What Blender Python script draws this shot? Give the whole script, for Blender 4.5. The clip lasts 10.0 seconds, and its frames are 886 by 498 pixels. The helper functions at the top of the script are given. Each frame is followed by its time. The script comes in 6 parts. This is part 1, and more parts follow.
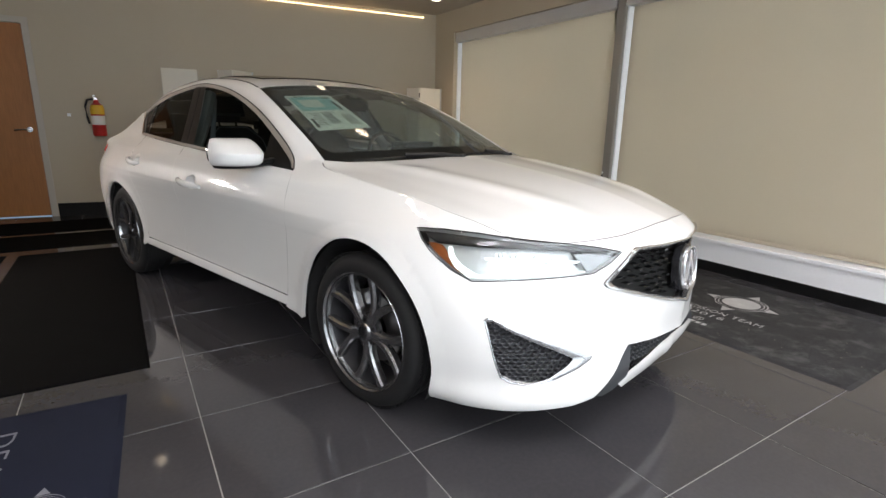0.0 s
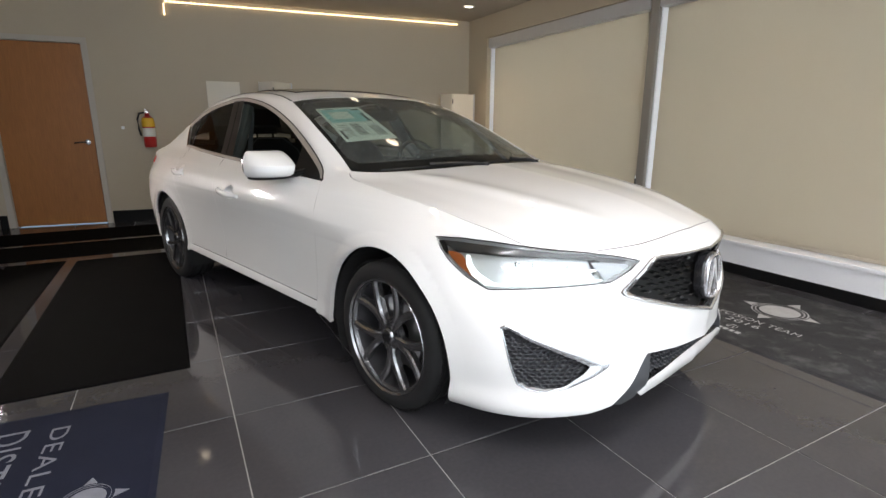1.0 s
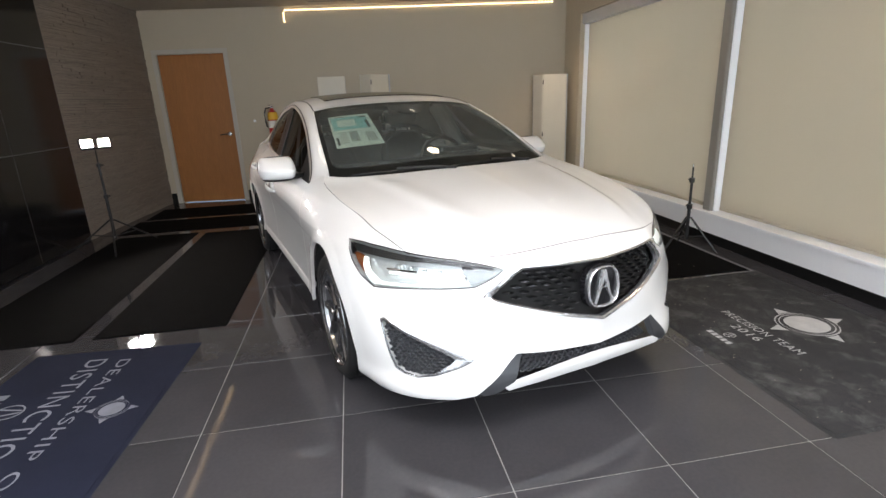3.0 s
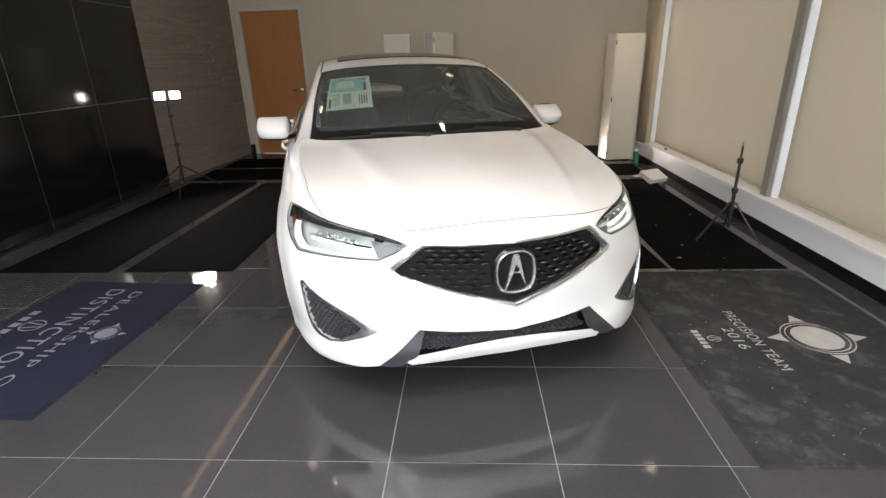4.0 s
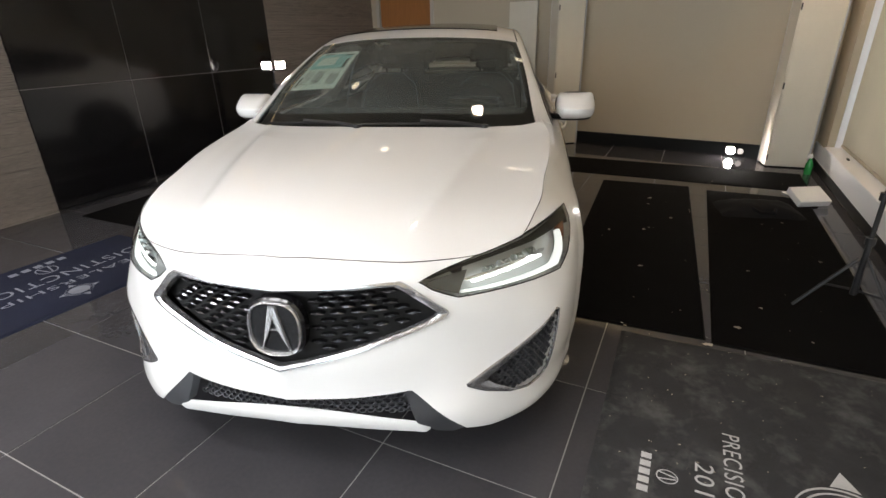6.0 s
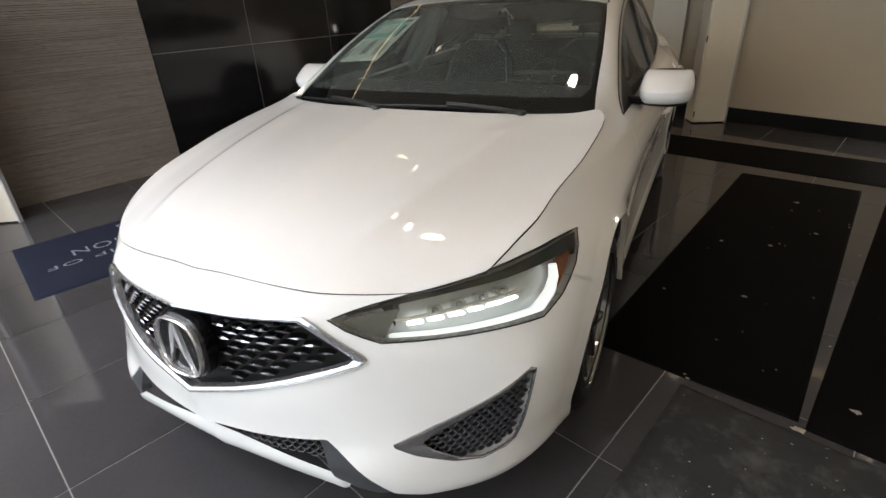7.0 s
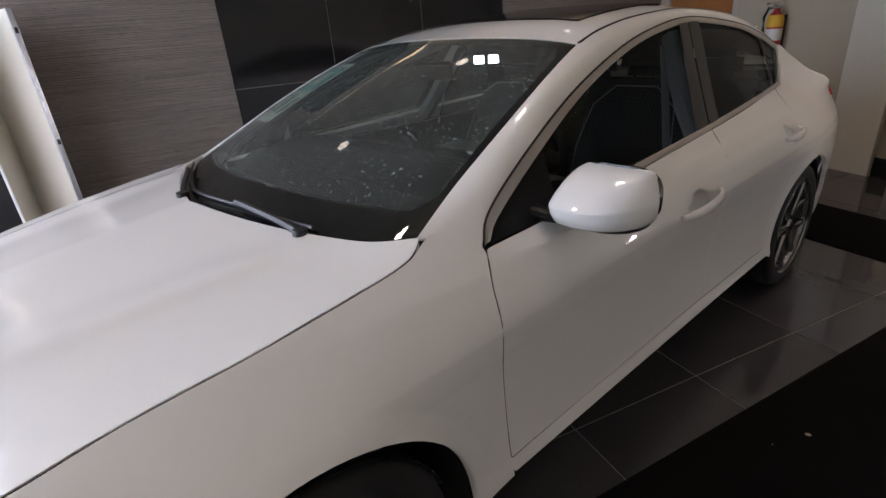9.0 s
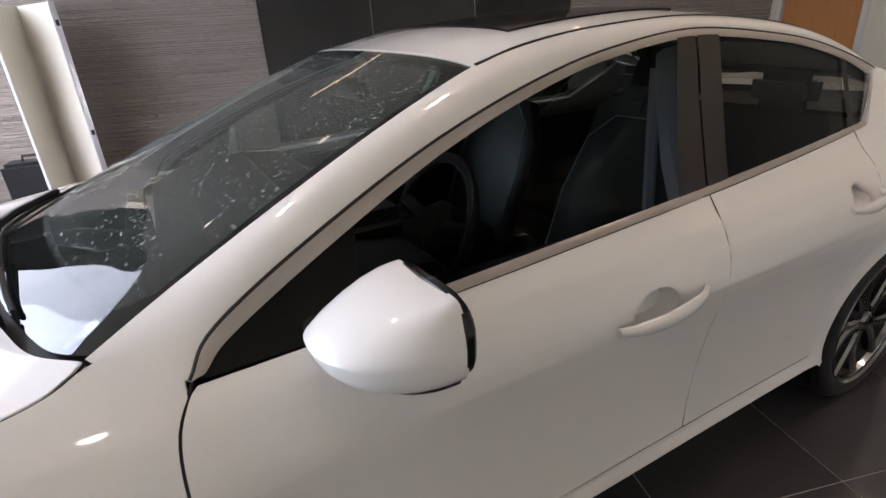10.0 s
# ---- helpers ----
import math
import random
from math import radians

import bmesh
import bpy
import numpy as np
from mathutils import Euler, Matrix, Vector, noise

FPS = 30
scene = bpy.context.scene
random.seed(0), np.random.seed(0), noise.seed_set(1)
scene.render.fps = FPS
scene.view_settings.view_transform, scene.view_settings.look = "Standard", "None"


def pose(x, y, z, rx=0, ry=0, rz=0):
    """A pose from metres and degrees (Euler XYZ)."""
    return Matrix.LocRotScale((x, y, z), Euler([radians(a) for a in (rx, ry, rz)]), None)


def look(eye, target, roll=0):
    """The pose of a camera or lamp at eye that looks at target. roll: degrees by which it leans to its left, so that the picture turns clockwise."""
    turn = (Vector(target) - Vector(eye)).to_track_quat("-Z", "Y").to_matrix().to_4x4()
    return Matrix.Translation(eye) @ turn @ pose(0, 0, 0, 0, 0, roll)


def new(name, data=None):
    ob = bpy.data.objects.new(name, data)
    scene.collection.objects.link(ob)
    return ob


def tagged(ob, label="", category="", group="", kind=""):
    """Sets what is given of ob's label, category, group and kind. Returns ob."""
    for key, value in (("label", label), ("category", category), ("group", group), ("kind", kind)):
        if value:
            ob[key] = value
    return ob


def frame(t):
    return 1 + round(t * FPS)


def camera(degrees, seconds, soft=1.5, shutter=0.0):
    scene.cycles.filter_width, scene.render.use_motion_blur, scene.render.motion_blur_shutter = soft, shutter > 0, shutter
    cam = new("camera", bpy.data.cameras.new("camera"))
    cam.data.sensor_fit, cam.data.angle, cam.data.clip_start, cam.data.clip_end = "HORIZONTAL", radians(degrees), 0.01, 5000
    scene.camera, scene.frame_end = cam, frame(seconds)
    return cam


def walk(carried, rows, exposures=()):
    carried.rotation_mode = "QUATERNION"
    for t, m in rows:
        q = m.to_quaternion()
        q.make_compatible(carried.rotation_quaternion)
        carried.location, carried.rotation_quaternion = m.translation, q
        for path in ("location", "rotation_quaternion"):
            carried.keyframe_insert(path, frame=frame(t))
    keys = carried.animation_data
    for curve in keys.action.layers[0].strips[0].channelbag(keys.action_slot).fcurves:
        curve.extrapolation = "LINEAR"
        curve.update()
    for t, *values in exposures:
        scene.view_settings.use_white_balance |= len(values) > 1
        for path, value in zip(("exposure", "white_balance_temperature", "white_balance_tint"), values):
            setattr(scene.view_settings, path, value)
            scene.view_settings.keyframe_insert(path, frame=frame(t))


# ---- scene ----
cam = camera(82.6, 10.0, soft=1.5)

# The car stands turned by 16.5 degrees to the tile grid; the origin is the floor under its front axle.
CAR = pose(0, 0, 0, 0, 0, 16.5)
PATH = [
    (0, (-1.576, -2.014, 1.139), (-0.536, -0.374, 0.658), 1.3),
    (0.5, (-1.57, -2.025, 1.145), (-0.536, -0.381, 0.666), 0.9),
    (1, (-1.537, -2.087, 1.171), (-0.628, -0.369, 0.7), 0.2),
    (1.5, (-1.469, -2.26, 1.224), (-0.656, -0.483, 0.795), 0.3),
    (2, (-1.309, -2.478, 1.276), (-0.64, -0.663, 0.771), -0.9),
    (2.5, (-0.966, -2.639, 1.341), (-0.575, -0.762, 0.772), -0.4),
    (2.7, (-0.855, -2.652, 1.359), (-0.495, -0.769, 0.789), -1.6),
    (3.8, (-0.065, -2.692, 1.352), (-0.032, -0.795, 0.717), -1.3),
    (4, (0.083, -2.684, 1.378), (-0.01, -0.815, 0.67), -1.4),
    (4.5, (0.438, -2.517, 1.336), (0.258, -0.666, 0.6), -2.2),
    (5, (0.774, -2.339, 1.345), (0.459, -0.476, 0.687), -1.0),
    (5.5, (1.076, -2.153, 1.366), (0.408, -0.415, 0.635), -1.6),
    (5.7, (1.138, -2.009, 1.363), (0.433, -0.293, 0.615), -1.1),
    (6.8, (1.465, -1.311, 1.387), (0.267, 0.019, 0.496), -3.7),
    (7, (1.48, -1.189, 1.375), (0.236, 0.093, 0.476), -2.8),
    (7.5, (1.521, -0.892, 1.37), (0.205, 0.279, 0.424), -3.2),
    (8, (1.63, -0.549, 1.36), (0.045, 0.362, 0.549), -5.3),
    (8.5, (1.642, -0.172, 1.378), (-0.043, 0.577, 0.604), -3.4),
    (9, (1.543, 0.251, 1.381), (-0.146, 0.964, 0.583), -4.9),
    (9.5, (1.474, 0.636, 1.389), (-0.309, 1.098, 0.609), -4.1),
    (10, (1.294, 0.991, 1.372), (-0.51, 1.354, 0.59), -3.5),
]
EXPOSURES = [(0.0, 0.03, 6700, 16), (2.5, 0.22, 6600, 16), (5.0, 0.20, 6950, 16), (7.0, 0.04, 6650, 15), (8.5, -0.05, 6350, 16), (9.0, 0.08, 5980, 22), (9.5, 0.42, 5980, 22), (10.0, 0.74, 5980, 21)]
walk(cam, [(t, look(eye, target, roll)) for t, eye, target, roll in PATH], EXPOSURES)

# ---- world and light ----
XL, XR, YF, YB, ZC = -3.62, 2.47, -5.6, 5.60, 2.65
# the far wall runs a little askew to the tiles, and so does the last stretch of slate
NORTH = pose(0, 4.99, 0, 0, 0, -6.9)
SLATE_END = pose(XL, 3.357, 0, 0, 0, -6.1)
TILE, TX, TY = 0.6096, -1.425, -0.633

world = bpy.data.worlds.new("sky")
scene.world = world
world.use_nodes = True
wn = world.node_tree.nodes
sky = wn.new("ShaderNodeTexSky")
sky.sky_type = "NISHITA"
sky.sun_disc = False
sky.sun_elevation, sky.sun_rotation = radians(38), radians(200)
wn["Background"].inputs["Strength"].default_value = 0.12
world.node_tree.links.new(sky.outputs[0], wn["Background"].inputs["Color"])


def area_lamp(name, m, sx, sy, watts, colour, spread=180):
    data = bpy.data.lights.new(name, "AREA")
    data.shape, data.size, data.size_y = "RECTANGLE", sx, sy
    data.energy, data.color, data.spread = watts, colour, radians(spread)
    ob = new(name, data)
    ob.matrix_world = m
    return ob


def spot_lamp(name, eye, target, watts, colour, degrees, radius=0.04, blend=0.6):
    data = bpy.data.lights.new(name, "SPOT")
    data.energy, data.color, data.spot_size, data.spot_blend, data.shadow_soft_size = watts, colour, radians(degrees), blend, radius
    ob = new(name, data)
    ob.matrix_world = look(eye, target)
    return ob


WARM, NEUTRAL, DAY = (1.0, 0.79, 0.56), (1.0, 0.95, 0.88), (0.88, 0.94, 1.0)
# unseen row at -0.90 continues the grid, added to brighten the hood
DOWNLIGHTS = [(dx, dy) for dx in (-1.57, 0.20, 1.98) for dy in (3.88, 2.68, 1.49, 0.30, -0.90)]
for dx, dy in DOWNLIGHTS:
    spot_lamp("downlight_lamp", (dx, dy, ZC - 0.02), (dx, dy, 0), (15 if dx > 1 else 14) * (2.3 if dy > 3 and dx > 0 else 1.35 if dy > 2 else 1.0), WARM, 88, 0.065, 0.6)
# daylight through the tall glazing of the hall in front of the bay
YH, ZHALL, XH, YSOF, XG = -3.7, 4.6, -8.2, -1.72, 2.2
area_lamp("hall_daylight", look((-1.2, YH + 0.12, 2.75), (-1.2, 0, 2.75)), 4.6, 3.1, 126, DAY)
# added unseen light panels under the hall's high ceiling, just before the low one
ADDED_PANELS = [(-2.6, -2.75), (-1.0, -2.75), (0.6, -2.75)]
for hx, hy in ADDED_PANELS:
    area_lamp("added_panel_lamp", pose(hx, hy, ZHALL - 0.085), 1.2, 1.2, 47, (0.93, 0.96, 1.0))
# twin work lamp on its stand, and a small one on the floor by the far wall
LAMP = Vector((-3.13, 2.86, 1.07))
spot_lamp("work_lamp_light", LAMP + Vector((0.06, -0.02, 0)), (0.2, 0.4, 0.7), 60, NEUTRAL, 150, 0.05)
spot_lamp("floor_lamp_light", (1.70, 4.72, 0.10), (1.2, 2.5, 0.5), 18, NEUTRAL, 160, 0.03)


# ---- materials ----
def material(name, colour, rough=0.5, metal=0.0, grain=0.0, scale=40.0, bump=0.0, stain=0.0, stain_scale=3.0, coat=0.0, rough_var=0.0, per_object=0.0, stretch=(1, 1, 1), spec=0.5):
    """Principled surface with two scales of variation in colour and roughness, and a fine bump."""
    m = bpy.data.materials.new(name)
    m.use_nodes = True
    t = m.node_tree
    n, l = t.nodes, t.links
    p = n["Principled BSDF"]
    p.inputs["Base Color"].default_value = (*colour, 1)
    p.inputs["Roughness"].default_value = rough
    p.inputs["Metallic"].default_value = metal
    p.inputs["Specular IOR Level"].default_value = spec
    p.inputs["Coat Weight"].default_value = coat
    p.inputs["Coat Roughness"].default_value = 0.03
    co = n.new("ShaderNodeTexCoord")
    mp = n.new("ShaderNodeMapping")
    mp.inputs["Scale"].default_value = stretch
    l.new(co.outputs["Object"], mp.inputs["Vector"])
    fine = n.new("ShaderNodeTexNoise")
    fine.inputs["Scale"].default_value, fine.inputs["Detail"].default_value = scale, 6
    l.new(mp.outputs[0], fine.inputs["Vector"])
    big = n.new("ShaderNodeTexNoise")
    big.inputs["Scale"].default_value, big.inputs["Detail"].default_value = stain_scale, 5
    l.new(mp.outputs[0], big.inputs["Vector"])
    last = None
    if grain or stain or per_object:
        total = n.new("ShaderNodeMath")
        total.operation = "MULTIPLY_ADD"
        l.new(fine.outputs["Fac"], total.inputs[0])
        total.inputs[1].default_value = 2 * grain
        total.inputs[2].default_value = 1 - grain
        add = n.new("ShaderNodeMath")
        add.operation = "MULTIPLY_ADD"
        l.new(big.outputs["Fac"], add.inputs[0])
        add.inputs[1].default_value = 2 * stain
        add.inputs[2].default_value = 1 - stain
        mul = n.new("ShaderNodeMath")
        mul.operation = "MULTIPLY"
        l.new(total.outputs[0], mul.inputs[0])
        l.new(add.outputs[0], mul.inputs[1])
        value = mul.outputs[0]
        if per_object:
            info = n.new("ShaderNodeObjectInfo")
            po = n.new("ShaderNodeMath")
            po.operation = "MULTIPLY_ADD"
            l.new(info.outputs["Random"], po.inputs[0])
            po.inputs[1].default_value, po.inputs[2].default_value = 2 * per_object, 1 - per_object
            m2 = n.new("ShaderNodeMath")
            m2.operation = "MULTIPLY"
            l.new(value, m2.inputs[0])
            l.new(po.outputs[0], m2.inputs[1])
            value = m2.outputs[0]
        mix = n.new("ShaderNodeVectorMath")
        mix.operation = "SCALE"
        mix.inputs[0].default_value = colour
        l.new(value, mix.inputs["Scale"])
        l.new(mix.outputs[0], p.inputs["Base Color"])
    if rough_var:
        rv = n.new("ShaderNodeMath")
        rv.operation = "MULTIPLY_ADD"
        l.new(big.outputs["Fac"], rv.inputs[0])
        rv.inputs[1].default_value, rv.inputs[2].default_value = 2 * rough_var, rough - rough_var
        l.new(rv.outputs[0], p.inputs["Roughness"])
    if bump:
        b = n.new("ShaderNodeBump")
        b.inputs["Strength"].default_value = 1.0
        b.inputs["Distance"].default_value = bump
        l.new(fine.outputs["Fac"], b.inputs["Height"])
        l.new(b.outputs[0], p.inputs["Normal"])
    return m


def glow(name, colour, strength):
    m = bpy.data.materials.new(name)
    m.use_nodes = True
    p = m.node_tree.nodes["Principled BSDF"]
    p.inputs["Base Color"].default_value = (*colour, 1)
    p.inputs["Emission Color"].default_value = (*colour, 1)
    p.inputs["Emission Strength"].default_value = strength
    return m


def glass(name, colour, rough=0.0, ior=1.5):
    """Thin pane: a mirror-like gloss by Fresnel over a tinted see-through layer."""
    m = bpy.data.materials.new(name)
    m.use_nodes = True
    n, l = m.node_tree.nodes, m.node_tree.links
    n.remove(n["Principled BSDF"])
    tr = n.new("ShaderNodeBsdfTransparent")
    tr.inputs["Color"].default_value = (*colour, 1)
    gl = n.new("ShaderNodeBsdfGlossy")
    gl.inputs["Roughness"].default_value = rough
    fr = n.new("ShaderNodeFresnel")
    fr.inputs["IOR"].default_value = ior
    mx = n.new("ShaderNodeMixShader")
    l.new(fr.outputs[0], mx.inputs["Fac"])
    l.new(tr.outputs[0], mx.inputs[1])
    l.new(gl.outputs[0], mx.inputs[2])
    l.new(mx.outputs[0], n["Material Output"].inputs["Surface"])
    return m


TILE_M = material("charcoal_floor_tile", (0.046, 0.0445, 0.048), 0.055, 0, 0.15, 60, 0.0001, 0.25, 2.5, rough_var=0.03, per_object=0.10, spec=0.5)
GROUT_M = material("pale_grout", (0.23, 0.22, 0.215), 0.8, 0, 0.2, 80, 0.0005, 0.2, 5)
WALL_M = material("greige_wall_paint", (0.50, 0.430, 0.320), 0.6, 0, 0.03, 150, 0.0003, 0.05, 1.2)
CEIL_M = material("ceiling_paint", (0.42, 0.37, 0.30), 0.7, 0, 0.03, 120, 0.0003, 0.04, 1.5)
SILL_M = material("white_sill_paint", (0.87, 0.88, 0.90), 0.35, 0, 0.03, 90, 0.0002, 0.06, 2)
BASE_M = material("black_base_tile", (0.008, 0.008, 0.008), 0.3, 0, 0.2, 60, 0.0002, 0.2, 3, spec=0.2)
BLACK_M = material("black_polished_wall_tile", (0.008, 0.0075, 0.008), 0.12, 0, 0.2, 30, 0.0001, 0.25, 1.5, rough_var=0.04)
NAVY_M = material("navy_carpet_mat", (0.016, 0.019, 0.034), 0.95, 0, 0.4, 700, 0.002, 0.2, 5, spec=0.1)
GREY_MAT_M = material("dusty_charcoal_carpet_mat", (0.034, 0.0345, 0.036), 0.75, 0, 0.5, 500, 0.002, 0.4, 9, spec=0.12)
# pale dust trodden into the carpet in ragged patches
gn, gl = GREY_MAT_M.node_tree.nodes, GREY_MAT_M.node_tree.links
dust_at, dust_noise, dust_ramp, dusty = gn.new("ShaderNodeTexCoord"), gn.new("ShaderNodeTexNoise"), gn.new("ShaderNodeValToRGB"), gn.new("ShaderNodeMixRGB")
dust_noise.inputs["Scale"].default_value, dust_noise.inputs["Detail"].default_value, dust_noise.inputs["Roughness"].default_value = 5.5, 9, 0.68
dust_ramp.color_ramp.elements[0].position, dust_ramp.color_ramp.elements[1].position = 0.50, 0.72
dust_ramp.color_ramp.elements[1].color = (0.75, 0.75, 0.75, 1)
gl.new(dust_at.outputs["Object"], dust_noise.inputs["Vector"])
gl.new(dust_noise.outputs["Fac"], dust_ramp.inputs["Fac"])
gl.new(dust_ramp.outputs["Color"], dusty.inputs["Fac"])
gl.new(gn["Principled BSDF"].inputs["Base Color"].links[0].from_socket, dusty.inputs["Color1"])
dusty.inputs["Color2"].default_value = (0.125, 0.125, 0.122, 1)
gl.new(dusty.outputs["Color"], gn["Principled BSDF"].inputs["Base Color"])
EDGE_M = material("mat_rubber_edge", (0.09, 0.088, 0.085), 0.6, 0, 0.2, 100, 0.0004, 0.3, 6)
NAVY_PRINT_M = material("grey_blue_carpet_print", (0.20, 0.21, 0.24), 0.95, 0, 0.4, 600, 0.001, 0.3, 12, spec=0.1)
PRINT_M = material("pale_grey_carpet_print", (0.42, 0.42, 0.42), 0.95, 0, 0.35, 600, 0.001, 0.25, 12, spec=0.1)
SHADE_M = material("beige_roller_shade_fabric", (0.56, 0.50, 0.405), 0.85, 0, 0.06, 700, 0.0002, 0.05, 1.5, stretch=(1, 1, 0.15))
# the shade cloth lets a little daylight through
sn, sl = SHADE_M.node_tree.nodes, SHADE_M.node_tree.links
thin = sn.new("ShaderNodeBsdfTranslucent")
thin.inputs["Color"].default_value = (0.66, 0.58, 0.46, 1)
shade_mix = sn.new("ShaderNodeMixShader")
shade_mix.inputs["Fac"].default_value = 0.15
sl.new(sn["Principled BSDF"].outputs[0], shade_mix.inputs[1])
sl.new(thin.outputs[0], shade_mix.inputs[2])
sl.new(shade_mix.outputs[0], sn["Material Output"].inputs["Surface"])
# the shadow on the post's front is put into this darker taupe
TAUPE_M = material("shaded_post_taupe", (0.27, 0.25, 0.225), 0.55, 0, 0.05, 80, 0.0002, 0.1, 3)
POST_M = material("satin_aluminium_post", (0.62, 0.63, 0.65), 0.4, 0.5, 0.05, 80, 0, 0.08, 3)
DOOR_M = material("honey_wood_veneer_door", (0.36, 0.145, 0.042), 0.42, 0, 0.25, 14, 0.0002, 0.12, 2, stretch=(6, 6, 0.5))
FRAME_M = material("cream_door_frame_paint", (0.50, 0.46, 0.40), 0.45, 0, 0.03, 90, 0.0002, 0.05, 3)
CHROME_M = material("brushed_steel", (0.62, 0.61, 0.60), 0.22, 1.0, 0.05, 120, 0, 0.1, 4)
WHITE_BOARD_M = material("white_laminate_panel", (0.74, 0.69, 0.585), 0.45, 0, 0.03, 70, 0.0001, 0.08, 2.5)
BLACK_PLASTIC_M = material("black_plastic", (0.012, 0.012, 0.013), 0.4, 0, 0.15, 120, 0.0001, 0.1, 5)
BAG_M = material("black_nylon", (0.010, 0.010, 0.011), 0.9, 0, 0.3, 300, 0.0006, 0.2, 9, spec=0.08)
RED_M = material("red_enamel", (0.42, 0.015, 0.012), 0.3, 0, 0.05, 60, 0, 0.08, 5)
YELLOW_M = material("yellow_label", (0.75, 0.45, 0.03), 0.5, 0, 0.1, 90, 0, 0.1, 8)
GREEN_M = material("green_bottle_plastic", (0.02, 0.30, 0.07), 0.25)
PAPER_M = material("white_paper", (0.72, 0.72, 0.70), 0.8, 0, 0.05, 80, 0.0002, 0.08, 9)
LED_M = glow("warm_led", (1.0, 0.80, 0.46), 4.2)
DIM_LED_M = glow("warm_led_diffuser", (1.0, 0.72, 0.36), 4.5)
LAMP_M = glow("lamp_face", (1.0, 0.97, 0.92), 60)
DOWN_M = glow("downlight_lens", (1.0, 0.85, 0.62), 6)
# glow of the added hall panels, which brighten hood and front floor
PANEL_GLOW_M = glow("added_panel_diffuser", (0.93, 0.96, 1.0), 6)
SOFT_LAMP_M = glow("soft_lamp_face", (1.0, 0.95, 0.88), 0.5)
DAY_M = glow("daylight_backdrop", (0.86, 0.93, 1.0), 2.4)

# slate cladding: thin stacked courses
SLATE_M = material("stacked_slate_cladding", (0.27, 0.225, 0.19), 0.75, 0, 0.45, 30, 0.003, 0.25, 3, stretch=(1, 0.6, 6), per_object=0.22)


# ---- mesh helpers ----
def box(bm, x0, x1, y0, y1, z0, z1, bevel=0.0):
    vs = [bm.verts.new((x, y, z)) for x in (x0, x1) for y in (y0, y1) for z in (z0, z1)]
    fs = [bm.faces.new([vs[i] for i in f]) for f in ((0, 1, 3, 2), (4, 6, 7, 5), (0, 4, 5, 1), (2, 3, 7, 6), (0, 2, 6, 4), (1, 5, 7, 3))]
    if bevel:
        bmesh.ops.bevel(bm, geom=list({e for f in fs for e in f.edges}), offset=bevel, segments=2, affect="EDGES", clamp_overlap=True)
    return bm


def tube(bm, a, b, r0, r1=None, seg=12, caps=True):
    a, b = Vector(a), Vector(b)
    r1 = r0 if r1 is None else r1
    q = (b - a).to_track_quat("Z", "Y")
    rings = []
    for p, r in ((a, r0), (b, r1)):
        rings.append([bm.verts.new(p + q @ Vector((r * math.cos(2 * math.pi * k / seg), r * math.sin(2 * math.pi * k / seg), 0))) for k in range(seg)])
    for k in range(seg):
        bm.faces.new((rings[0][k], rings[0][(k + 1) % seg], rings[1][(k + 1) % seg], rings[1][k]))
    if caps:
        bm.faces.new(rings[0][::-1])
        bm.faces.new(rings[1])
    return bm


def spin(bm, profile, seg=32, m=None):
    """Turn a profile of (radius, height) about the z axis."""
    m = m or Matrix()
    rings = []
    for r, z in profile:
        rings.append([bm.verts.new(m @ Vector((r * math.cos(2 * math.pi * k / seg), r * math.sin(2 * math.pi * k / seg), z))) for k in range(seg)])
    for a, b in zip(rings, rings[1:]):
        for k in range(seg):
            bm.faces.new((a[k], a[(k + 1) % seg], b[(k + 1) % seg], b[k]))
    return bm


def sweep(bm, pts, r, seg=8, closed=False, flat=1.0):
    """A round cord along points."""
    pts = [Vector(p) for p in pts]
    n = len(pts)
    rings = []
    up = Vector((0.02, 0.03, 1)).normalized()
    for i, p in enumerate(pts):
        if closed:
            d = pts[(i + 1) % n] - pts[i - 1]
        else:
            d = pts[min(i + 1, n - 1)] - pts[max(i - 1, 0)]
        d.normalize()
        side = d.cross(up)
        if side.length < 0.05:
            side = d.cross(Vector((1, 0.1, 0)))
        side.normalize()
        u = side.cross(d)
        rings.append([bm.verts.new(p + (side * math.cos(2 * math.pi * k / seg) + u * flat * math.sin(2 * math.pi * k / seg)) * r) for k in range(seg)])
    for i in range(n if closed else n - 1):
        a, b = rings[i], rings[(i + 1) % n]
        for k in range(seg):
            bm.faces.new((a[k], a[(k + 1) % seg], b[(k + 1) % seg], b[k]))
    if not closed:
        bm.faces.new(rings[0][::-1])
        bm.faces.new(rings[-1])
    return bm


def part(name, bm, mat, parent=None, label="", smooth=False, m=None):
    bmesh.ops.recalc_face_normals(bm, faces=bm.faces)
    me = bpy.data.meshes.new(name)
    bm.to_mesh(me)
    bm.free()
    me.materials.append(mat)
    if smooth:
        me.shade_smooth()
        me.set_sharp_from_angle(angle=radians(35))
    ob = new(name, me)
    if m is not None:
        ob.matrix_world = m
    if parent is not None:
        ob.parent = parent
    if label:
        ob["label"] = label
    return ob


def slab(name, dims, mat, parent=None, label="", bevel=0.0):
    return part(name, box(bmesh.new(), *dims, bevel), mat, parent, label)


def thing(name, label, category, m=None, group="", kind=""):
    ob = new(name)
    if m is not None:
        ob.matrix_world = m
    return tagged(ob, label, category, group, kind)


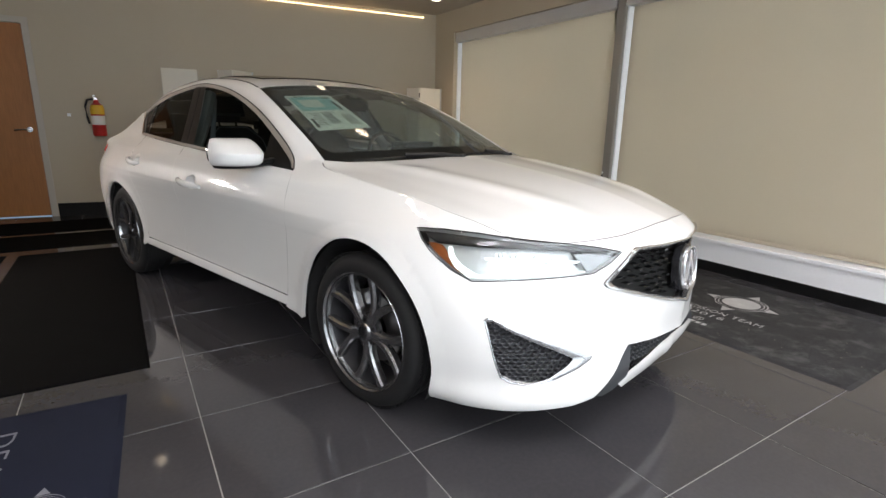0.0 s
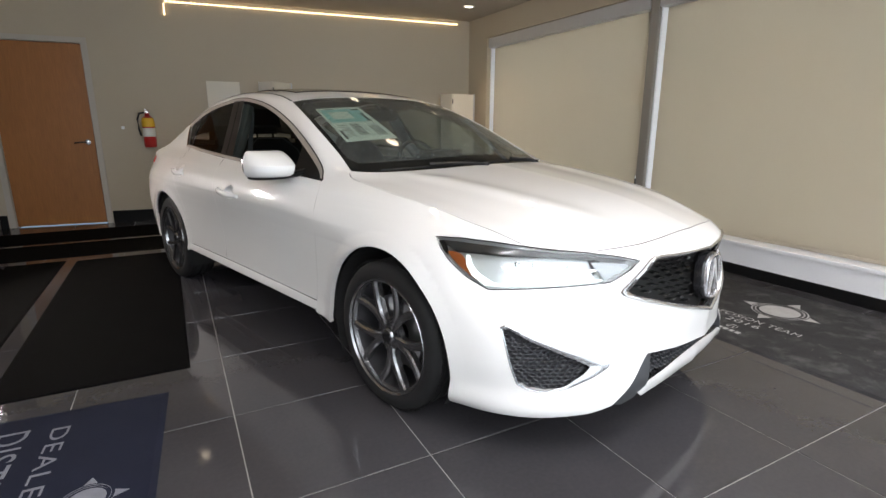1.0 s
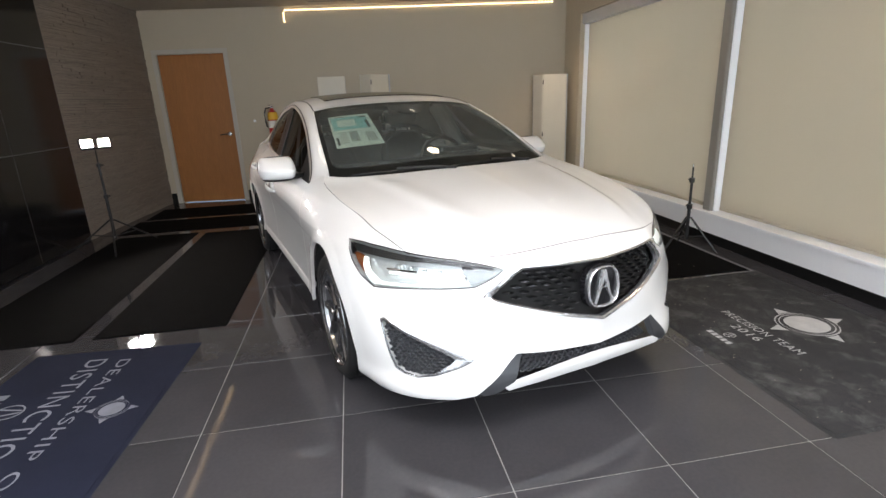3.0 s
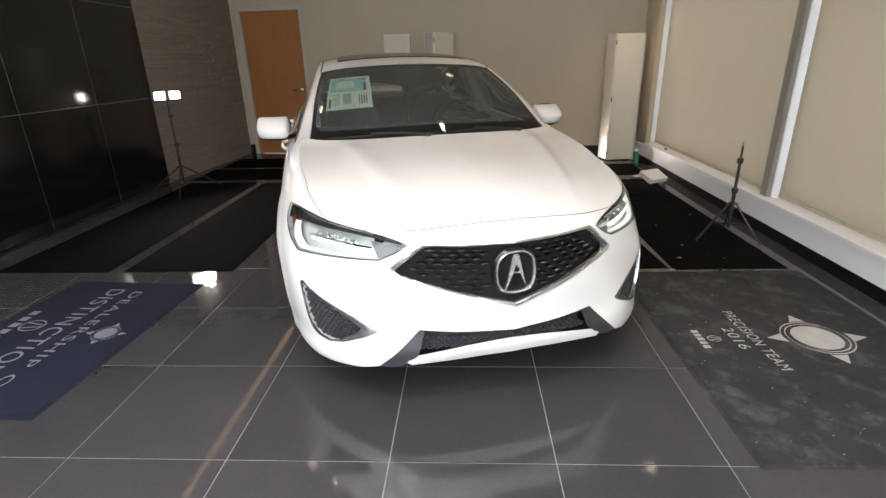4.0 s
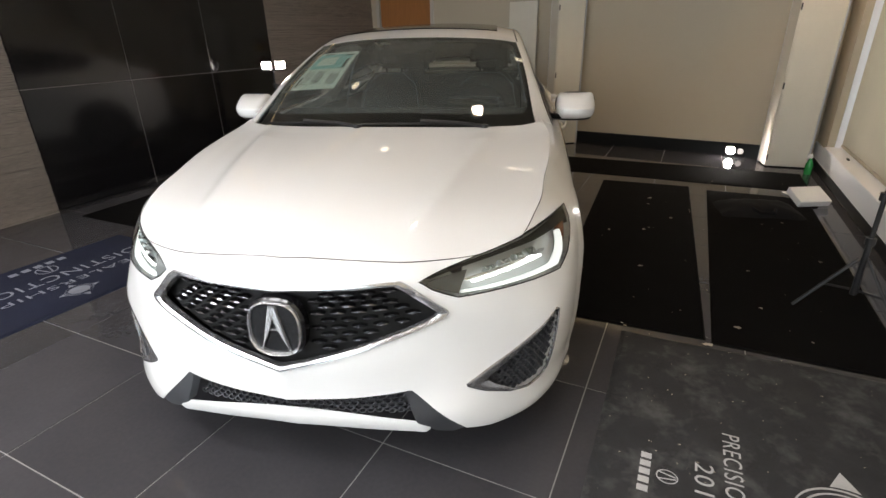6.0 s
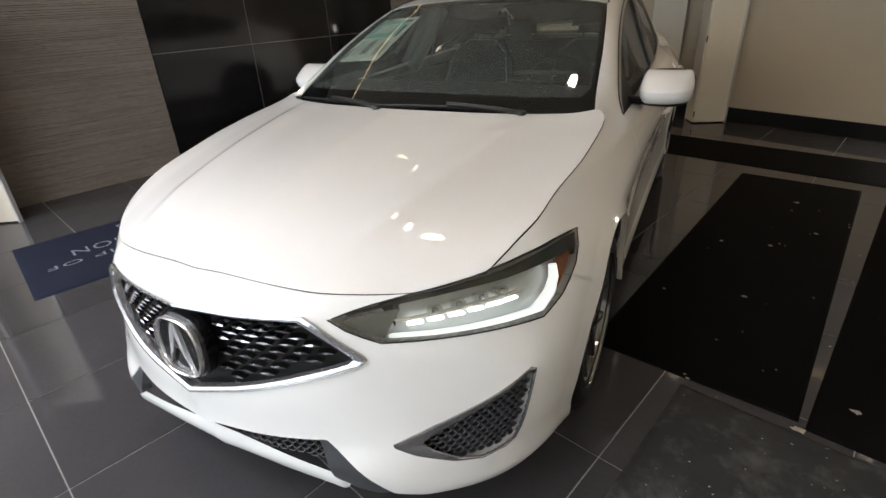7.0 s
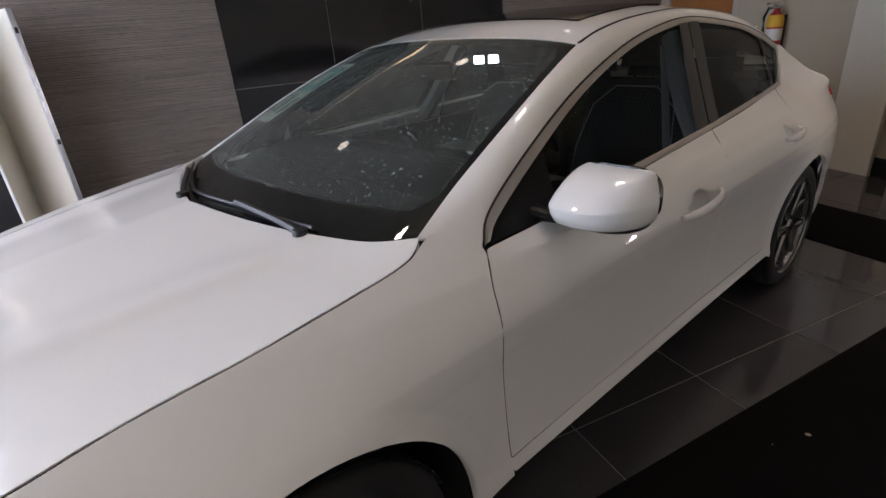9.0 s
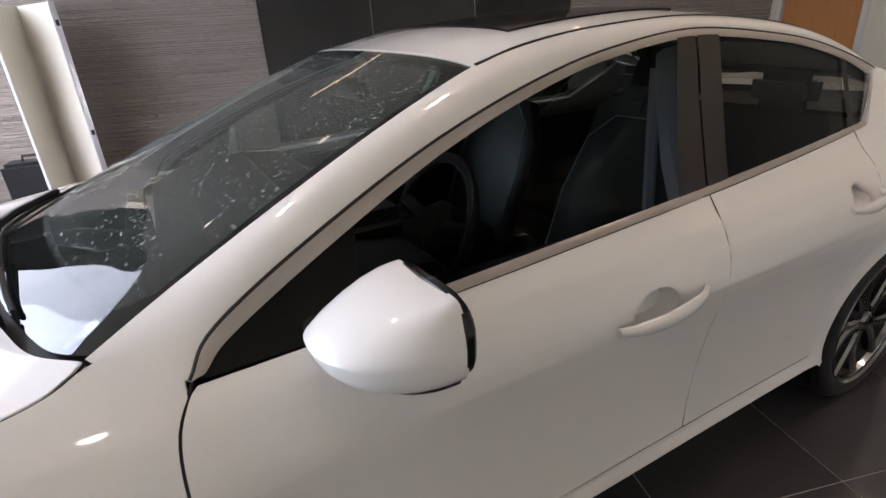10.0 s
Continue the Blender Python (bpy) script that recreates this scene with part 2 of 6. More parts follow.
# ---- the room ----
floor = tagged(slab("floor", (XH - 0.2, XR + 0.3, YH - 0.2, YB + 0.2, -0.12, -0.0025), GROUT_M), "large glossy charcoal porcelain floor tiles with pale grout", "floor", kind="structure")
tagged(slab("ceiling", (XL - 0.2, XR + 0.4, YSOF, YB + 0.2, ZC, ZC + 0.15), CEIL_M), "plain painted showroom ceiling with recessed lights", "ceiling", kind="structure")

# far wall with the door opening
DX0, DX1, DH = -3.262, -2.347, 2.085
YN = 0.0
bm = bmesh.new()
box(bm, DX1 + 0.06, 2.85, YN, YN + 0.15, 0, ZC)
box(bm, -3.75, DX0 - 0.06, YN, YN + 0.15, 0, ZC)
box(bm, DX0 - 0.06, DX1 + 0.06, YN, YN + 0.15, DH + 0.06, ZC)
tagged(part("wall_north", bm, WALL_M, m=NORTH), "greige painted plaster wall with a black base", "wall", kind="structure")
bm = bmesh.new()
box(bm, DX1 + 0.07, 2.45, YN - 0.012, YN, 0, 0.15, 0.003)
box(bm, -3.41, DX0 - 0.07, YN - 0.012, YN, 0, 0.15, 0.003)
tagged(part("baseboard_north", bm, BASE_M, m=NORTH), "black tile base along the painted wall", "baseboard", kind="structure")

door = thing("door_1", "closed honey-coloured flush wooden door with lever handle", "door", NORTH, kind="structure")
slab("leaf", (DX0 + 0.01, DX1 - 0.01, YN + 0.01, YN + 0.055, 0.012, DH - 0.006), DOOR_M, door, bevel=0.002)
bm = bmesh.new()
for a, b in ((DX0 - 0.06, DX0), (DX1, DX1 + 0.06)):
    box(bm, a, b, YN - 0.012, YN + 0.12, 0, DH, 0.004)
box(bm, DX0 - 0.06, DX1 + 0.06, YN - 0.012, YN + 0.12, DH, DH + 0.06, 0.004)
part("door_frame", bm, FRAME_M, door, "cream painted frame")
bm = bmesh.new()
HX = DX1 - 0.075
spin(bm, [(0.0, 0.012), (0.030, 0.012), (0.033, 0.0)], 24, pose(HX, YN + 0.01, 0.98, 90))
tube(bm, (HX, YN + 0.01, 0.98), (HX, YN - 0.055, 0.98), 0.010)
sweep(bm, [(HX, YN - 0.05, 0.98), (HX - 0.04, YN - 0.055, 0.982), (HX - 0.09, YN - 0.05, 0.976), (HX - 0.125, YN - 0.046, 0.972)], 0.010)
part("door_handle", bm, CHROME_M, door, "brushed steel lever handle", smooth=True)

# window wall: sill wall, two shaded openings, post
WY = [(1.47, 4.20), (-3.4, 1.37)]
ZS, ZH = 0.27, 2.30
bm = bmesh.new()
box(bm, XR, XR + 0.3, YH, 4.75, 0, ZS - 0.03)
box(bm, XR, XR + 0.3, YH, 4.75, ZH + 0.06, ZC)
box(bm, XR, XR + 0.3, WY[0][1], 4.75, ZS - 0.03, ZH + 0.06)
box(bm, XR, XR + 0.3, YH, WY[1][0], ZS - 0.03, ZH + 0.06)
tagged(part("wall_east", bm, WALL_M), "painted window wall with a low white sill", "wall", kind="structure")
tagged(slab("window_sill", (XR - 0.02, XR + 0.28, WY[1][0], WY[0][1], ZS - 0.03, ZS), SILL_M, bevel=0.004), "white painted window sill board", "sill", kind="structure")
tagged(slab("sill_wall_lining", (XR - 0.008, XR, WY[1][0], 4.67, 0.085, ZS - 0.03), SILL_M), "white painted panel below the sill", "panel", kind="structure")
tagged(slab("baseboard_east", (XR - 0.012, XR, YH, 4.67, 0, 0.085), BASE_M, bevel=0.003), "black tile base below the sill", "baseboard", kind="structure")
tagged(slab("window_post", (XR + 0.03, XR + 0.26, 1.37, 1.47, ZS, ZH + 0.06), TAUPE_M, bevel=0.006), "post between two roller shades, its shadow painted in as dark taupe", "post", kind="structure")
for n, (y0, y1) in enumerate(WY):
    w = thing("window_%d" % (n + 1), "tall window covered by a lowered beige roller shade", "window", kind="structure")
    bm = bmesh.new()
    box(bm, XR + 0.22, XR + 0.26, y0, y0 + 0.05, ZS, ZH)
    box(bm, XR + 0.22, XR + 0.26, y1 - 0.05, y1, ZS, ZH)
    box(bm, XR + 0.22, XR + 0.26, y0 + 0.05, y1 - 0.05, ZS, ZS + 0.05)
    box(bm, XR + 0.22, XR + 0.26, y0 + 0.05, y1 - 0.05, ZH - 0.05, ZH)
    part("window_frame", bm, POST_M, w)
    pane = slab("pane", (XR + 0.235, XR + 0.243, y0 + 0.05, y1 - 0.05, ZS + 0.05, ZH - 0.05), glass("window_glass_%d" % n, (0.95, 0.98, 0.97)), w)
    pane.visible_shadow = False
    sh = thing("roller_shade", "beige woven roller shade fully lowered in its window", "roller shade", group="window shades")
    # the cloth hangs in very shallow waves
    bm = bmesh.new()
    k = 40
    yy0, yy1 = y0 + 0.035, y1 - 0.03
    rows = []
    for i in range(k + 1):
        y = yy0 + (yy1 - yy0) * i / k
        dx = 0.004 * math.sin(i * 0.9) + 0.002 * math.sin(i * 2.3)
        rows.append([bm.verts.new((XR + 0.115 + dx * (1 - j / 4), y, ZS + 0.035 + (ZH - 0.03 - ZS) * j / 4)) for j in range(5)])
    for a, b in zip(rows, rows[1:]):
        for j in range(4):
            bm.faces.new((a[j], b[j], b[j + 1], a[j + 1]))
    bmesh.ops.solidify(bm, geom=bm.faces[:], thickness=0.0015)
    part("cloth", bm, SHADE_M, sh, smooth=True)
    slab("hem_bar", (XR + 0.103, XR + 0.127, yy0, yy1, ZS + 0.012, ZS + 0.035), SHADE_M, sh, bevel=0.003)
    # added white strip: daylight on the reveal's side put into its colour
    slab("daylit_edge_strip", (XR + 0.06, XR + 0.15, y1 - 0.016, y1 - 0.001, ZS, ZH), SILL_M, sh, "white strip painting in the daylit side of the reveal", bevel=0.002)
    slab("cassette", (XR + 0.02, XR + 0.19, y0 + 0.005, y1 - 0.005, ZH - 0.07, ZH + 0.055), POST_M, sh, "pale aluminium cassette", bevel=0.006)
tagged(slab("backdrop_east", (XR + 0.9, XR + 0.92, YF, YB + 2, -0.5, 4), DAY_M), "bright daylight outside the windows", "backdrop", kind="structure")

# west wall: slate cladding and black polished panels
tagged(slab("wall_west", (XL - 0.2, XL, -2.40, 3.36, 0, ZC), BASE_M), "wall clad in slate courses and black polished panels", "wall", kind="structure")
tagged(part("wall_west_end", box(bmesh.new(), -0.2, 0, 0.0, 2.3, 0, ZC), BASE_M, m=SLATE_END), "angled end of the slate wall beside the door", "wall", kind="structure")
BY = [0.52 + 0.945 * k for k in range(4)]
panels = thing("black_panel_cladding", "large glossy black porcelain wall panels with thin joints", "wall panels", kind="structure")
for j, (z0, z1) in enumerate(((0.02, 1.02), (1.02, 1.98), (1.98, ZC))):
    for i in range(3):
        slab("panel", (XL, XL + 0.014, BY[i] + 0.002, BY[i + 1] - 0.002, z0 + 0.002, z1 - 0.002), BLACK_M, panels, bevel=0.0015)
bm = bmesh.new()
for y in BY[1:3]:
    box(bm, XL, XL + 0.0125, y - 0.002, y + 0.002, 0.02, ZC)
for z in (1.02, 1.98):
    box(bm, XL, XL + 0.012, BY[0], BY[3], z - 0.002, z + 0.002)
part("joint", bm, GROUT_M, panels)

# the taller hall in front of the bay: bulkhead, ceiling, side walls and glazing, all behind the walk
tagged(slab("bulkhead", (XH, XR + 0.3, YSOF, YSOF + 0.12, ZC + 0.15, ZHALL), WALL_M), "painted bulkhead above the edge of the low ceiling", "wall", kind="structure")
tagged(slab("wall_hall_north", (XH, XL - 0.2, -2.52, -2.40, 0, ZHALL), WALL_M), "plain painted wall of the hall beside the bay", "wall", kind="structure")
tagged(slab("wall_hall_west", (XH - 0.15, XH, YH, -2.40, 0, ZHALL), WALL_M), "plain painted side wall of the hall", "wall", kind="structure")
tagged(slab("wall_hall_east", (XR + 0.01, XR + 0.3, YH, YSOF, ZC, ZHALL), WALL_M), "plain painted upper wall of the hall", "wall", kind="structure")
tagged(slab("ceiling_hall", (XH - 0.15, XR + 0.3, YH - 0.2, YSOF + 0.12, ZHALL, ZHALL + 0.15), CEIL_M), "plain high ceiling of the hall", "ceiling", kind="structure")
bm = bmesh.new()
box(bm, XH, XG, YH - 0.15, YH, 4.4, ZHALL)
box(bm, XG, XR + 0.3, YH - 0.15, YH, 0, ZHALL)
tagged(part("wall_south", bm, WALL_M), "painted wall and lintel beside the tall glazing", "wall", kind="structure")
shop = thing("window_3", "tall glazed front with slim dark frames", "window", kind="structure")
bm = bmesh.new()
for k in range(7):
    x = XH + 0.1 + 1.7 * k
    box(bm, x, x + 0.05, YH - 0.10, YH - 0.04, 0, 4.4)
part("window_frame", bm, BLACK_PLASTIC_M, shop)
pane = slab("pane", (XH, XG, YH - 0.075, YH - 0.068, 0.0, 4.4), glass("shop_glass", (0.95, 0.98, 0.97)), shop)
pane.visible_shadow = False
tagged(slab("backdrop_south", (-16, 10, YH - 4.02, YH - 4.0, -1, 8), DAY_M), "bright daylight outside the tall glazing", "backdrop", kind="structure")

# ---- the car: skins ----
def spline(vals, x):
    """Catmull-Rom through evenly numbered values; x is the fractional number."""
    n = len(vals)
    i = min(max(int(math.floor(x)), 0), n - 2)
    f = min(max(x - i, -0.5), 1.5)
    p1, p2 = vals[i], vals[i + 1]
    p0 = vals[i - 1] if i > 0 else 2 * p1 - p2
    p3 = vals[i + 2] if i + 2 < n else 2 * p2 - p1
    return p1 + 0.5 * f * (p2 - p0 + f * (2 * p0 - 5 * p1 + 4 * p2 - p3 + f * (3 * (p1 - p2) + p3 - p0)))


def index_of(grid, v):
    """Fractional number of v in a rising list."""
    for i in range(len(grid) - 1):
        if v <= grid[i + 1] or i == len(grid) - 2:
            return i + (v - grid[i]) / (grid[i + 1] - grid[i])


ZROW = (0.15, 0.20, 0.28, 0.37, 0.50, 0.62, 0.73, 0.80, 0.86, 0.92, 0.98)
SIDE_Y = (0.0, 0.35, 0.9, 1.7, 2.3, 2.67, 3.1, 3.45)
# plan of the nose at each height, from the centre line to the wheel
# lower apron, bumper face, lamp band, and the deck above it
APRON = (
    "0,-.90 .2,-.885 .36,-.855 .51,-.81 .65,-.715 .752,-.60 .808,-.46 .83,-.28",
    "0,-.935 .2,-.915 .36,-.885 .53,-.838 .67,-.74 .772,-.625 .84,-.47 .868,-.28",
    "0,-.968 .2,-.948 .36,-.908 .53,-.845 .68,-.727 .780,-.606 .848,-.46 .886,-.27",
)
BUMPER = (
    "0,-.952 .2,-.93 .36,-.888 .525,-.822 .685,-.707 .794,-.60 .862,-.455 .90,-.26",
    "0,-.957 .2,-.93 .36,-.88 .52,-.80 .676,-.695 .790,-.593 .864,-.45 .905,-.25",
    "0,-.94 .2,-.912 .36,-.864 .49,-.802 .647,-.687 .768,-.561 .852,-.42 .90,-.24",
)
LAMPS = (
    "0,-.928 .2,-.902 .345,-.857 .46,-.778 .61,-.665 .735,-.54 .82,-.39 .866,-.22",
    "0,-.835 .2,-.805 .33,-.765 .44,-.715 .575,-.63 .685,-.52 .773,-.38 .814,-.22",
)
DECK = (
    "0,-.70 .2,-.68 .31,-.64 .41,-.60 .53,-.535 .62,-.46 .708,-.35 .758,-.20",
    "0,-.55 .2,-.53 .29,-.50 .38,-.46 .48,-.43 .55,-.38 .63,-.31 .695,-.18",
    "0,-.40 .2,-.38 .27,-.36 .35,-.33 .43,-.31 .49,-.28 .55,-.25 .60,-.17",
)
NOSE = APRON + BUMPER + LAMPS + DECK
SIDE_X = (
    "80 80 80 80 80 80 75.5 68",
    "86 85.5 85 85 85.5 86 81.5 73",
    "89.5 88.6 88.4 88.4 88.8 89.5 85 76",
    "90 88.2 87.2 87.2 88.2 90 86.5 77.5",
    "90.5 88.3 86.8 86.8 88.2 90.5 87.5 79",
    "90.5 88.7 87.4 87.5 88.8 90.8 88 79.5",
    "88.6 89.0 88.6 89.0 90.0 90.8 87 78.5",
    "84.8 88.0 88.9 89.3 89.7 89.5 85 76.5",
    "80.2 85.2 87.2 88.0 88.0 87.0 82 73.5",
    "75.0 80.4 83.4 84.0 83.6 82.0 77.5 70",
    "65.0 73.0 78.8 79.2 78.5 76.5 71.5 64",
)
TAIL = "66,3.565 42,3.65 0,3.685"
NET = []
for zr, nose, side in zip(ZROW, NOSE, SIDE_X):
    row = [Vector((float(a), float(b))) for a, b in (q.split(",") for q in nose.split())]
    row += [Vector((float(v) / 100, y)) for v, y in zip(side.split(), SIDE_Y)]
    row += [Vector((float(a) / 100 * min(1.0, float(side.split()[-1]) / 79), float(b) - 0.9 * max(0, 0.3 - zr) - 0.25 * max(0, zr - 0.9))) for a, b in (q.split(",") for q in TAIL.split())]
    NET.append(row)


def skin(u, z):
    """Lower body: u runs round the car from the nose (0) along the side (8 = front axle) to the tail (18); z is the height."""
    v = index_of(ZROW, z)
    j = min(max(int(math.floor(v)), 0), len(ZROW) - 2)
    rows = range(max(j - 1, 0), min(j + 3, len(ZROW)))
    pts = [(ZROW[r], spline(NET[r], u)) for r in rows]
    # monotone-ish cubic through four uneven rows
    x = y = 0.0
    k = rows.index(j)
    (z1, p1), (z2, p2) = pts[k], pts[k + 1]
    m1 = (p2 - pts[k - 1][1]) / (z2 - pts[k - 1][0]) if k > 0 else (p2 - p1) / (z2 - z1)
    m2 = (pts[k + 2][1] - p1) / (pts[k + 2][0] - z1) if k + 2 < len(pts) else (p2 - p1) / (z2 - z1)
    h = z2 - z1
    f = (z - z1) / h
    q = p1 * (2 * f**3 - 3 * f**2 + 1) + m1 * h * (f**3 - 2 * f**2 + f) + p2 * (3 * f**2 - 2 * f**3) + m2 * h * (f**3 - f**2)
    x = q.x
    if u > 6.5 and 0.68 < z < 0.98:
        # shoulder edge under the windows and the crease that runs through the handles
        fade = min(1.0, (u - 6.5) / 2.0) * min(1.0, max(0.0, (16.0 - u) / 1.5))
        x += fade * 0.0055 * max(0.0, 1 - abs(z - 0.875 - 0.028 * max(0.0, min(q.y, 2.5))) / 0.040)
        x += fade * 0.0045 * max(0.0, 1 - abs(z - 0.748 - 0.016 * max(0.0, min(q.y, 2.5))) / (0.085 if z < 0.76 else 0.055))
    if 5.5 < u < 15.0:
        # flared lips of the wheel arches
        for y0, r0, lip in ((0.0, 0.388, 0.010), (2.67, 0.372, 0.005)):
            d = math.hypot(q.y - y0, z - 0.32) - r0
            if -0.05 < d < 0.055:
                x += lip * min(1.0, 1 - d / 0.055) * min(1.0, (u - 5.5) / 1.5)
    return Vector((x, q.y, z))


def u_of(z, x=None, y=None):
    """Number u at which the skin at height z has that x (nose) or y (side)."""
    if y is not None and 0.36 < y < 3.08:
        lo, hi = 8.0, 15.0
        for _ in range(24):
            mid = (lo + hi) / 2
            if spline(SIDE_Y, mid - 8) < y:
                lo = mid
            else:
                hi = mid
        return lo
    lo, hi = (0.0, 8.0) if x is not None else (2.0, 16.0)
    for _ in range(26):
        mid = (lo + hi) / 2
        p = skin(mid, z)
        if (p.x < x) if x is not None else (p.y < y):
            lo = mid
        else:
            hi = mid
    return lo


def fx(x, z):
    return (u_of(z, x=x), z)


def fy(y, z):
    return (u_of(z, y=y), z)


CAB_Y = (0.3, 0.55, 0.9, 1.3, 1.83, 2.4, 2.8, 3.2)
CAB_Z = (0.92, 1.0, 1.1, 1.2, 1.3, 1.4)
CAB = [[float(v) / 1000 for v in r.split()] for r in (
    "795 812 835 840 840 833 805 770", "752 768 780 780 776 750 712 665", "700 715 729 729 723 694 650 590",
    "642 660 678 680 673 640 594 530", "580 602 627 633 625 588 545 470", "515 540 568 576 568 530 490 410")]


def cab(y, z):
    """Side of the cabin above the belt line."""
    a = index_of(CAB_Y, y)
    return Vector((spline([spline(r, a) for r in CAB], index_of(CAB_Z, z)), y, z))


def line(points, n=6):
    """Points of a smooth open curve."""
    out = []
    for i in range((len(points) - 1) * n + 1):
        out.append(spline([Vector(p) for p in points], i / n))
    return out


def along(curve, t):
    return spline(curve, t * (len(curve) - 1))


def dense(points, step=0.05):
    """Closed outline with extra points on its straight stretches (u counts a tenth)."""
    out = []
    for a, b in zip(points, points[1:] + points[:1]):
        d = max(abs(a[0] - b[0]) * 0.15, abs(a[1] - b[1]))
        k = max(1, int(d / step))
        out += [(a[0] + (b[0] - a[0]) * i / k, a[1] + (b[1] - a[1]) * i / k) for i in range(k)]
    return out


def surface_normal(surf, a, b, ea=0.01, eb=0.004):
    n = (surf(a + ea, b) - surf(a - ea, b)).cross(surf(a, b + eb) - surf(a, b - eb))
    if n.length < 1e-12:
        return Vector((0, 0, 1))
    n.normalize()
    p = surf(a, b)
    return n if n.dot(p - Vector((0, min(max(p.y, 0.2), 3.0), 0.5))) > 0 else -n


def finish(name, verts, normals, faces, mat, parent, label="", mirror=False, depth=0.012, both=False, level=None):
    """Mesh with given normals and a folded edge; both: joined with its mirror image."""
    verts, normals = list(verts), list(normals)
    faces = [list(f) for f in faces]
    count = {}
    for f in faces:
        for a, b in zip(f, f[1:] + f[:1]):
            count.setdefault((min(a, b), max(a, b)), []).append((a, b))
    rim = [e[0] for e in count.values() if len(e) == 1 and not (both and abs(verts[e[0][0]].x) < 1e-4 and abs(verts[e[0][1]].x) < 1e-4)]
    if depth:
        low = {}
        for a, b in rim:
            for k in (a, b):
                if k not in low:
                    low[k] = len(verts)
                    verts.append(verts[k] - normals[k] * depth)
                    normals.append(normals[k].copy())
            faces.append([b, a, low[a], low[b]])
    if both:
        twin = {}
        for i in range(len(verts)):
            v, n = verts[i], normals[i]
            if abs(v.x) < 1e-4:
                v.x = 0.0
                twin[i] = i
            else:
                twin[i] = len(verts)
                verts.append(Vector((-v.x, v.y, v.z)))
                normals.append(Vector((-n.x, n.y, n.z)))
        faces += [[twin[i] for i in reversed(f)] for f in faces]
    if mirror:
        verts = [Vector((-v.x, v.y, v.z)) for v in verts]
        normals = [Vector((-v.x, v.y, v.z)) for v in normals]
        faces = [list(reversed(f)) for f in faces]
    me = bpy.data.meshes.new(name)
    me.from_pydata([tuple(v) for v in verts], [], faces)
    me.materials.append(mat)
    me.shade_smooth()
    me.validate()
    if len(me.vertices) == len(normals):
        me.normals_split_custom_set_from_vertices([tuple(n) for n in normals])
    ob = new(name, me)
    ob.parent = parent
    if label:
        ob["label"] = label
    return ob


def cut(outline, holes=(), su=0.16, sv=0.022):
    """Flat mesh of an outline with holes, cut along a grid, as points and faces."""
    bm = bmesh.new()
    for loop in (outline, *holes):
        vs = [bm.verts.new((a, b, 0)) for a, b in loop]
        for a, b in zip(vs, vs[1:] + vs[:1]):
            bm.edges.new((a, b))
    bmesh.ops.triangle_fill(bm, use_beauty=True, use_dissolve=False, edges=bm.edges[:])
    for axis, step in ((0, su), (1, sv)):
        vals = [v.co[axis] for v in bm.verts]
        lo, hi = min(vals), max(vals)
        k = math.floor(lo / step) + 1
        while k * step < hi - 1e-6:
            no = Vector((1, 0, 0)) if axis == 0 else Vector((0, 1, 0))
            bmesh.ops.bisect_plane(bm, geom=bm.verts[:] + bm.edges[:] + bm.faces[:], dist=1e-6, plane_co=no * (k * step), plane_no=no)
            k += 1
    bmesh.ops.dissolve_degenerate(bm, dist=1e-5, edges=bm.edges[:])
    bm.verts.index_update()
    pts = [(v.co.x, v.co.y) for v in bm.verts]
    faces = [[v.index for v in f.verts] for f in bm.faces if f.calc_area() > 1e-10]
    bm.free()
    return pts, faces


def panel(name, surf, outline, mat, parent, holes=(), label="", off=0.0, depth=0.012, both=False, sides=(False, True), su=0.16, sv=0.022):
    """A piece of a skin within an outline: one mesh joined over the centre line, or one on each side."""
    pts, faces = cut(dense(list(outline)), [dense(list(h)) for h in holes], su, sv)
    verts, normals = [], []
    for a, b in pts:
        n = surface_normal(surf, a, b)
        verts.append(surf(a, b) + n * off)
        normals.append(n)
        if both and abs(a) < 1e-5:
            verts[-1].x = 0
            n.x = 0
            n.normalize()
    for i, f in enumerate(faces):
        a, b, c = (verts[k] for k in f[:3])
        if (b - a).cross(c - a).dot(normals[f[0]]) < 0:
            faces[i] = f[::-1]
    if both:
        return [finish(name, verts, normals, faces, mat, parent, label, depth=depth, both=True)]
    return [finish(name, verts, normals, faces, mat, p, label, mirror=s, depth=depth) for s, p in zip(sides, parent if isinstance(parent, (list, tuple)) else [parent] * 2)]


def coons(front, rear, mid, side, crease=None):
    """Half patch: a 0..1 from the centre line to the side, t 0..1 from front to rear."""
    def f(a, t):
        s, a = (-1, -a) if a < 0 else (1, a)
        w = a * a
        fa, ra = along(front, a), along(rear, a)
        lerp = fa.lerp(ra, t)
        p = lerp + along(mid, t) * (1 - w) + along(side, t) * w - front[0].lerp(rear[0], t) * (1 - w) - front[-1].lerp(rear[-1], t) * w
        if crease:
            p.z += crease(a, t)
        return Vector((s * p.x, p.y, p.z))
    return f


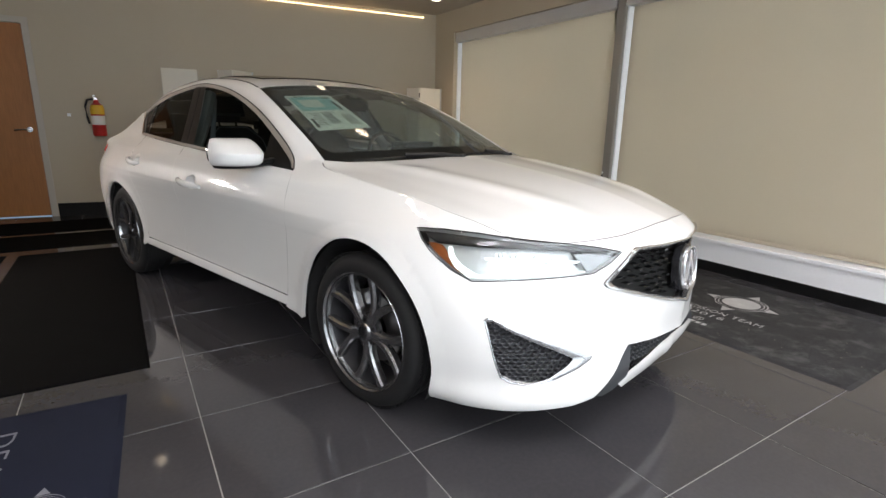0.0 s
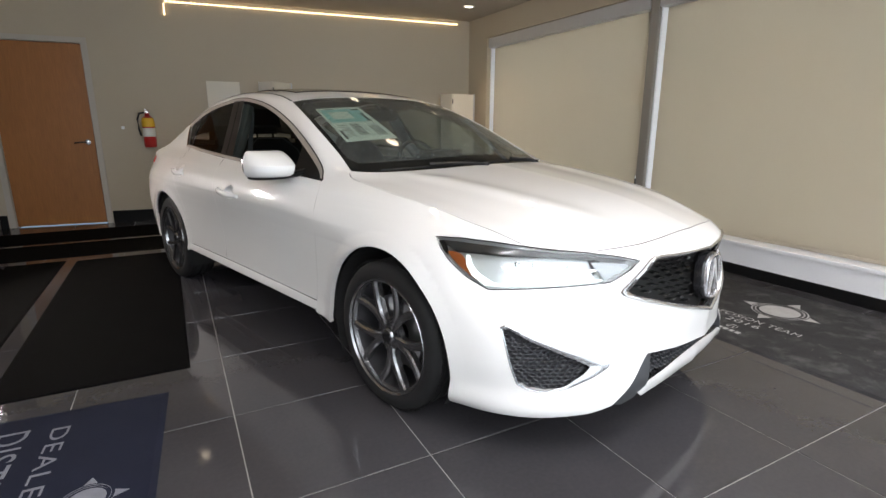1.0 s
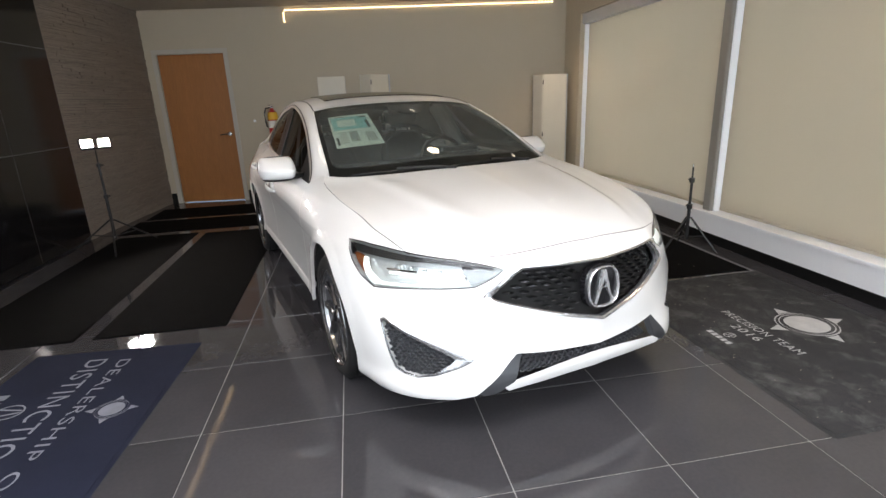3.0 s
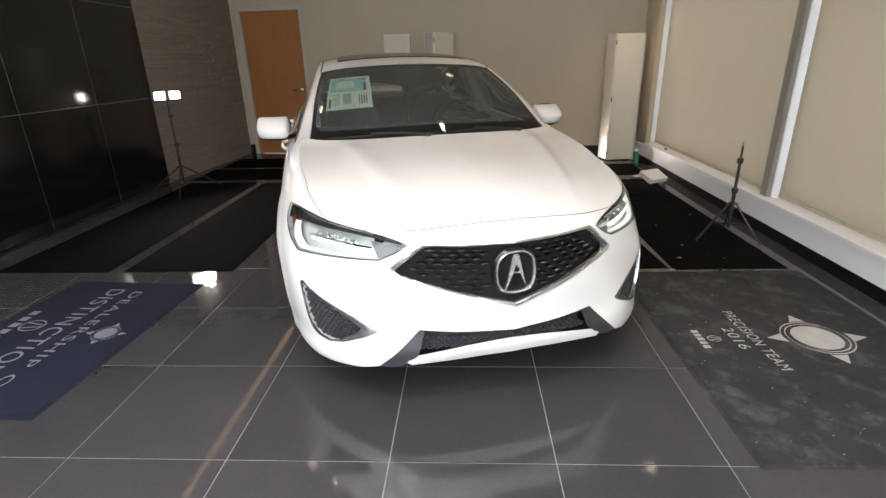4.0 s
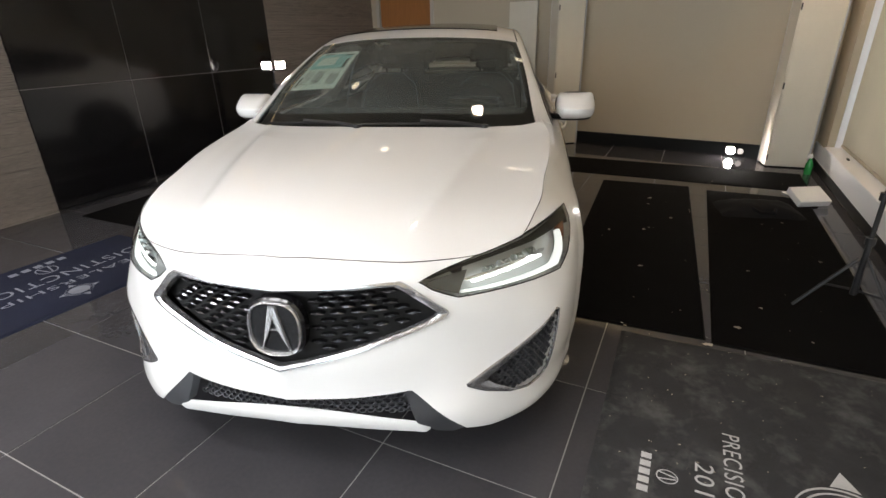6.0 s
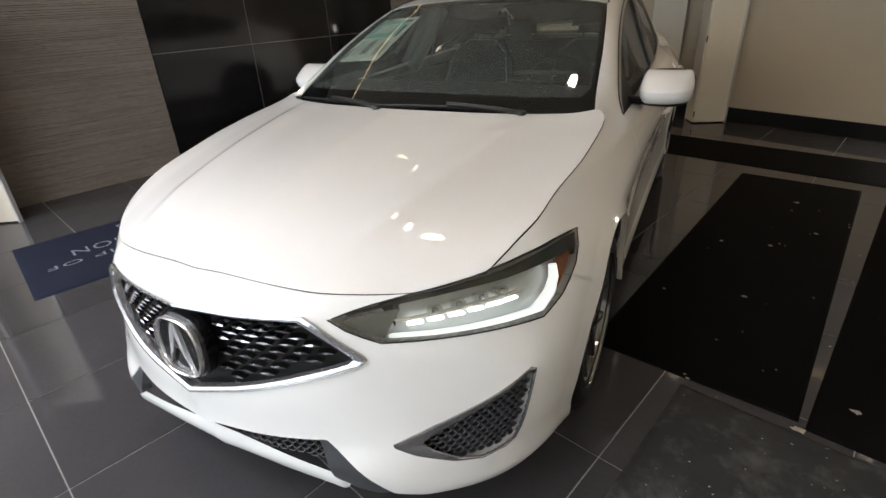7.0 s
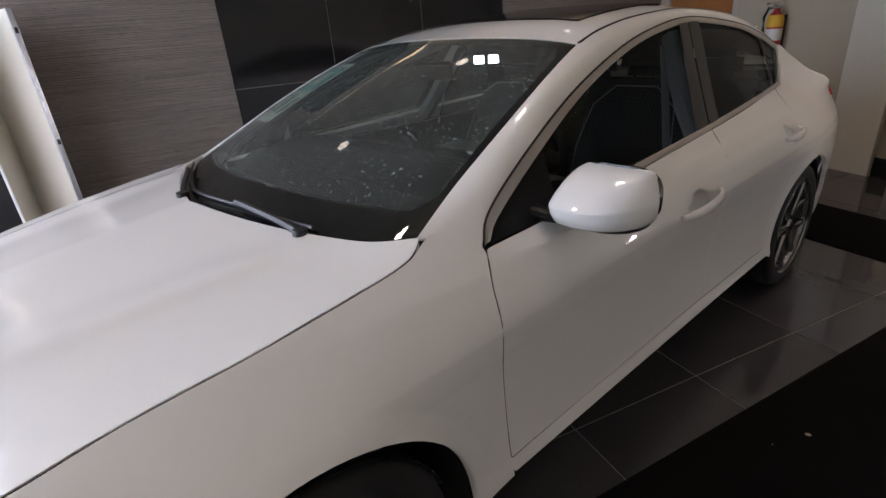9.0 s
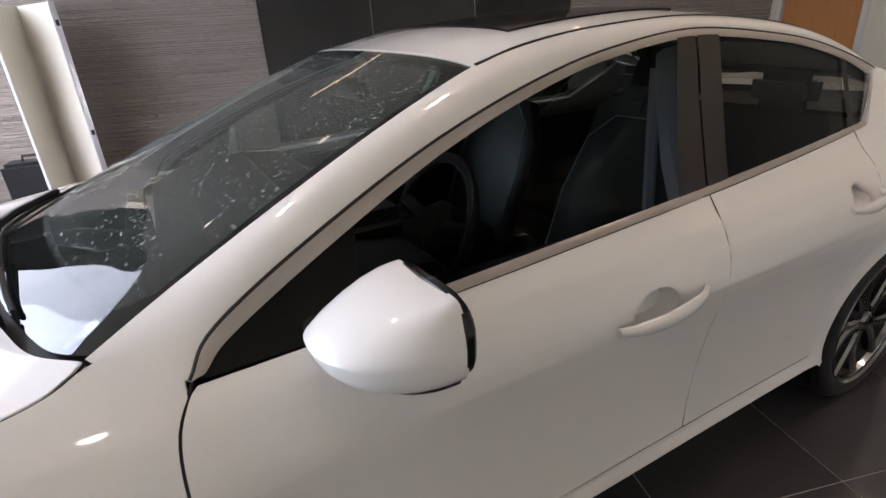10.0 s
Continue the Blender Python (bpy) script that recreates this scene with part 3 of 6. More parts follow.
def patch(name, surf, mat, parent, na=24, nt=30, a0=0.0, a1=1.0, t0=0.0, t1=1.0, label="", off=0.0, depth=0.012, keep=None):
    verts, normals, faces, at = [], [], [], {}
    for i in range(na + 1):
        for j in range(nt + 1):
            a, t = a0 + (a1 - a0) * i / na, t0 + (t1 - t0) * j / nt
            n = surface_normal(surf, a, t, 0.01, 0.01)
            if a == 0:
                n.x = 0
                n.normalize()
            at[i, j] = len(verts)
            verts.append(surf(a, t) + n * off)
            normals.append(n)
    for i in range(na):
        for j in range(nt):
            if keep is None or keep((i + 0.5) / na, (j + 0.5) / nt):
                f = [at[i, j], at[i + 1, j], at[i + 1, j + 1], at[i, j + 1]]
                a, b, c = (verts[k] for k in f[:3])
                faces.append(f if (b - a).cross(c - a).dot(normals[f[0]]) > 0 else f[::-1])
    return finish(name, verts, normals, faces, mat, parent, label, depth=depth, both=True)


def strip(name, one, two, mat, parent, n=60, m=8, bulge=0.0, label="", depth=0.01, root=None, run=0.16):
    """A band between two curves, on both sides of the car; root: the normal of the panel that it grows out of."""
    def surf(s, r):
        a, b = along(one, s), along(two, s)
        p = a.lerp(b, r)
        out = Vector((p.x, 0, 0.6 * abs(p.x))).normalized()
        return p + out * bulge * 4 * r * (1 - r)
    verts, normals, faces = [], [], []
    for i in range(n + 1):
        for j in range(m + 1):
            nn = surface_normal(surf, i / n, j / m, 0.005, 0.02)
            if root and i / n < run:
                k = (1 - i / n / run) ** 2
                nn = nn.lerp(root, k * (1 - 0.45 * j / m)).normalized()
            verts.append(surf(i / n, j / m))
            normals.append(nn)
    for i in range(n):
        for j in range(m):
            f = [i * (m + 1) + j, (i + 1) * (m + 1) + j, (i + 1) * (m + 1) + j + 1, i * (m + 1) + j + 1]
            a, b, c = (verts[k] for k in f[:3])
            faces.append(f if (b - a).cross(c - a).dot(normals[f[0]]) > 0 else f[::-1])
    return [finish(name, verts, normals, faces, mat, parent, label, mirror=s, depth=depth) for s in (False, True)]


def on_skin(u, z, off=0.0, surf=skin, mirror=False):
    """Pose on a skin: x along it, y up, z outward."""
    n = surface_normal(surf, u, z)
    p = surf(u, z) + n * off
    x = (surf(u + 0.02, z) - surf(u - 0.02, z)).normalized()
    y = n.cross(x)
    if mirror:
        p, n, x, y = (Vector((-v.x, v.y, v.z)) for v in (p, n, x, y))
        x = -x
    m = Matrix((x, y, n)).transposed().to_4x4()
    m.translation = p
    return m


# ---- the car: materials ----
PAINT_M = material("white_pearl_car_paint", (0.76, 0.755, 0.738), 0.45, 0, 0.015, 900, 0, 0.02, 1.5, coat=1.0)
PAINT_M.node_tree.nodes["Principled BSDF"].inputs["Coat Roughness"].default_value = 0.03
PAINT_M.node_tree.nodes["Principled BSDF"].inputs["Coat Weight"].default_value = 1.0
TRIM_M = material("satin_chrome_trim", (0.42, 0.385, 0.35), 0.38, 0.45, 0.04, 60, 0, 0.08, 5)
SURR_M = material("satin_silver_surround", (0.60, 0.60, 0.61), 0.22, 0.9, 0.03, 60, 0, 0.05, 5)
BEZEL_M = material("satin_grey_bezel", (0.46, 0.46, 0.47), 0.20, 0.9, 0.03, 60, 0, 0.05, 5)
RING_M = material("silver_emblem", (0.72, 0.72, 0.73), 0.20, 0.75, 0.02, 60, 0, 0.05, 6)
BRIGHT_M = material("bright_chrome", (0.78, 0.78, 0.79), 0.08, 1.0, 0.02, 60, 0, 0.05, 6)
# for rubber seals, and for gap cords whose black stands in for shade
GAP_M = material("black_seal_and_gap_shade", (0.008, 0.008, 0.008), 0.6, 0, 0.1, 80, 0.0002, 0.1, 6)
PIANO_M = material("gloss_black_trim", (0.010, 0.010, 0.011), 0.12, 0, 0.05, 60, 0, 0.1, 4)
SAIL_M = material("black_mirror_sail", (0.006, 0.006, 0.006), 0.35, 0, 0.05, 60, 0, 0.1, 4, spec=0.15)
PILLAR_M = material("dark_pillar_film", (0.016, 0.013, 0.012), 0.3, 0, 0.05, 60, 0, 0.1, 4, spec=0.35)
MESH_M = material("dark_grey_grille_plastic", (0.034, 0.036, 0.041), 0.45, 0, 0.1, 90, 0.0002, 0.1, 8)
DARK_MESH_M = material("dark_mesh_back", (0.026, 0.028, 0.032), 0.5, 0, 0.1, 90, 0.0002, 0.1, 8)
FIN_M = material("grey_bumper_fin", (0.050, 0.053, 0.058), 0.4, 0.2, 0.06, 90, 0, 0.08, 5)
TYRE_M = material("black_tyre_rubber", (0.014, 0.014, 0.0145), 0.7, 0, 0.2, 60, 0.0004, 0.2, 8, spec=0.22)
RIM_M = material("gunmetal_alloy", (0.25, 0.25, 0.255), 0.18, 0.9, 0.05, 60, 0, 0.1, 6)
BARREL_M = material("dark_wheel_barrel", (0.035, 0.035, 0.038), 0.45, 0.4, 0.1, 60, 0, 0.15, 6)
DISC_M = material("steel_brake_disc", (0.36, 0.35, 0.34), 0.35, 1.0, 0.1, 90, 0, 0.15, 8)
LINER_M = material("black_wheel_liner", (0.006, 0.006, 0.006), 0.8, 0, 0.2, 40, 0.001, 0.2, 6)
SEAT_M = material("black_leather_seat", (0.013, 0.014, 0.017), 0.42, 0, 0.15, 90, 0.0006, 0.15, 6)
DASH_M = material("black_dashboard_vinyl", (0.009, 0.009, 0.010), 0.5, 0, 0.15, 200, 0.0005, 0.1, 5)
LINING_M = material("grey_cabin_lining", (0.07, 0.07, 0.07), 0.85, 0, 0.1, 200, 0.0004, 0.1, 5)
PALE_LINING_M = material("pale_pillar_lining", (0.36, 0.37, 0.38), 0.7, 0, 0.1, 200, 0.0003, 0.1, 5)
STRAP_M = material("grey_belt_webbing", (0.22, 0.24, 0.27), 0.7, 0, 0.1, 300, 0.0002, 0.05, 5)
WIND_G = glass("windscreen_glass", (0.56, 0.65, 0.62), ior=1.7)
SIDE_G = glass("tinted_side_glass", (0.45, 0.50, 0.48), ior=1.14)
REAR_G = glass("tinted_rear_glass", (0.38, 0.41, 0.40), ior=1.16)
LENS_G = glass("headlight_lens", (0.93, 0.95, 0.95))
AMBER_M = material("amber_reflector", (0.32, 0.085, 0.018), 0.2, 0, 0.1, 200, 0, 0.05, 9, coat=0.8)
REDLENS_M = material("red_tail_lens", (0.42, 0.01, 0.012), 0.15, 0, 0.05, 100, 0, 0.05, 9, coat=0.8)
INNER_M = material("grey_lamp_inner_panel", (0.22, 0.225, 0.23), 0.25, 0.7, 0.05, 60, 0, 0.1, 4)
LID_M = material("smoked_lamp_lid", (0.030, 0.030, 0.030), 0.22, 0, 0.05, 60, 0, 0.1, 4)
DRL_M = glow("daytime_light_guide", (0.93, 1.0, 0.97), 0.85)
LEDEYE_M = glow("lit_led_lens", (0.92, 1.0, 0.97), 6.0)
CELL_M = material("clear_silver_projector", (0.62, 0.66, 0.65), 0.12, 0.6, 0.1, 120, 0, 0.15, 20, coat=1.0)
HOUSE_M = material("silver_lamp_housing", (0.52, 0.54, 0.54), 0.38, 0.5, 0.05, 90, 0, 0.1, 8)
STICKER_M = material("pale_green_paper_sticker", (0.80, 0.92, 0.86), 0.6, 0, 0.04, 90, 0, 0.06, 9)
TEAL_M = material("turquoise_print", (0.34, 0.70, 0.70), 0.6, 0, 0.15, 40, 0, 0.1, 9)
DUST_M = material("pale_dust", (0.45, 0.44, 0.42), 0.9, 0, 0.1, 90, 0, 0.1, 9)
INK_M = material("dark_print", (0.05, 0.075, 0.075), 0.6)

# ---- the car: outlines (metres) ----
car = thing("car", "white pearl four-door sedan with headlights lit, parked on the tile floor", "car", CAR)
FR, RR_, RW = 0.388, 0.372, 0.32


def arch(y0, r, a0, a1, n=16):
    return [fy(y0 + r * math.cos(radians(a0 + (a1 - a0) * i / n)), RW + r * math.sin(radians(a0 + (a1 - a0) * i / n))) for i in range(n + 1)]


GAPZ = [(-0.573, 0.771), (-0.50, 0.7985), (-0.42, 0.8225), (-0.3, 0.849), (-0.2, 0.8685), (-0.1, 0.8855), (0.0, 0.900), (0.1, 0.9145), (0.2, 0.928), (0.30, 0.941), (0.36, 0.953), (0.405, 0.970)]
GAPF = [tuple(p) for p in line([(y, z, 0) for y, z in GAPZ], 5)]
SIDE_GAP = [skin(*fy(p[0], p[1])) for p in GAPF]
for k in range(1, 6):
    SIDE_GAP[-k] = SIDE_GAP[-k].lerp(Vector((0.735, 0.405, 0.971)), (6 - k) / 5)
CUT_X = ((0.0, 0.790), (0.07, 0.789), (0.14, 0.786), (0.21, 0.782), (0.28, 0.777), (0.35, 0.771), (0.42, 0.765), (0.485, 0.759), (0.55, 0.756), (0.62, 0.763))
HOOD_F = [skin(*fx(x, z)) if x else skin(0, z) for x, z in CUT_X] + [SIDE_GAP[0]]
HOOD_R = line([(0, 0.147, 0.985), (0.2, 0.178, 0.980), (0.4, 0.228, 0.972), (0.56, 0.287, 0.967), (0.66, 0.335, 0.966), (0.735, 0.405, 0.971)])
HOOD_C = line([tuple(HOOD_F[0]), (0, -0.62, 0.866), (0, -0.37, 0.917), (0, -0.10, 0.955), (0, 0.147, 0.985)])


def hood_crease(a, t):
    """Soft ridges that run from the screen to the grille's corners."""
    k = 0.56 - 0.10 * (1 - t)
    d = a - k
    rise = 0.013 * math.exp(-(d / 0.10) ** 2) if d < 0 else 0.013 * math.exp(-(d / 0.055) ** 2)
    return rise * min(1, 4 * t) * min(1, 5 * (1 - t))


hood_s = coons(line([tuple(p) for p in HOOD_F], 4), HOOD_R, HOOD_C, SIDE_GAP, hood_crease)
patch("hood", hood_s, PAINT_M, car, 44, 48, 0, 0.9984, 0.0012, 0.999, depth=0.02)

# front bumper with its openings
HL_TOP = [fx(0.55, 0.754), fx(0.47, 0.741), fx(0.393, 0.722)]
HL_IN = [fx(0.43, 0.693), fx(0.50, 0.655)]
HL_LOW = [fx(0.58, 0.6485), fx(0.66, 0.6435), fx(0.74, 0.6375), fy(-0.50, 0.631)]
HL_OUT = [fy(-0.425, 0.665), fy(-0.34, 0.717), fy(-0.258, 0.782)]
HL_UP = [fy(-0.36, 0.787), fy(-0.47, 0.782), fy(-0.573, 0.771), fx(0.62, 0.763)]
g = 0.004
CUTLINE = [(0.0, 0.7878)] + [fx(x, z - 0.0022) for x, z in CUT_X[1:8]] + [fx(0.545, 0.7535)]
GRILLE_O = [(0.0, 0.728), fx(0.15, 0.730), fx(0.30, 0.734), fx(0.345, 0.733), fx(0.37, 0.718), fx(0.42, 0.672), fx(0.468, 0.630), fx(0.475, 0.618), fx(0.465, 0.606), fx(0.35, 0.567), fx(0.2, 0.523), (0.0, 0.473)]
FOG = [fx(0.526, 0.372), fx(0.60, 0.410), fx(0.68, 0.446), fx(0.76, 0.492), fx(0.800, 0.522), fx(0.812, 0.512), fx(0.806, 0.44), fx(0.796, 0.37), fx(0.778, 0.308), fx(0.757, 0.290), fx(0.715, 0.281), fx(0.66, 0.297), fx(0.58, 0.334), fx(0.53, 0.362)]
LOWG = [(0.0, 0.366), fx(0.18, 0.372), fx(0.350, 0.375), fx(0.385, 0.268), fx(0.18, 0.298), (0.0, 0.310)]
FIN = [fx(0.350, 0.375), fx(0.358, 0.380), fx(0.370, 0.378), fx(0.530, 0.226), fx(0.49, 0.214), fx(0.44, 0.226), fx(0.385, 0.270)]
ARCH_F = [p for p in arch(0.0, FR, 130, 203, 14)]
top_half = CUTLINE + HL_TOP[1:] + HL_IN + HL_LOW + [HL_OUT[0], fy(-0.376, 0.695), fy(-0.33, 0.6645), fy(-0.282, 0.6325)]
bottom = [fy(-0.36, 0.165), fy(-0.47, 0.170), fx(0.79, 0.178), fx(0.70, 0.186), fx(0.60, 0.20), fx(0.530, 0.222)]
outline = top_half + ARCH_F + bottom + [fx(0.370, 0.381), fx(0.358, 0.3825), fx(0.348, 0.381), fx(0.18, 0.372), (0.0, 0.364)] + GRILLE_O[::-1]
panel("front_bumper", skin, outline, PAINT_M, car, holes=[FOG], both=True, depth=0.03, su=0.13, sv=0.018)


def lip_skin(u, z):
    """The lip steps back under the bumper towards the centre line."""
    p = skin(u, z)
    p.y += 0.042 * max(0.0, 1 - (p.x / 0.40) ** 2)
    return p


lip = [(0.0, 0.308), fx(0.18, 0.296), fx(0.385, 0.268), fx(0.422, 0.246), fx(0.408, 0.234), fx(0.3, 0.236), fx(0.15, 0.240), (0.0, 0.243)]
panel("bumper_lip", lip_skin, lip, PAINT_M, car, both=True, off=0.004, depth=0.014)
panel("bumper_fin", skin, FIN, FIN_M, car, off=-0.003, depth=0.03, label="grey painted plastic fin")


def honeycomb(name, outline, parent, off, cell=0.019, both=False, label=""):
    """Recessed honeycomb: a dark back and raised walls between hexagonal cells, on the nose's skin."""
    us = [p[0] for p in outline]
    zs = [p[1] for p in outline]

    def inside(u, z):
        c = False
        for (a, b), (d, e) in zip(outline, outline[1:] + outline[:1]):
            if (b > z) != (e > z) and u < (d - a) * (z - b) / (e - b) + a:
                c = not c
        return c
    for mirror in (False, True):
        bm = bmesh.new()
        z = min(zs) + cell * 0.4
        row = 0
        while z < max(zs):
            u = min(us)
            k = 0
            while u < max(us):
                e = (skin(u + 0.05, z) - skin(u, z)).length / 0.05
                step = cell * 1.55 / e
                uu = u + (0.5 * step if row % 2 else 0)
                if inside(uu, z + 0.42 * cell) and inside(uu, z - 0.42 * cell) and inside(uu + 0.5 * cell / e, z):
                    ring = []
                    for h in range(6):
                        ang = math.pi / 3 * h
                        cu, cz = uu + 0.62 * cell * 1.28 * math.cos(ang) / e, z + 0.62 * cell * 0.92 * math.sin(ang)
                        iu, iz = uu + 0.44 * cell * 1.28 * math.cos(ang) / e, z + 0.44 * cell * 0.92 * math.sin(ang)
                        p, q = skin(cu, cz), skin(iu, iz)
                        n = surface_normal(skin, uu, z)
                        s = -1 if mirror else 1
                        vec = lambda v: bm.verts.new((s * v.x, v.y, v.z))
                        ring.append((vec(p + n * (off + 0.006)), vec(q + n * (off + 0.004)), vec(q + n * (off - 0.010))))
                    for a, b in zip(ring, ring[1:] + ring[:1]):
                        bm.faces.new((a[0], b[0], b[1], a[1]))
                        bm.faces.new((a[1], b[1], b[2], a[2]))
                u += step
            z += cell * 0.82
            row += 1
        ob = part(name, bm, MESH_M, parent, label)
        ob["kind"] = "stuff"
    panel("mesh_back", skin, outline, DARK_MESH_M, parent, off=off - 0.010, depth=0)


honeycomb("lower_grille_mesh", LOWG, car, -0.060, 0.018)


def frame_band(name, outer, inner, mat, parent, off, lift=0.006, centre=False, steps=6, deep=0.02):
    """A raised frame between two matching outlines on the nose, on both sides or joined at the centre."""
    pairs = []
    n = len(outer)
    for i in range(n - 1 if centre else n):
        for k in range(steps):
            f = k / steps
            pairs.append([tuple(p[i][c] + (p[(i + 1) % n][c] - p[i][c]) * f for c in (0, 1)) for p in (outer, inner)])
    if centre:
        pairs.append([outer[-1], inner[-1]])
    for mirror in (1, -1):
        bm = bmesh.new()
        rings = []
        for o, i in pairs:
            ring = []
            for a, h in ((0, -0.012), (0, 0.35 * lift), (0.15, lift), (0.6, 0.9 * lift), (1, 0.1 * lift), (1, -deep)):
                uz = (o[0] + (i[0] - o[0]) * a, o[1] + (i[1] - o[1]) * a)
                v = skin(*uz) + surface_normal(skin, *uz) * (off + h)
                ring.append(bm.verts.new((mirror * v.x, v.y, v.z)))
            rings.append(ring)
        m = len(rings)
        for i in range(m - 1 if centre else m):
            a, b = rings[i], rings[(i + 1) % m]
            for k in range(5):
                bm.faces.new((a[k], b[k], b[k + 1], a[k + 1]))
        part(name, bm, mat, parent, smooth=True)


# grille
grille = tagged(slab("grille", (-0.28, 0.28, -0.80, -0.79, 0.54, 0.70), LINER_M, car), "black grille with faceted studs and a chrome surround")
panel("mesh_back", skin, [(0.0, 0.728)] + GRILLE_O[1:], LINER_M, grille, off=-0.045, depth=0)
SURROUND_I = [(0.0, 0.7125), fx(0.15, 0.714), fx(0.29, 0.7165), fx(0.322, 0.714), fx(0.342, 0.702), fx(0.388, 0.660), fx(0.424, 0.627), fx(0.428, 0.620), fx(0.420, 0.612), fx(0.325, 0.582), fx(0.19, 0.543), (0.0, 0.494)]
SURROUND_I = [(0.62 * a[0] + 0.38 * b[0], 0.62 * a[1] + 0.38 * b[1]) for a, b in zip(SURROUND_I, GRILLE_O)]
frame_band("grille_surround", GRILLE_O, SURROUND_I, SURR_M, grille, 0.001, 0.008, centre=True)
bm = bmesh.new()
tip = [bm.verts.new(p) for p in ((-0.0225, 0.0012, 0), (0.0225, -0.0012, 0), (0.0030, 0.0048, 0), (-0.0030, -0.0048, 0))]
peak = bm.verts.new((0.002, 0.0015, 0.005))
base = [bm.verts.new((v.co.x, v.co.y, -0.02)) for v in tip]
order = (0, 3, 1, 2)
for a, b in zip(order, order[1:] + order[:1]):
    bm.faces.new((tip[a], tip[b], peak))
    bm.faces.new((base[a], base[b], tip[b], tip[a]))
bmesh.ops.recalc_face_normals(bm, faces=bm.faces)
stud_me = bpy.data.meshes.new("grille_stud")
bm.to_mesh(stud_me)
bm.free()
STUD_M = material("grey_metallic_stud", (0.20, 0.20, 0.21), 0.18, 1.0, 0.05, 90, 0, 0.08, 6)
stud_me.materials.append(STUD_M)


def in_outline(u, z, outline):
    c = False
    for (a, b), (d, e) in zip(outline, outline[1:] + outline[:1]):
        if (b > z) != (e > z) and u < (d - a) * (z - b) / (e - b) + a:
            c = not c
    return c


GRILLE_I = [(0.0, 0.706), fx(0.30, 0.709), fx(0.325, 0.706), fx(0.418, 0.622), fx(0.30, 0.580), (0.0, 0.502)]
row = 0
z = 0.515
while z < 0.705:
    x = 0.112 + (0.030 if row % 2 else 0.0)
    while x < 0.44:
        u, zz = fx(x, z + 0.02 * x)
        if in_outline(u, zz, GRILLE_I):
            for mirror in (False, True):
                ob = new("grille_stud", stud_me)
                ob.parent = grille
                ob.matrix_local = on_skin(u, zz, -0.018, mirror=mirror)
        x += 0.060
    z += 0.0205
    row += 1

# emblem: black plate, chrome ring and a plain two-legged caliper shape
badge = on_skin(0.0, 0.612, 0.0)
badge = Matrix.Translation(Vector((0, -0.944, 0.612))) @ pose(0, 0, 0, 86, 0, 0)


def oval(rx, ry, n=40, p=2.7):
    out = []
    for k in range(n):
        t = 2 * math.pi * k / n
        cx, cy = math.cos(t), math.sin(t)
        out.append((rx * math.copysign(abs(cx) ** (2 / p), cx), ry * math.copysign(abs(cy) ** (2 / p), cy)))
    return out


bm = bmesh.new()
levels = [(0.088, 0.092, -0.03), (0.087, 0.091, -0.002), (0.081, 0.085, 0.004), (0.0, 0.0, 0.005)]
rings = [[bm.verts.new((x, y, h)) for x, y in oval(max(rx, 1e-4), max(ry, 1e-4))] for rx, ry, h in levels]
for a, b in zip(rings, rings[1:]):
    for k in range(40):
        bm.faces.new((a[k], a[(k + 1) % 40], b[(k + 1) % 40], b[k]))
emblem = part("emblem_plate", bm, PIANO_M, car, "gloss black round plate", smooth=True)
emblem.matrix_local = badge
bm = bmesh.new()
prof = [(1.0, 0.000), (1.0, 0.010), (0.965, 0.014), (0.93, 0.010), (0.92, 0.0)]
rings = [[bm.verts.new((x, y, h + 0.004)) for x, y in oval(0.079 * s, 0.084 * s)] for s, h in prof]
for a, b in zip(rings, rings[1:]):
    for k in range(40):
        bm.faces.new((a[k], a[(k + 1) % 40], b[(k + 1) % 40], b[k]))
part("ring", bm, RING_M, emblem, smooth=True)
bm = bmesh.new()
for s in (-1, 1):
    pts = [(s * 0.0010, 0.071), (s * 0.0095, 0.071), (s * 0.034, -0.034), (s * 0.044, -0.066), (s * 0.016, -0.006), (s * 0.0010, 0.036)]
    lo = [bm.verts.new((x, y, 0.006)) for x, y in pts]
    hi = [bm.verts.new((x * 0.96, y * 0.98, 0.016)) for x, y in pts]
    bm.faces.new(hi)
    for a in range(6):
        b = (a + 1) % 6
        bm.faces.new((lo[a], lo[b], hi[b], hi[a]))
box(bm, -0.018, 0.018, -0.005, -0.001, 0.006, 0.010)
part("caliper_mark", bm, RING_M, emblem)

# fog lamp pockets
for mirror in (False,):
    honeycomb("fog_pocket_mesh", FOG, car, -0.020, 0.0165)


FOG_I = [fx(0.590, 0.371), fx(0.632, 0.397), fx(0.692, 0.432), fx(0.762, 0.477), fx(0.797, 0.508), fx(0.8075, 0.504), fx(0.803, 0.44), fx(0.792, 0.371), fx(0.775, 0.312), fx(0.756, 0.2945), fx(0.717, 0.2860), fx(0.668, 0.304), fx(0.612, 0.344), fx(0.592, 0.363)]
frame_band("fog_bezel", FOG, FOG_I, BEZEL_M, car, 0.0, 0.002, deep=0.004)


# headlights
HL = HL_TOP + HL_IN + HL_LOW + HL_OUT + HL_UP
lamps = []
for mirror in (False, True):
    lamp = new("headlight")
    lamp.parent = car
    lamp["label"] = "lit headlight unit with clear lens"
    lamps.append(lamp)
panel("lens", skin, HL, LENS_G, lamps, off=0.0, depth=0.0, sv=0.012, su=0.1)
panel("housing", skin, HL, HOUSE_M, lamps, off=-0.050, depth=-0.046)


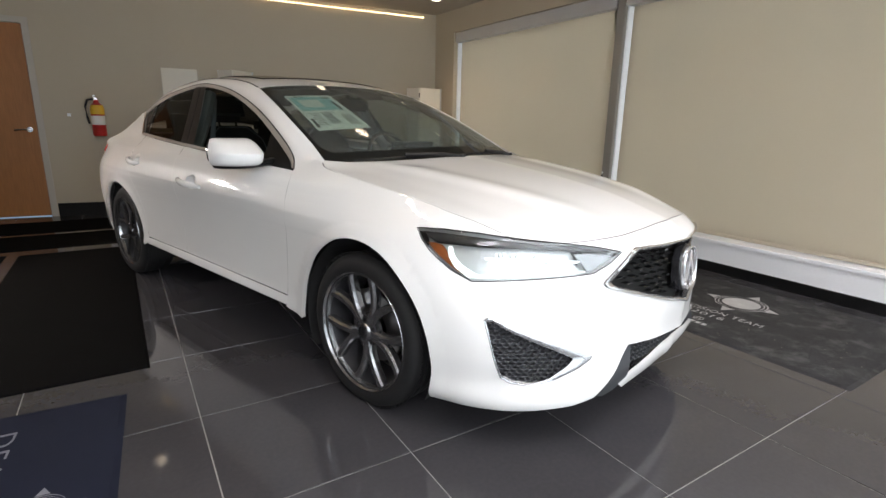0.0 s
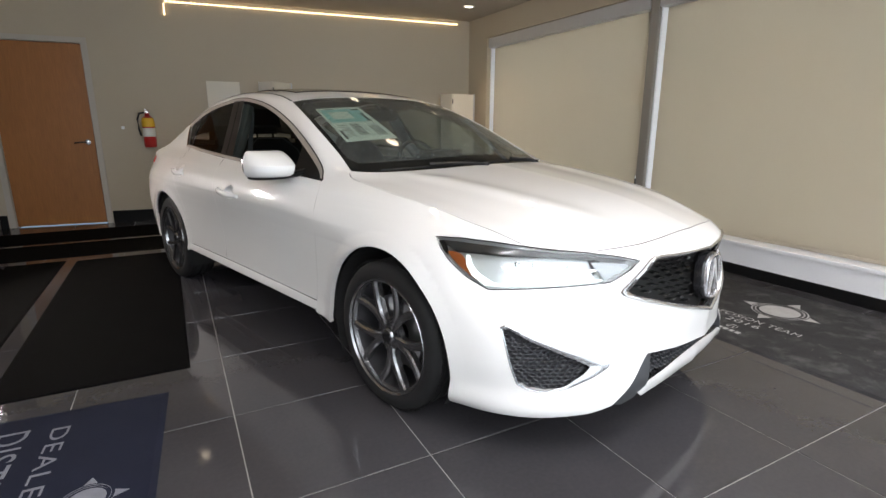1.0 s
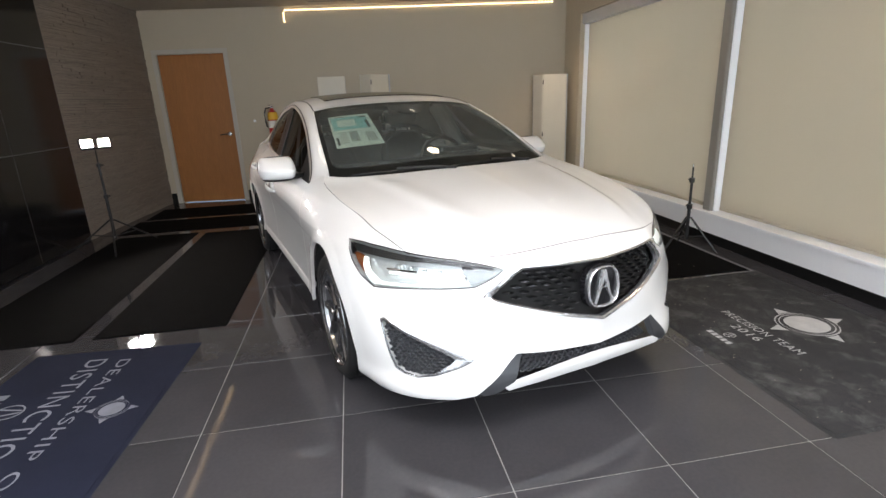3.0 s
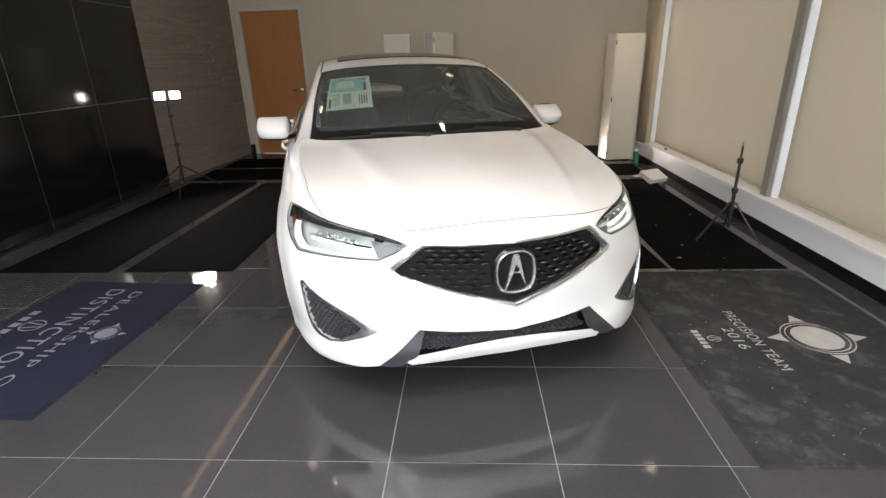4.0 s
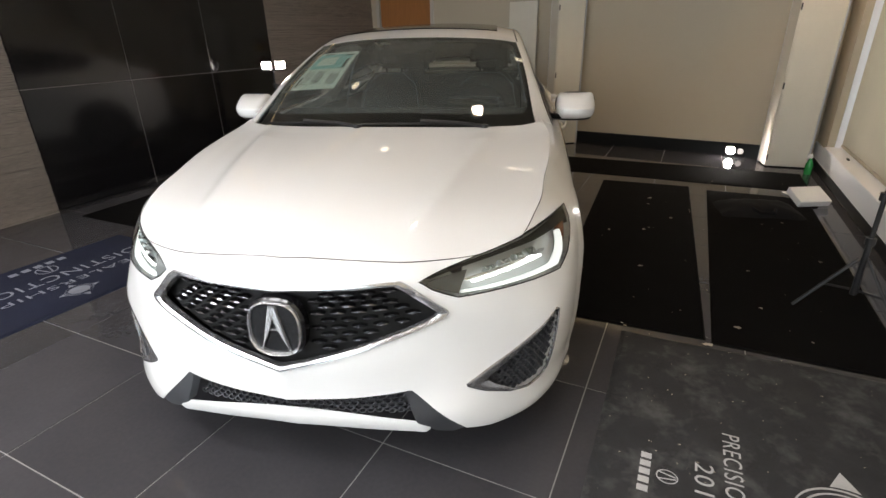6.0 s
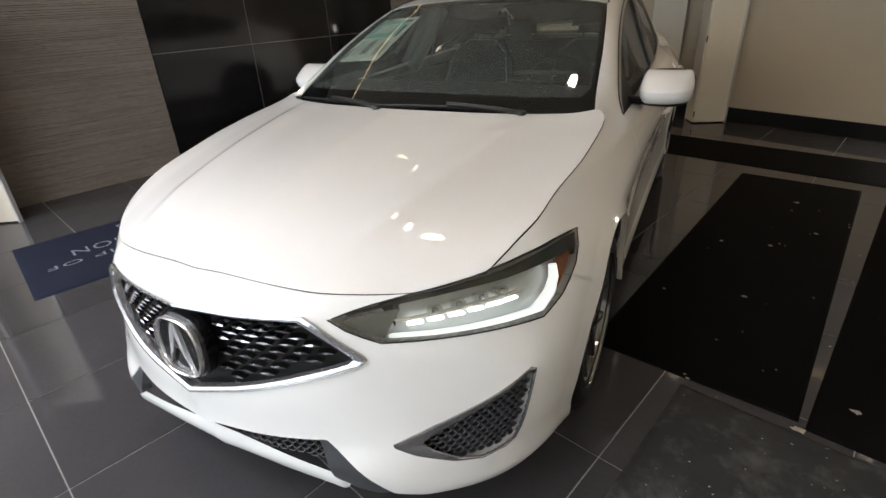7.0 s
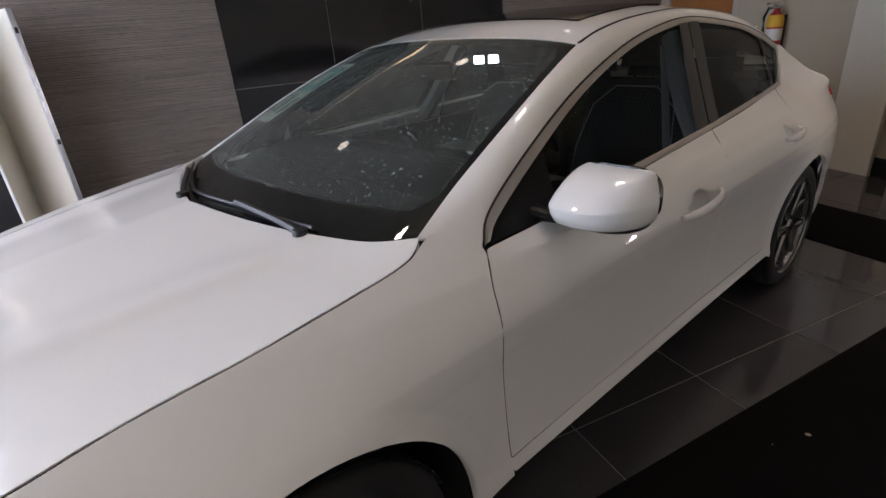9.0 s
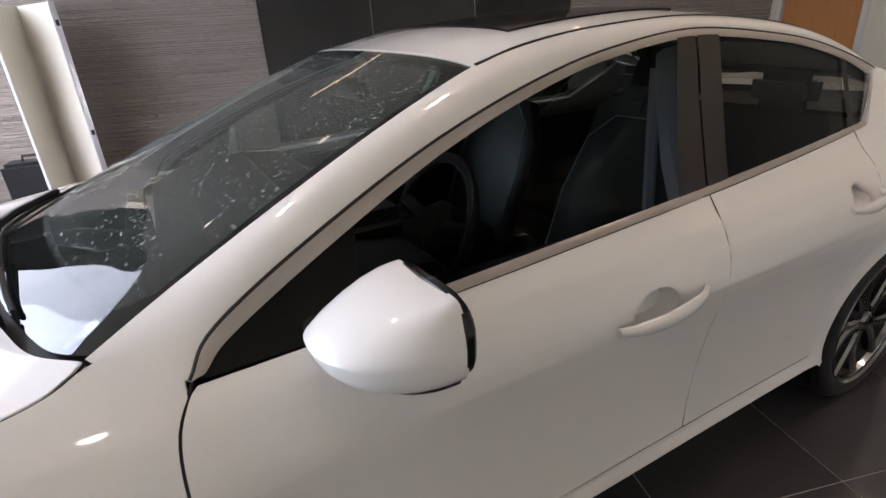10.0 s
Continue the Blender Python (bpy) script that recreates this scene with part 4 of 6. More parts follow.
for s, lamp in zip((1, -1), lamps):
    bm = bmesh.new()
    ps = [skin(*p) for p in dense(HL, 0.03)]
    sweep(bm, [(s * p.x, p.y, p.z) for p in ps], 0.0020, 6, closed=True)
    part("lens_seal", bm, GAP_M, lamp, smooth=True)


def ribbon(name, a_pts, b_pts, mat, parents, off, depth):
    return panel(name, skin, a_pts + b_pts[::-1], mat, parents, off=off, depth=depth, su=0.1, sv=0.012)


# dark upper lid, light guide along the lower and outer edge, amber corner
ribbon("lid", [fx(0.425, 0.727), fx(0.50, 0.7415), fx(0.55, 0.750), fy(-0.573, 0.764), fy(-0.47, 0.774), fy(-0.36, 0.779), fy(-0.28, 0.778)], [fx(0.43, 0.7225), fx(0.505, 0.7335), fx(0.56, 0.7385), fx(0.66, 0.746), fy(-0.50, 0.750), fy(-0.42, 0.752), fy(-0.345, 0.752)], LID_M, lamps, -0.010, 0.030)
ribbon("inner_panel", [fx(0.422, 0.708), fx(0.445, 0.690), fx(0.508, 0.660)], [fx(0.432, 0.716), fx(0.470, 0.7205), fx(0.528, 0.7235)], INNER_M, lamps, -0.020, 0.01)
ribbon("light_guide", [fx(0.515, 0.662), fx(0.60, 0.654), fx(0.70, 0.648), fy(-0.487, 0.642), fy(-0.437, 0.672), fy(-0.408, 0.705), fy(-0.396, 0.738)], [fx(0.521, 0.6655), fx(0.607, 0.6600), fx(0.694, 0.6565), fy(-0.509, 0.6535), fy(-0.451, 0.685), fy(-0.421, 0.712), fy(-0.405, 0.740)], DRL_M, lamps, -0.012, 0.02)
ribbon("amber_marker", [fy(-0.468, 0.652), fy(-0.427, 0.673), fy(-0.384, 0.699), fy(-0.348, 0.722), fy(-0.318, 0.746)], [fy(-0.432, 0.683), fy(-0.402, 0.705), fy(-0.389, 0.726), fy(-0.372, 0.742), fy(-0.340, 0.749)], AMBER_M, lamps, -0.020, 0.02)
ribbon("lamp_tip", [fy(-0.322, 0.735), fy(-0.300, 0.751), fy(-0.268, 0.776)], [fy(-0.315, 0.752), fy(-0.309, 0.760), fy(-0.296, 0.774)], PIANO_M, lamps, -0.008, 0.02)
ribbon("reflector_shelf", [fx(0.53, 0.694), fx(0.60, 0.698), fx(0.67, 0.702), fy(-0.52, 0.705)], [fx(0.52, 0.699), fx(0.60, 0.7035), fx(0.67, 0.7085), fy(-0.515, 0.712)], BRIGHT_M, lamps, -0.018, 0.02)
bm = bmesh.new()
box(bm, -0.0200, 0.0200, -0.0030, 0.0030, -0.012, 0.004, 0.0015)
bmesh.ops.recalc_face_normals(bm, faces=bm.faces)
eye_me = bpy.data.meshes.new("led_lens")
bm.to_mesh(eye_me)
bm.free()
eye_me.materials.append(LEDEYE_M)
eye_me.shade_smooth()
for x in (0.565, 0.605, 0.645, 0.683, 0.718, 0.748):
    u, z = fx(x, 0.683 + 0.05 * (x - 0.52))
    for mirror, lamp in zip((False, True), lamps):
        ob = new("led_lens", eye_me)
        ob.parent = lamp
        ob.matrix_local = on_skin(u, z, -0.026, mirror=mirror)
bm = bmesh.new()
box(bm, -0.019, 0.019, -0.011, 0.011, -0.03, 0.004, 0.005)
spin(bm, [(0.0, 0.010), (0.005, 0.009), (0.009, 0.004)], 12)
bmesh.ops.recalc_face_normals(bm, faces=bm.faces)
cell_me = bpy.data.meshes.new("projector_cell")
bm.to_mesh(cell_me)
bm.free()
cell_me.materials.append(CELL_M)
for x in (0.60, 0.645, 0.688, 0.727):
    u, z = fx(x, 0.704 + 0.10 * (x - 0.56))
    for mirror, lamp in zip((False, True), lamps):
        ob = new("projector_cell", cell_me)
        ob.parent = lamp
        ob.matrix_local = on_skin(u, z, -0.026, mirror=mirror)

# ---- the car: sides ----
gap_f = line([(0.535, 0.925), (0.505, 0.88), (0.495, 0.80), (0.50, 0.66), (0.512, 0.52), (0.525, 0.352)], 4)
gap_b = line([(1.712, 0.975), (1.690, 0.80), (1.665, 0.60), (1.632, 0.352)], 4)
gap_r = line([(2.52, 1.01), (2.46, 0.90), (2.40, 0.78), (2.31, 0.62), (2.25, 0.50), (2.232, 0.352)], 4)
RIDGE = 0.350


def sideline(points, d=0.0):
    return [fy(p[0] + d, p[1]) for p in points]


fender = [fy(-0.281, 0.6350), fy(-0.329, 0.6670), fy(-0.374, 0.6985)] + [(u, z + 0.002) for u, z in HL_OUT[1:]] + [(u, z + 0.004) for u, z in HL_UP[:3]]
fender += [fy(p[0], p[1] - 0.0028) for p in GAPF[2:-3]] + [fy(0.40, 0.966), fy(0.43, 0.975), fy(0.48, 0.968), fy(0.525, 0.950)] + sideline(gap_f[1:], -0.0025) + [fy(0.526, 0.293), fy(0.42, 0.283)]
fender += [p for p in arch(0.0, FR, -6, 130, 26)]
panel("front_fender", skin, fender, PAINT_M, car, depth=0.02, su=0.09, sv=0.011)
belt = line([(0.545, 0.923), (0.97, 0.940), (1.25, 0.955), (1.712, 0.975), (2.09, 0.992), (2.52, 1.012)], 5)


def belt_z(y):
    return 0.923 + (y - 0.545) * 0.0440 if y < 1.2 else 0.952 + (y - 1.2) * 0.045


def door_skin(y, z):
    """Lower skin by y and z, run into the cabin's side above the belt."""
    if z <= 0.90:
        return skin(u_of(z, y=y), z)
    w = min(1, (z - 0.90) / 0.06)
    w = w * w * (3 - 2 * w)
    return skin(u_of(min(z, 0.98), y=y), z if z < 0.98 else 0.98).lerp(cab(y, max(z, 0.92)), w) if z < 0.98 else cab(y, z)


def top_run(y0, y1, n=14, d=0.0):
    return [(y0 + (y1 - y0) * i / n, belt_z(y0 + (y1 - y0) * i / n) + d) for i in range(n + 1)]


HANDLES = ((1.315, 1.595, 0.790), (2.235, 2.425, 0.858))


def cup_loop(y0, y1, z0, r=1.0, n=24):
    ym, zm, half = (y0 + y1) / 2 - 0.015, z0 + 0.004, 0.27 * (y1 - y0)
    return [(ym + half * r * math.cos(2 * math.pi * k / n), zm + 0.044 * r * math.sin(2 * math.pi * k / n)) for k in range(n)]


fd = [(p[0] + 0.0025, p[1]) for p in gap_f[1:]][::-1] + top_run(0.540, 1.708) + [(p[0] - 0.003, p[1]) for p in gap_b[1:]] + [(1.0, RIDGE)]
panel("front_door", door_skin, fd, PAINT_M, car, holes=[cup_loop(*HANDLES[0])], depth=0.02, su=0.03, sv=0.011)
rd = [(p[0] + 0.003, p[1]) for p in gap_b[1:]][::-1] + top_run(1.716, 2.514) + [(p[0] - 0.003, p[1]) for p in gap_r[1:]]
panel("rear_door", door_skin, rd, PAINT_M, car, holes=[cup_loop(*HANDLES[1])], depth=0.02, su=0.03, sv=0.011)


def sill_skin(y, z):
    """Sill moulding that stands proud below the doors."""
    p = skin(u_of(z, y=y), z)
    p.x += 0.003 * math.sin(math.pi * min(1, max(0, (z - 0.29) / 0.055))) ** 0.6
    return p


sill = [(0.53, RIDGE - 0.006), (1.4, RIDGE - 0.008), (2.232, RIDGE - 0.008), (2.29, 0.330), (2.30, 0.306), (1.5, 0.303), (0.53, 0.306)]
panel("sill", sill_skin, sill, PAINT_M, car, depth=0.05, su=0.04, sv=0.012)
quarter = [(p[0] + 0.002, p[1]) for p in gap_r][::-1] + [(2.62, 1.020), (2.80, 1.145), (2.845, 1.185), (2.95, 1.165), (3.12, 1.095), (3.3, 1.015), (3.44, 0.962), (3.46, 0.9), (3.46, 0.62), (3.44, 0.40), (3.30, 0.22), (3.08, 0.22)]
quarter += [(2.67 + RR_ * math.cos(radians(a)), RW + RR_ * math.sin(radians(a))) for a in range(-14, 187, 7)] + [(2.302, 0.288), (2.292, 0.325), (2.237, 0.350)]
panel("rear_quarter", door_skin, quarter, PAINT_M, car, depth=0.02, su=0.03, sv=0.02)
panel("rear_bumper", skin, [fy(3.465, 0.20), fy(3.465, 0.955), (16.5, 0.97), (18.0, 0.98), (18.0, 0.22), (16.5, 0.20)], PAINT_M, car, depth=0.02)
panel("tail_light", skin, [fy(3.40, 0.865), fy(3.40, 0.915), (16.2, 0.935), (17.0, 0.93), (17.0, 0.84), (16.2, 0.83)], REDLENS_M, car, off=0.008, depth=0.02, label="red tail lamp lens")

# black cords laid in the shut gaps, painting in the shade between panels as dark lines
for name, pts in (("door_gap_shade", gap_f), ("door_gap_shade", gap_b), ("door_gap_shade", gap_r), ("sill_gap_shade", [(0.53 + 0.1705 * k, RIDGE - 0.003) for k in range(11)])):
    for s in (1, -1):
        bm = bmesh.new()
        ps = [door_skin(p[0], p[1]) for p in pts]
        sweep(bm, [(s * (p.x - 0.0046), p.y, p.z) for p in ps], 0.0024 if name == "sill_gap_shade" else 0.0034, 6)
        part(name, bm, GAP_M, car, smooth=True)
for s in (1, -1):
    bm = bmesh.new()
    sweep(bm, [(s * (p.x - 0.003), p.y, p.z - 0.006) for p in SIDE_GAP], 0.0030, 6)
    part("hood_gap_shade", bm, GAP_M, car, smooth=True)
bm = bmesh.new()
front_cut = [Vector((p.x, p.y + 0.004, p.z - 0.002)) for p in line([tuple(p) for p in HOOD_F], 4)]
sweep(bm, [Vector((-p.x, p.y, p.z)) for p in front_cut[:0:-1]] + front_cut, 0.0026, 6)
part("hood_gap_shade", bm, GAP_M, car, smooth=True)

# ---- the car: cabin ----
DLO_TOP = [(0.548, 0.932), (0.60, 0.978), (0.79, 1.072), (1.04, 1.178), (1.31, 1.262), (1.55, 1.310), (1.85, 1.335), (2.2, 1.308), (2.45, 1.270), (2.68, 1.213), (2.82, 1.163)]
OUTER = [(0.532, 0.930), (0.585, 0.990), (0.775, 1.087), (1.03, 1.193), (1.305, 1.277), (1.55, 1.325), (1.85, 1.350), (2.2, 1.323), (2.46, 1.285), (2.70, 1.226), (2.86, 1.175)]
outer3 = line([tuple(cab(y, z)) for y, z in OUTER], 6)
dlo3 = line([tuple(cab(y, z)) for y, z in DLO_TOP], 6)
WS_SIDE = [(0.730, 0.408, 0.971), (0.700, 0.55, 1.043), (0.672, 0.76, 1.146), (0.637, 0.97, 1.238), (0.600, 1.170, 1.311)]
DITCH = [(0.600, 1.170, 1.311), (0.585, 1.31, 1.343), (0.570, 1.52, 1.368), (0.557, 1.85, 1.382), (0.548, 2.2, 1.361), (0.537, 2.46, 1.325), (0.520, 2.66, 1.283)]
rail_in = line(WS_SIDE[:4] + DITCH + [(0.50, 2.86, 1.225)], 6)
strip("roof_rail", outer3, rail_in, PAINT_M, car, 90, 8, 0.012, depth=0.015, root=surface_normal(skin, *fy(0.46, 0.945)))
# black seal and satin trim round the side windows
for k, (dy, mat, w, nm) in enumerate(((0.0, GAP_M, 0.006, "door_seal"),)):
    for s in (1, -1):
        bm = bmesh.new()
        sweep(bm, [(s * (p.x + 0.001), p.y, p.z) for p in outer3], 0.0032, 6)
        part(nm, bm, mat, car, smooth=True)
frame_o = line([tuple(cab(y, z) + Vector((0.003, 0, 0))) for y, z in [(a[0] * 0.10 + b[0] * 0.90, a[1] * 0.10 + b[1] * 0.90) for a, b in zip(DLO_TOP, OUTER)]], 6)
frame_i = line([tuple(cab(y, z) + Vector((0.001, 0, 0))) for y, z in [(a[0] * 1.35 - b[0] * 0.35, a[1] * 1.35 - b[1] * 0.35) for a, b in zip(DLO_TOP, OUTER)]], 6)
strip("window_trim", frame_o, frame_i, TRIM_M, car, 90, 3, 0.002, depth=0.008)
belt_o = line([tuple(cab(y, belt_z(y) + 0.003) + Vector((0.003, 0, 0))) for y in (0.80, 0.95, 1.25, 1.7, 2.1, 2.5, 2.61)], 6)
belt_i = line([tuple(cab(y, belt_z(y) + 0.019) + Vector((0.002, 0, 0))) for y in (0.80, 0.95, 1.25, 1.7, 2.1, 2.5, 2.61)], 6)
strip("belt_trim", belt_o, belt_i, TRIM_M, car, 60, 3, 0.002, depth=0.008)
rear_o = line([tuple(cab(y, z) + Vector((0.003, 0, 0))) for y, z in ((2.61, 1.018), (2.72, 1.085), (2.80, 1.14), (2.83, 1.168))], 6)
rear_i = line([tuple(cab(y, z) + Vector((0.002, 0, 0))) for y, z in ((2.59, 1.033), (2.695, 1.09), (2.775, 1.142), (2.80, 1.172))], 6)
strip("quarter_trim", rear_o, rear_i, BRIGHT_M, car, 24, 3, 0.002, depth=0.008)


def dlo_z(y):
    for a, b in zip(dlo3, dlo3[1:]):
        if a.y <= y <= b.y:
            return a.z + (b.z - a.z) * (y - a.y) / (b.y - a.y)
    return dlo3[-1].z


def window(y0b, y0t, y1b, y1t, name, mat, off=-0.010, n=16, lift=0.012):
    low = [(y0b + (y1b - y0b) * i / n, belt_z(y0b + (y1b - y0b) * i / n) + lift) for i in range(n + 1)]
    top = [(y1t + (y0t - y1t) * i / n, dlo_z(y1t + (y0t - y1t) * i / n) + 0.002) for i in range(n + 1)]
    for ob in panel(name, cab, low + top, mat, car, off=off, depth=0.0, su=0.05, sv=0.04):
        ob.visible_shadow = True


window(0.585, 0.62, 1.635, 1.79, "front_door_glass", SIDE_G)
window(1.775, 1.915, 2.50, 2.62, "rear_door_glass", REAR_G)
window(2.525, 2.645, 2.60, 2.81, "quarter_glass", REAR_G, n=8)
window(1.605, 1.765, 1.708, 1.838, "front_pillar_cover", PILLAR_M, off=0.002, n=6)
window(1.716, 1.846, 1.80, 1.94, "rear_pillar_cover", PILLAR_M, off=0.002, n=6)
window(2.495, 2.615, 2.53, 2.65, "division_bar", GAP_M, off=-0.004, n=6)
# black corner piece that carries the mirror
panel("mirror_sail", cab, [(0.545, 0.926), (0.80, 0.937), (0.83, 1.083), (0.60, 0.974)], SAIL_M, car, off=-0.002, depth=0.005, su=0.05, sv=0.03)

# windscreen, roof, rear window, boot
WS_B = line([(0, 0.170, 0.975), (0.2, 0.20, 0.970), (0.4, 0.25, 0.962), (0.56, 0.31, 0.958), (0.66, 0.36, 0.960), (0.716, 0.42, 0.966)])
WS_T = line([(0, 1.090, 1.349), (0.2, 1.100, 1.346), (0.4, 1.130, 1.336), (0.52, 1.152, 1.324), (0.597, 1.170, 1.311)])
WS_C = line([(0, 0.170, 0.975), (0, 0.40, 1.079), (0, 0.63, 1.177), (0, 0.86, 1.267), (0, 1.090, 1.349)])
ws_side = line([(0.716, 0.42, 0.966), (0.697, 0.56, 1.040), (0.669, 0.76, 1.142), (0.635, 0.97, 1.234), (0.597, 1.170, 1.309)])
ws = coons(WS_B, WS_T, WS_C, ws_side)
screen = patch("windscreen", ws, WIND_G, car, 24, 24, 0, 0.992, 0.0, 0.995, depth=0)
screen.visible_shadow = False


def frit(a, t):
    return a > 0.925 or t > 0.95 or t < 0.13 or (max(0.0, a - 0.80) / 0.125) ** 2 + (max(0.0, t - 0.86) / 0.09) ** 2 > 1 or (max(0.0, a - 0.78) / 0.145) ** 2 + (max(0.0, 0.26 - t) / 0.13) ** 2 > 1


patch("windscreen_border", ws, PIANO_M, car, 60, 60, 0, 0.996, 0, 0.998, off=-0.004, depth=0, keep=frit, label="black printed border")
bm = bmesh.new()
cowl = line([(0, 0.135, 0.962), (0.3, 0.19, 0.955), (0.56, 0.275, 0.945), (0.70, 0.385, 0.945)])
for s in (1, -1):
    for a, b in zip(cowl, cowl[1:]):
        vs = [bm.verts.new((s * p.x, p.y + d, p.z + h)) for p, d, h in ((a, -0.05, -0.02), (b, -0.05, -0.02), (b, 0.10, 0.012), (a, 0.10, 0.012))]
        bm.faces.new(vs)
part("cowl", bm, BLACK_PLASTIC_M, car)
ROOF_R = line([(0, 2.70, 1.305), (0.3, 2.69, 1.300), (0.520, 2.66, 1.283)])
ROOF_C = line([(0, 1.090, 1.349), (0, 1.30, 1.389), (0, 1.60, 1.416), (0, 1.85, 1.423), (0, 2.15, 1.410), (0, 2.45, 1.363), (0, 2.70, 1.305)])
roof = coons(WS_T, ROOF_R, ROOF_C, line(DITCH))
patch("roof", roof, PAINT_M, car, 30, 40, 0, 0.985, 0.003, 1.0, depth=0.012)
patch("sunroof", roof, PIANO_M, car, 20, 20, 0, 0.68, 0.185, 0.55, off=0.005, depth=0.02, label="dark glass sunroof panel")
for s in (1, -1):
    bm = bmesh.new()
    sweep(bm, [(s * p.x, p.y, p.z - 0.001) for p in line(DITCH)], 0.0045, 6)
    part("roof_seal", bm, GAP_M, car, smooth=True)
BACK_B = line([(0, 3.22, 1.085), (0.35, 3.19, 1.080), (0.52, 3.13, 1.075)])
back = coons(ROOF_R, BACK_B, line([(0, 2.70, 1.305), (0, 2.97, 1.20), (0, 3.22, 1.085)]), line([(0.520, 2.66, 1.283), (0.53, 2.92, 1.185), (0.52, 3.13, 1.075)]))
rw = patch("rear_window", back, REAR_G, car, 12, 12, 0, 0.99, 0, 1, depth=0)
rw.visible_shadow = False
BOOT_S = [tuple(door_skin(y, z) + Vector((0, 0, 0.002))) for y, z in ((3.12, 1.095), (3.3, 1.015), (3.44, 0.962))]
BOOT_R = line([(0, 3.66, 1.0), (0.4, 3.60, 0.992), BOOT_S[2]])
boot = coons(line([(0, 3.22, 1.083), (0.35, 3.19, 1.082), BOOT_S[0]]), BOOT_R, line([(0, 3.22, 1.083), (0, 3.45, 1.045), (0, 3.66, 1.0)]), line(BOOT_S))
patch("boot_lid", boot, PAINT_M, car, 16, 12, depth=0.03)
strip("rear_pillar", line([(0.50, 2.86, 1.225), (0.50, 3.0, 1.145), (0.52, 3.13, 1.075)]), line([tuple(cab(2.86, 1.175)), tuple(cab(3.0, 1.135)), tuple(cab(3.12, 1.095))]), PAINT_M, car, 12, 6, 0.01)
bm = bmesh.new()
box(bm, -0.02, 0.02, 2.52, 2.66, 1.335, 1.352, 0.008)
part("roof_antenna", bm, PAINT_M, car)

# sticker inside the screen, passenger side
st = new("window_sticker")
st.parent = car
st["label"] = "pale green paper sheet with turquoise header and fine print"


def sheet(name, a0, a1, t0, t1, mat, off):
    bm = bmesh.new()
    n, m = 8, 8
    vs = []
    for i in range(n + 1):
        for j in range(m + 1):
            a, t = a0 + (a1 - a0) * i / n, t0 + (t1 - t0) * j / m
            p = ws(-a, t) - surface_normal(ws, -a, t, 0.01, 0.01) * off
            vs.append(bm.verts.new(p))
    for i in range(n):
        for j in range(m):
            bm.faces.new((vs[i * (m + 1) + j], vs[(i + 1) * (m + 1) + j], vs[(i + 1) * (m + 1) + j + 1], vs[i * (m + 1) + j + 1]))
    return part(name, bm, mat, st)


sheet("paper", 0.35, 0.76, 0.37, 0.82, STICKER_M, 0.0022)
sheet("printed_header", 0.378, 0.727, 0.6, 0.788, TEAL_M, 0.0016)
for k in range(4):
    sheet("print_bar", 0.38 + 0.017 * k, 0.388 + 0.017 * k, 0.42, 0.54, INK_M, 0.0012)
for k in range(6):
    sheet("print_bar", 0.50 + 0.012 * k, 0.506 + 0.012 * k, 0.43 + 0.004 * (k % 2), 0.57, INK_M, 0.0012)
for k in range(7):
    sheet("print_bar", 0.60, 0.70 - 0.02 * (k % 3), 0.425 + 0.022 * k, 0.431 + 0.022 * k, INK_M, 0.0012)
for a0, a1, t0, t1 in ((0.375, 0.43, 0.765, 0.785), (0.70, 0.73, 0.40, 0.50), (0.38, 0.40, 0.60, 0.72), (0.56, 0.66, 0.79, 0.80)):
    sheet("print_bar", a0, a1, t0, t1, INK_M, 0.0012)
sheet("header_disc", 0.473, 0.661, 0.643, 0.75, STICKER_M, 0.0010)

# dust specks on the outside of the screen
random.seed(21)
bm = bmesh.new()
for _ in range(420):
    a, t = random.uniform(-0.93, 0.93), random.uniform(0.13, 0.94)
    p = ws(a, t)
    n = surface_normal(ws, a, t, 0.01, 0.01)
    r = random.choice((0.0005, 0.0006, 0.0008, 0.0012))
    e1 = n.cross(Vector((1, 0.2, 0))).normalized() * r
    e2 = n.cross(e1).normalized() * r
    bm.faces.new([bm.verts.new(p + n * 0.0012 + v) for v in (e1, e2, -e1, -e2)])
dust_part = part("dust", bm, DUST_M, car, "pale dust specks")
tagged(dust_part, kind="stuff")

# a film of dust that the wipers and cloth have left on the glass
FILM_M = bpy.data.materials.new("greenish_dust_film")
FILM_M.use_nodes = True
fn, fl = FILM_M.node_tree.nodes, FILM_M.node_tree.links
fn.remove(fn["Principled BSDF"])
clear, powder, blend = fn.new("ShaderNodeBsdfTransparent"), fn.new("ShaderNodeBsdfDiffuse"), fn.new("ShaderNodeMixShader")
powder.inputs["Color"].default_value = (0.50, 0.58, 0.55, 1)
place, smear, speck, amount = fn.new("ShaderNodeTexCoord"), fn.new("ShaderNodeTexNoise"), fn.new("ShaderNodeTexNoise"), fn.new("ShaderNodeMath")
smear.inputs["Scale"].default_value, smear.inputs["Detail"].default_value = 4.5, 6
speck.inputs["Scale"].default_value, speck.inputs["Detail"].default_value = 90, 4
fl.new(place.outputs["Object"], smear.inputs["Vector"])
fl.new(place.outputs["Object"], speck.inputs["Vector"])
amount.operation = "MULTIPLY"
fl.new(smear.outputs["Fac"], amount.inputs[0])
fl.new(speck.outputs["Fac"], amount.inputs[1])
scaled = fn.new("ShaderNodeMath")
scaled.operation = "MULTIPLY"
fl.new(amount.outputs[0], scaled.inputs[0])
scaled.inputs[1].default_value = 0.17
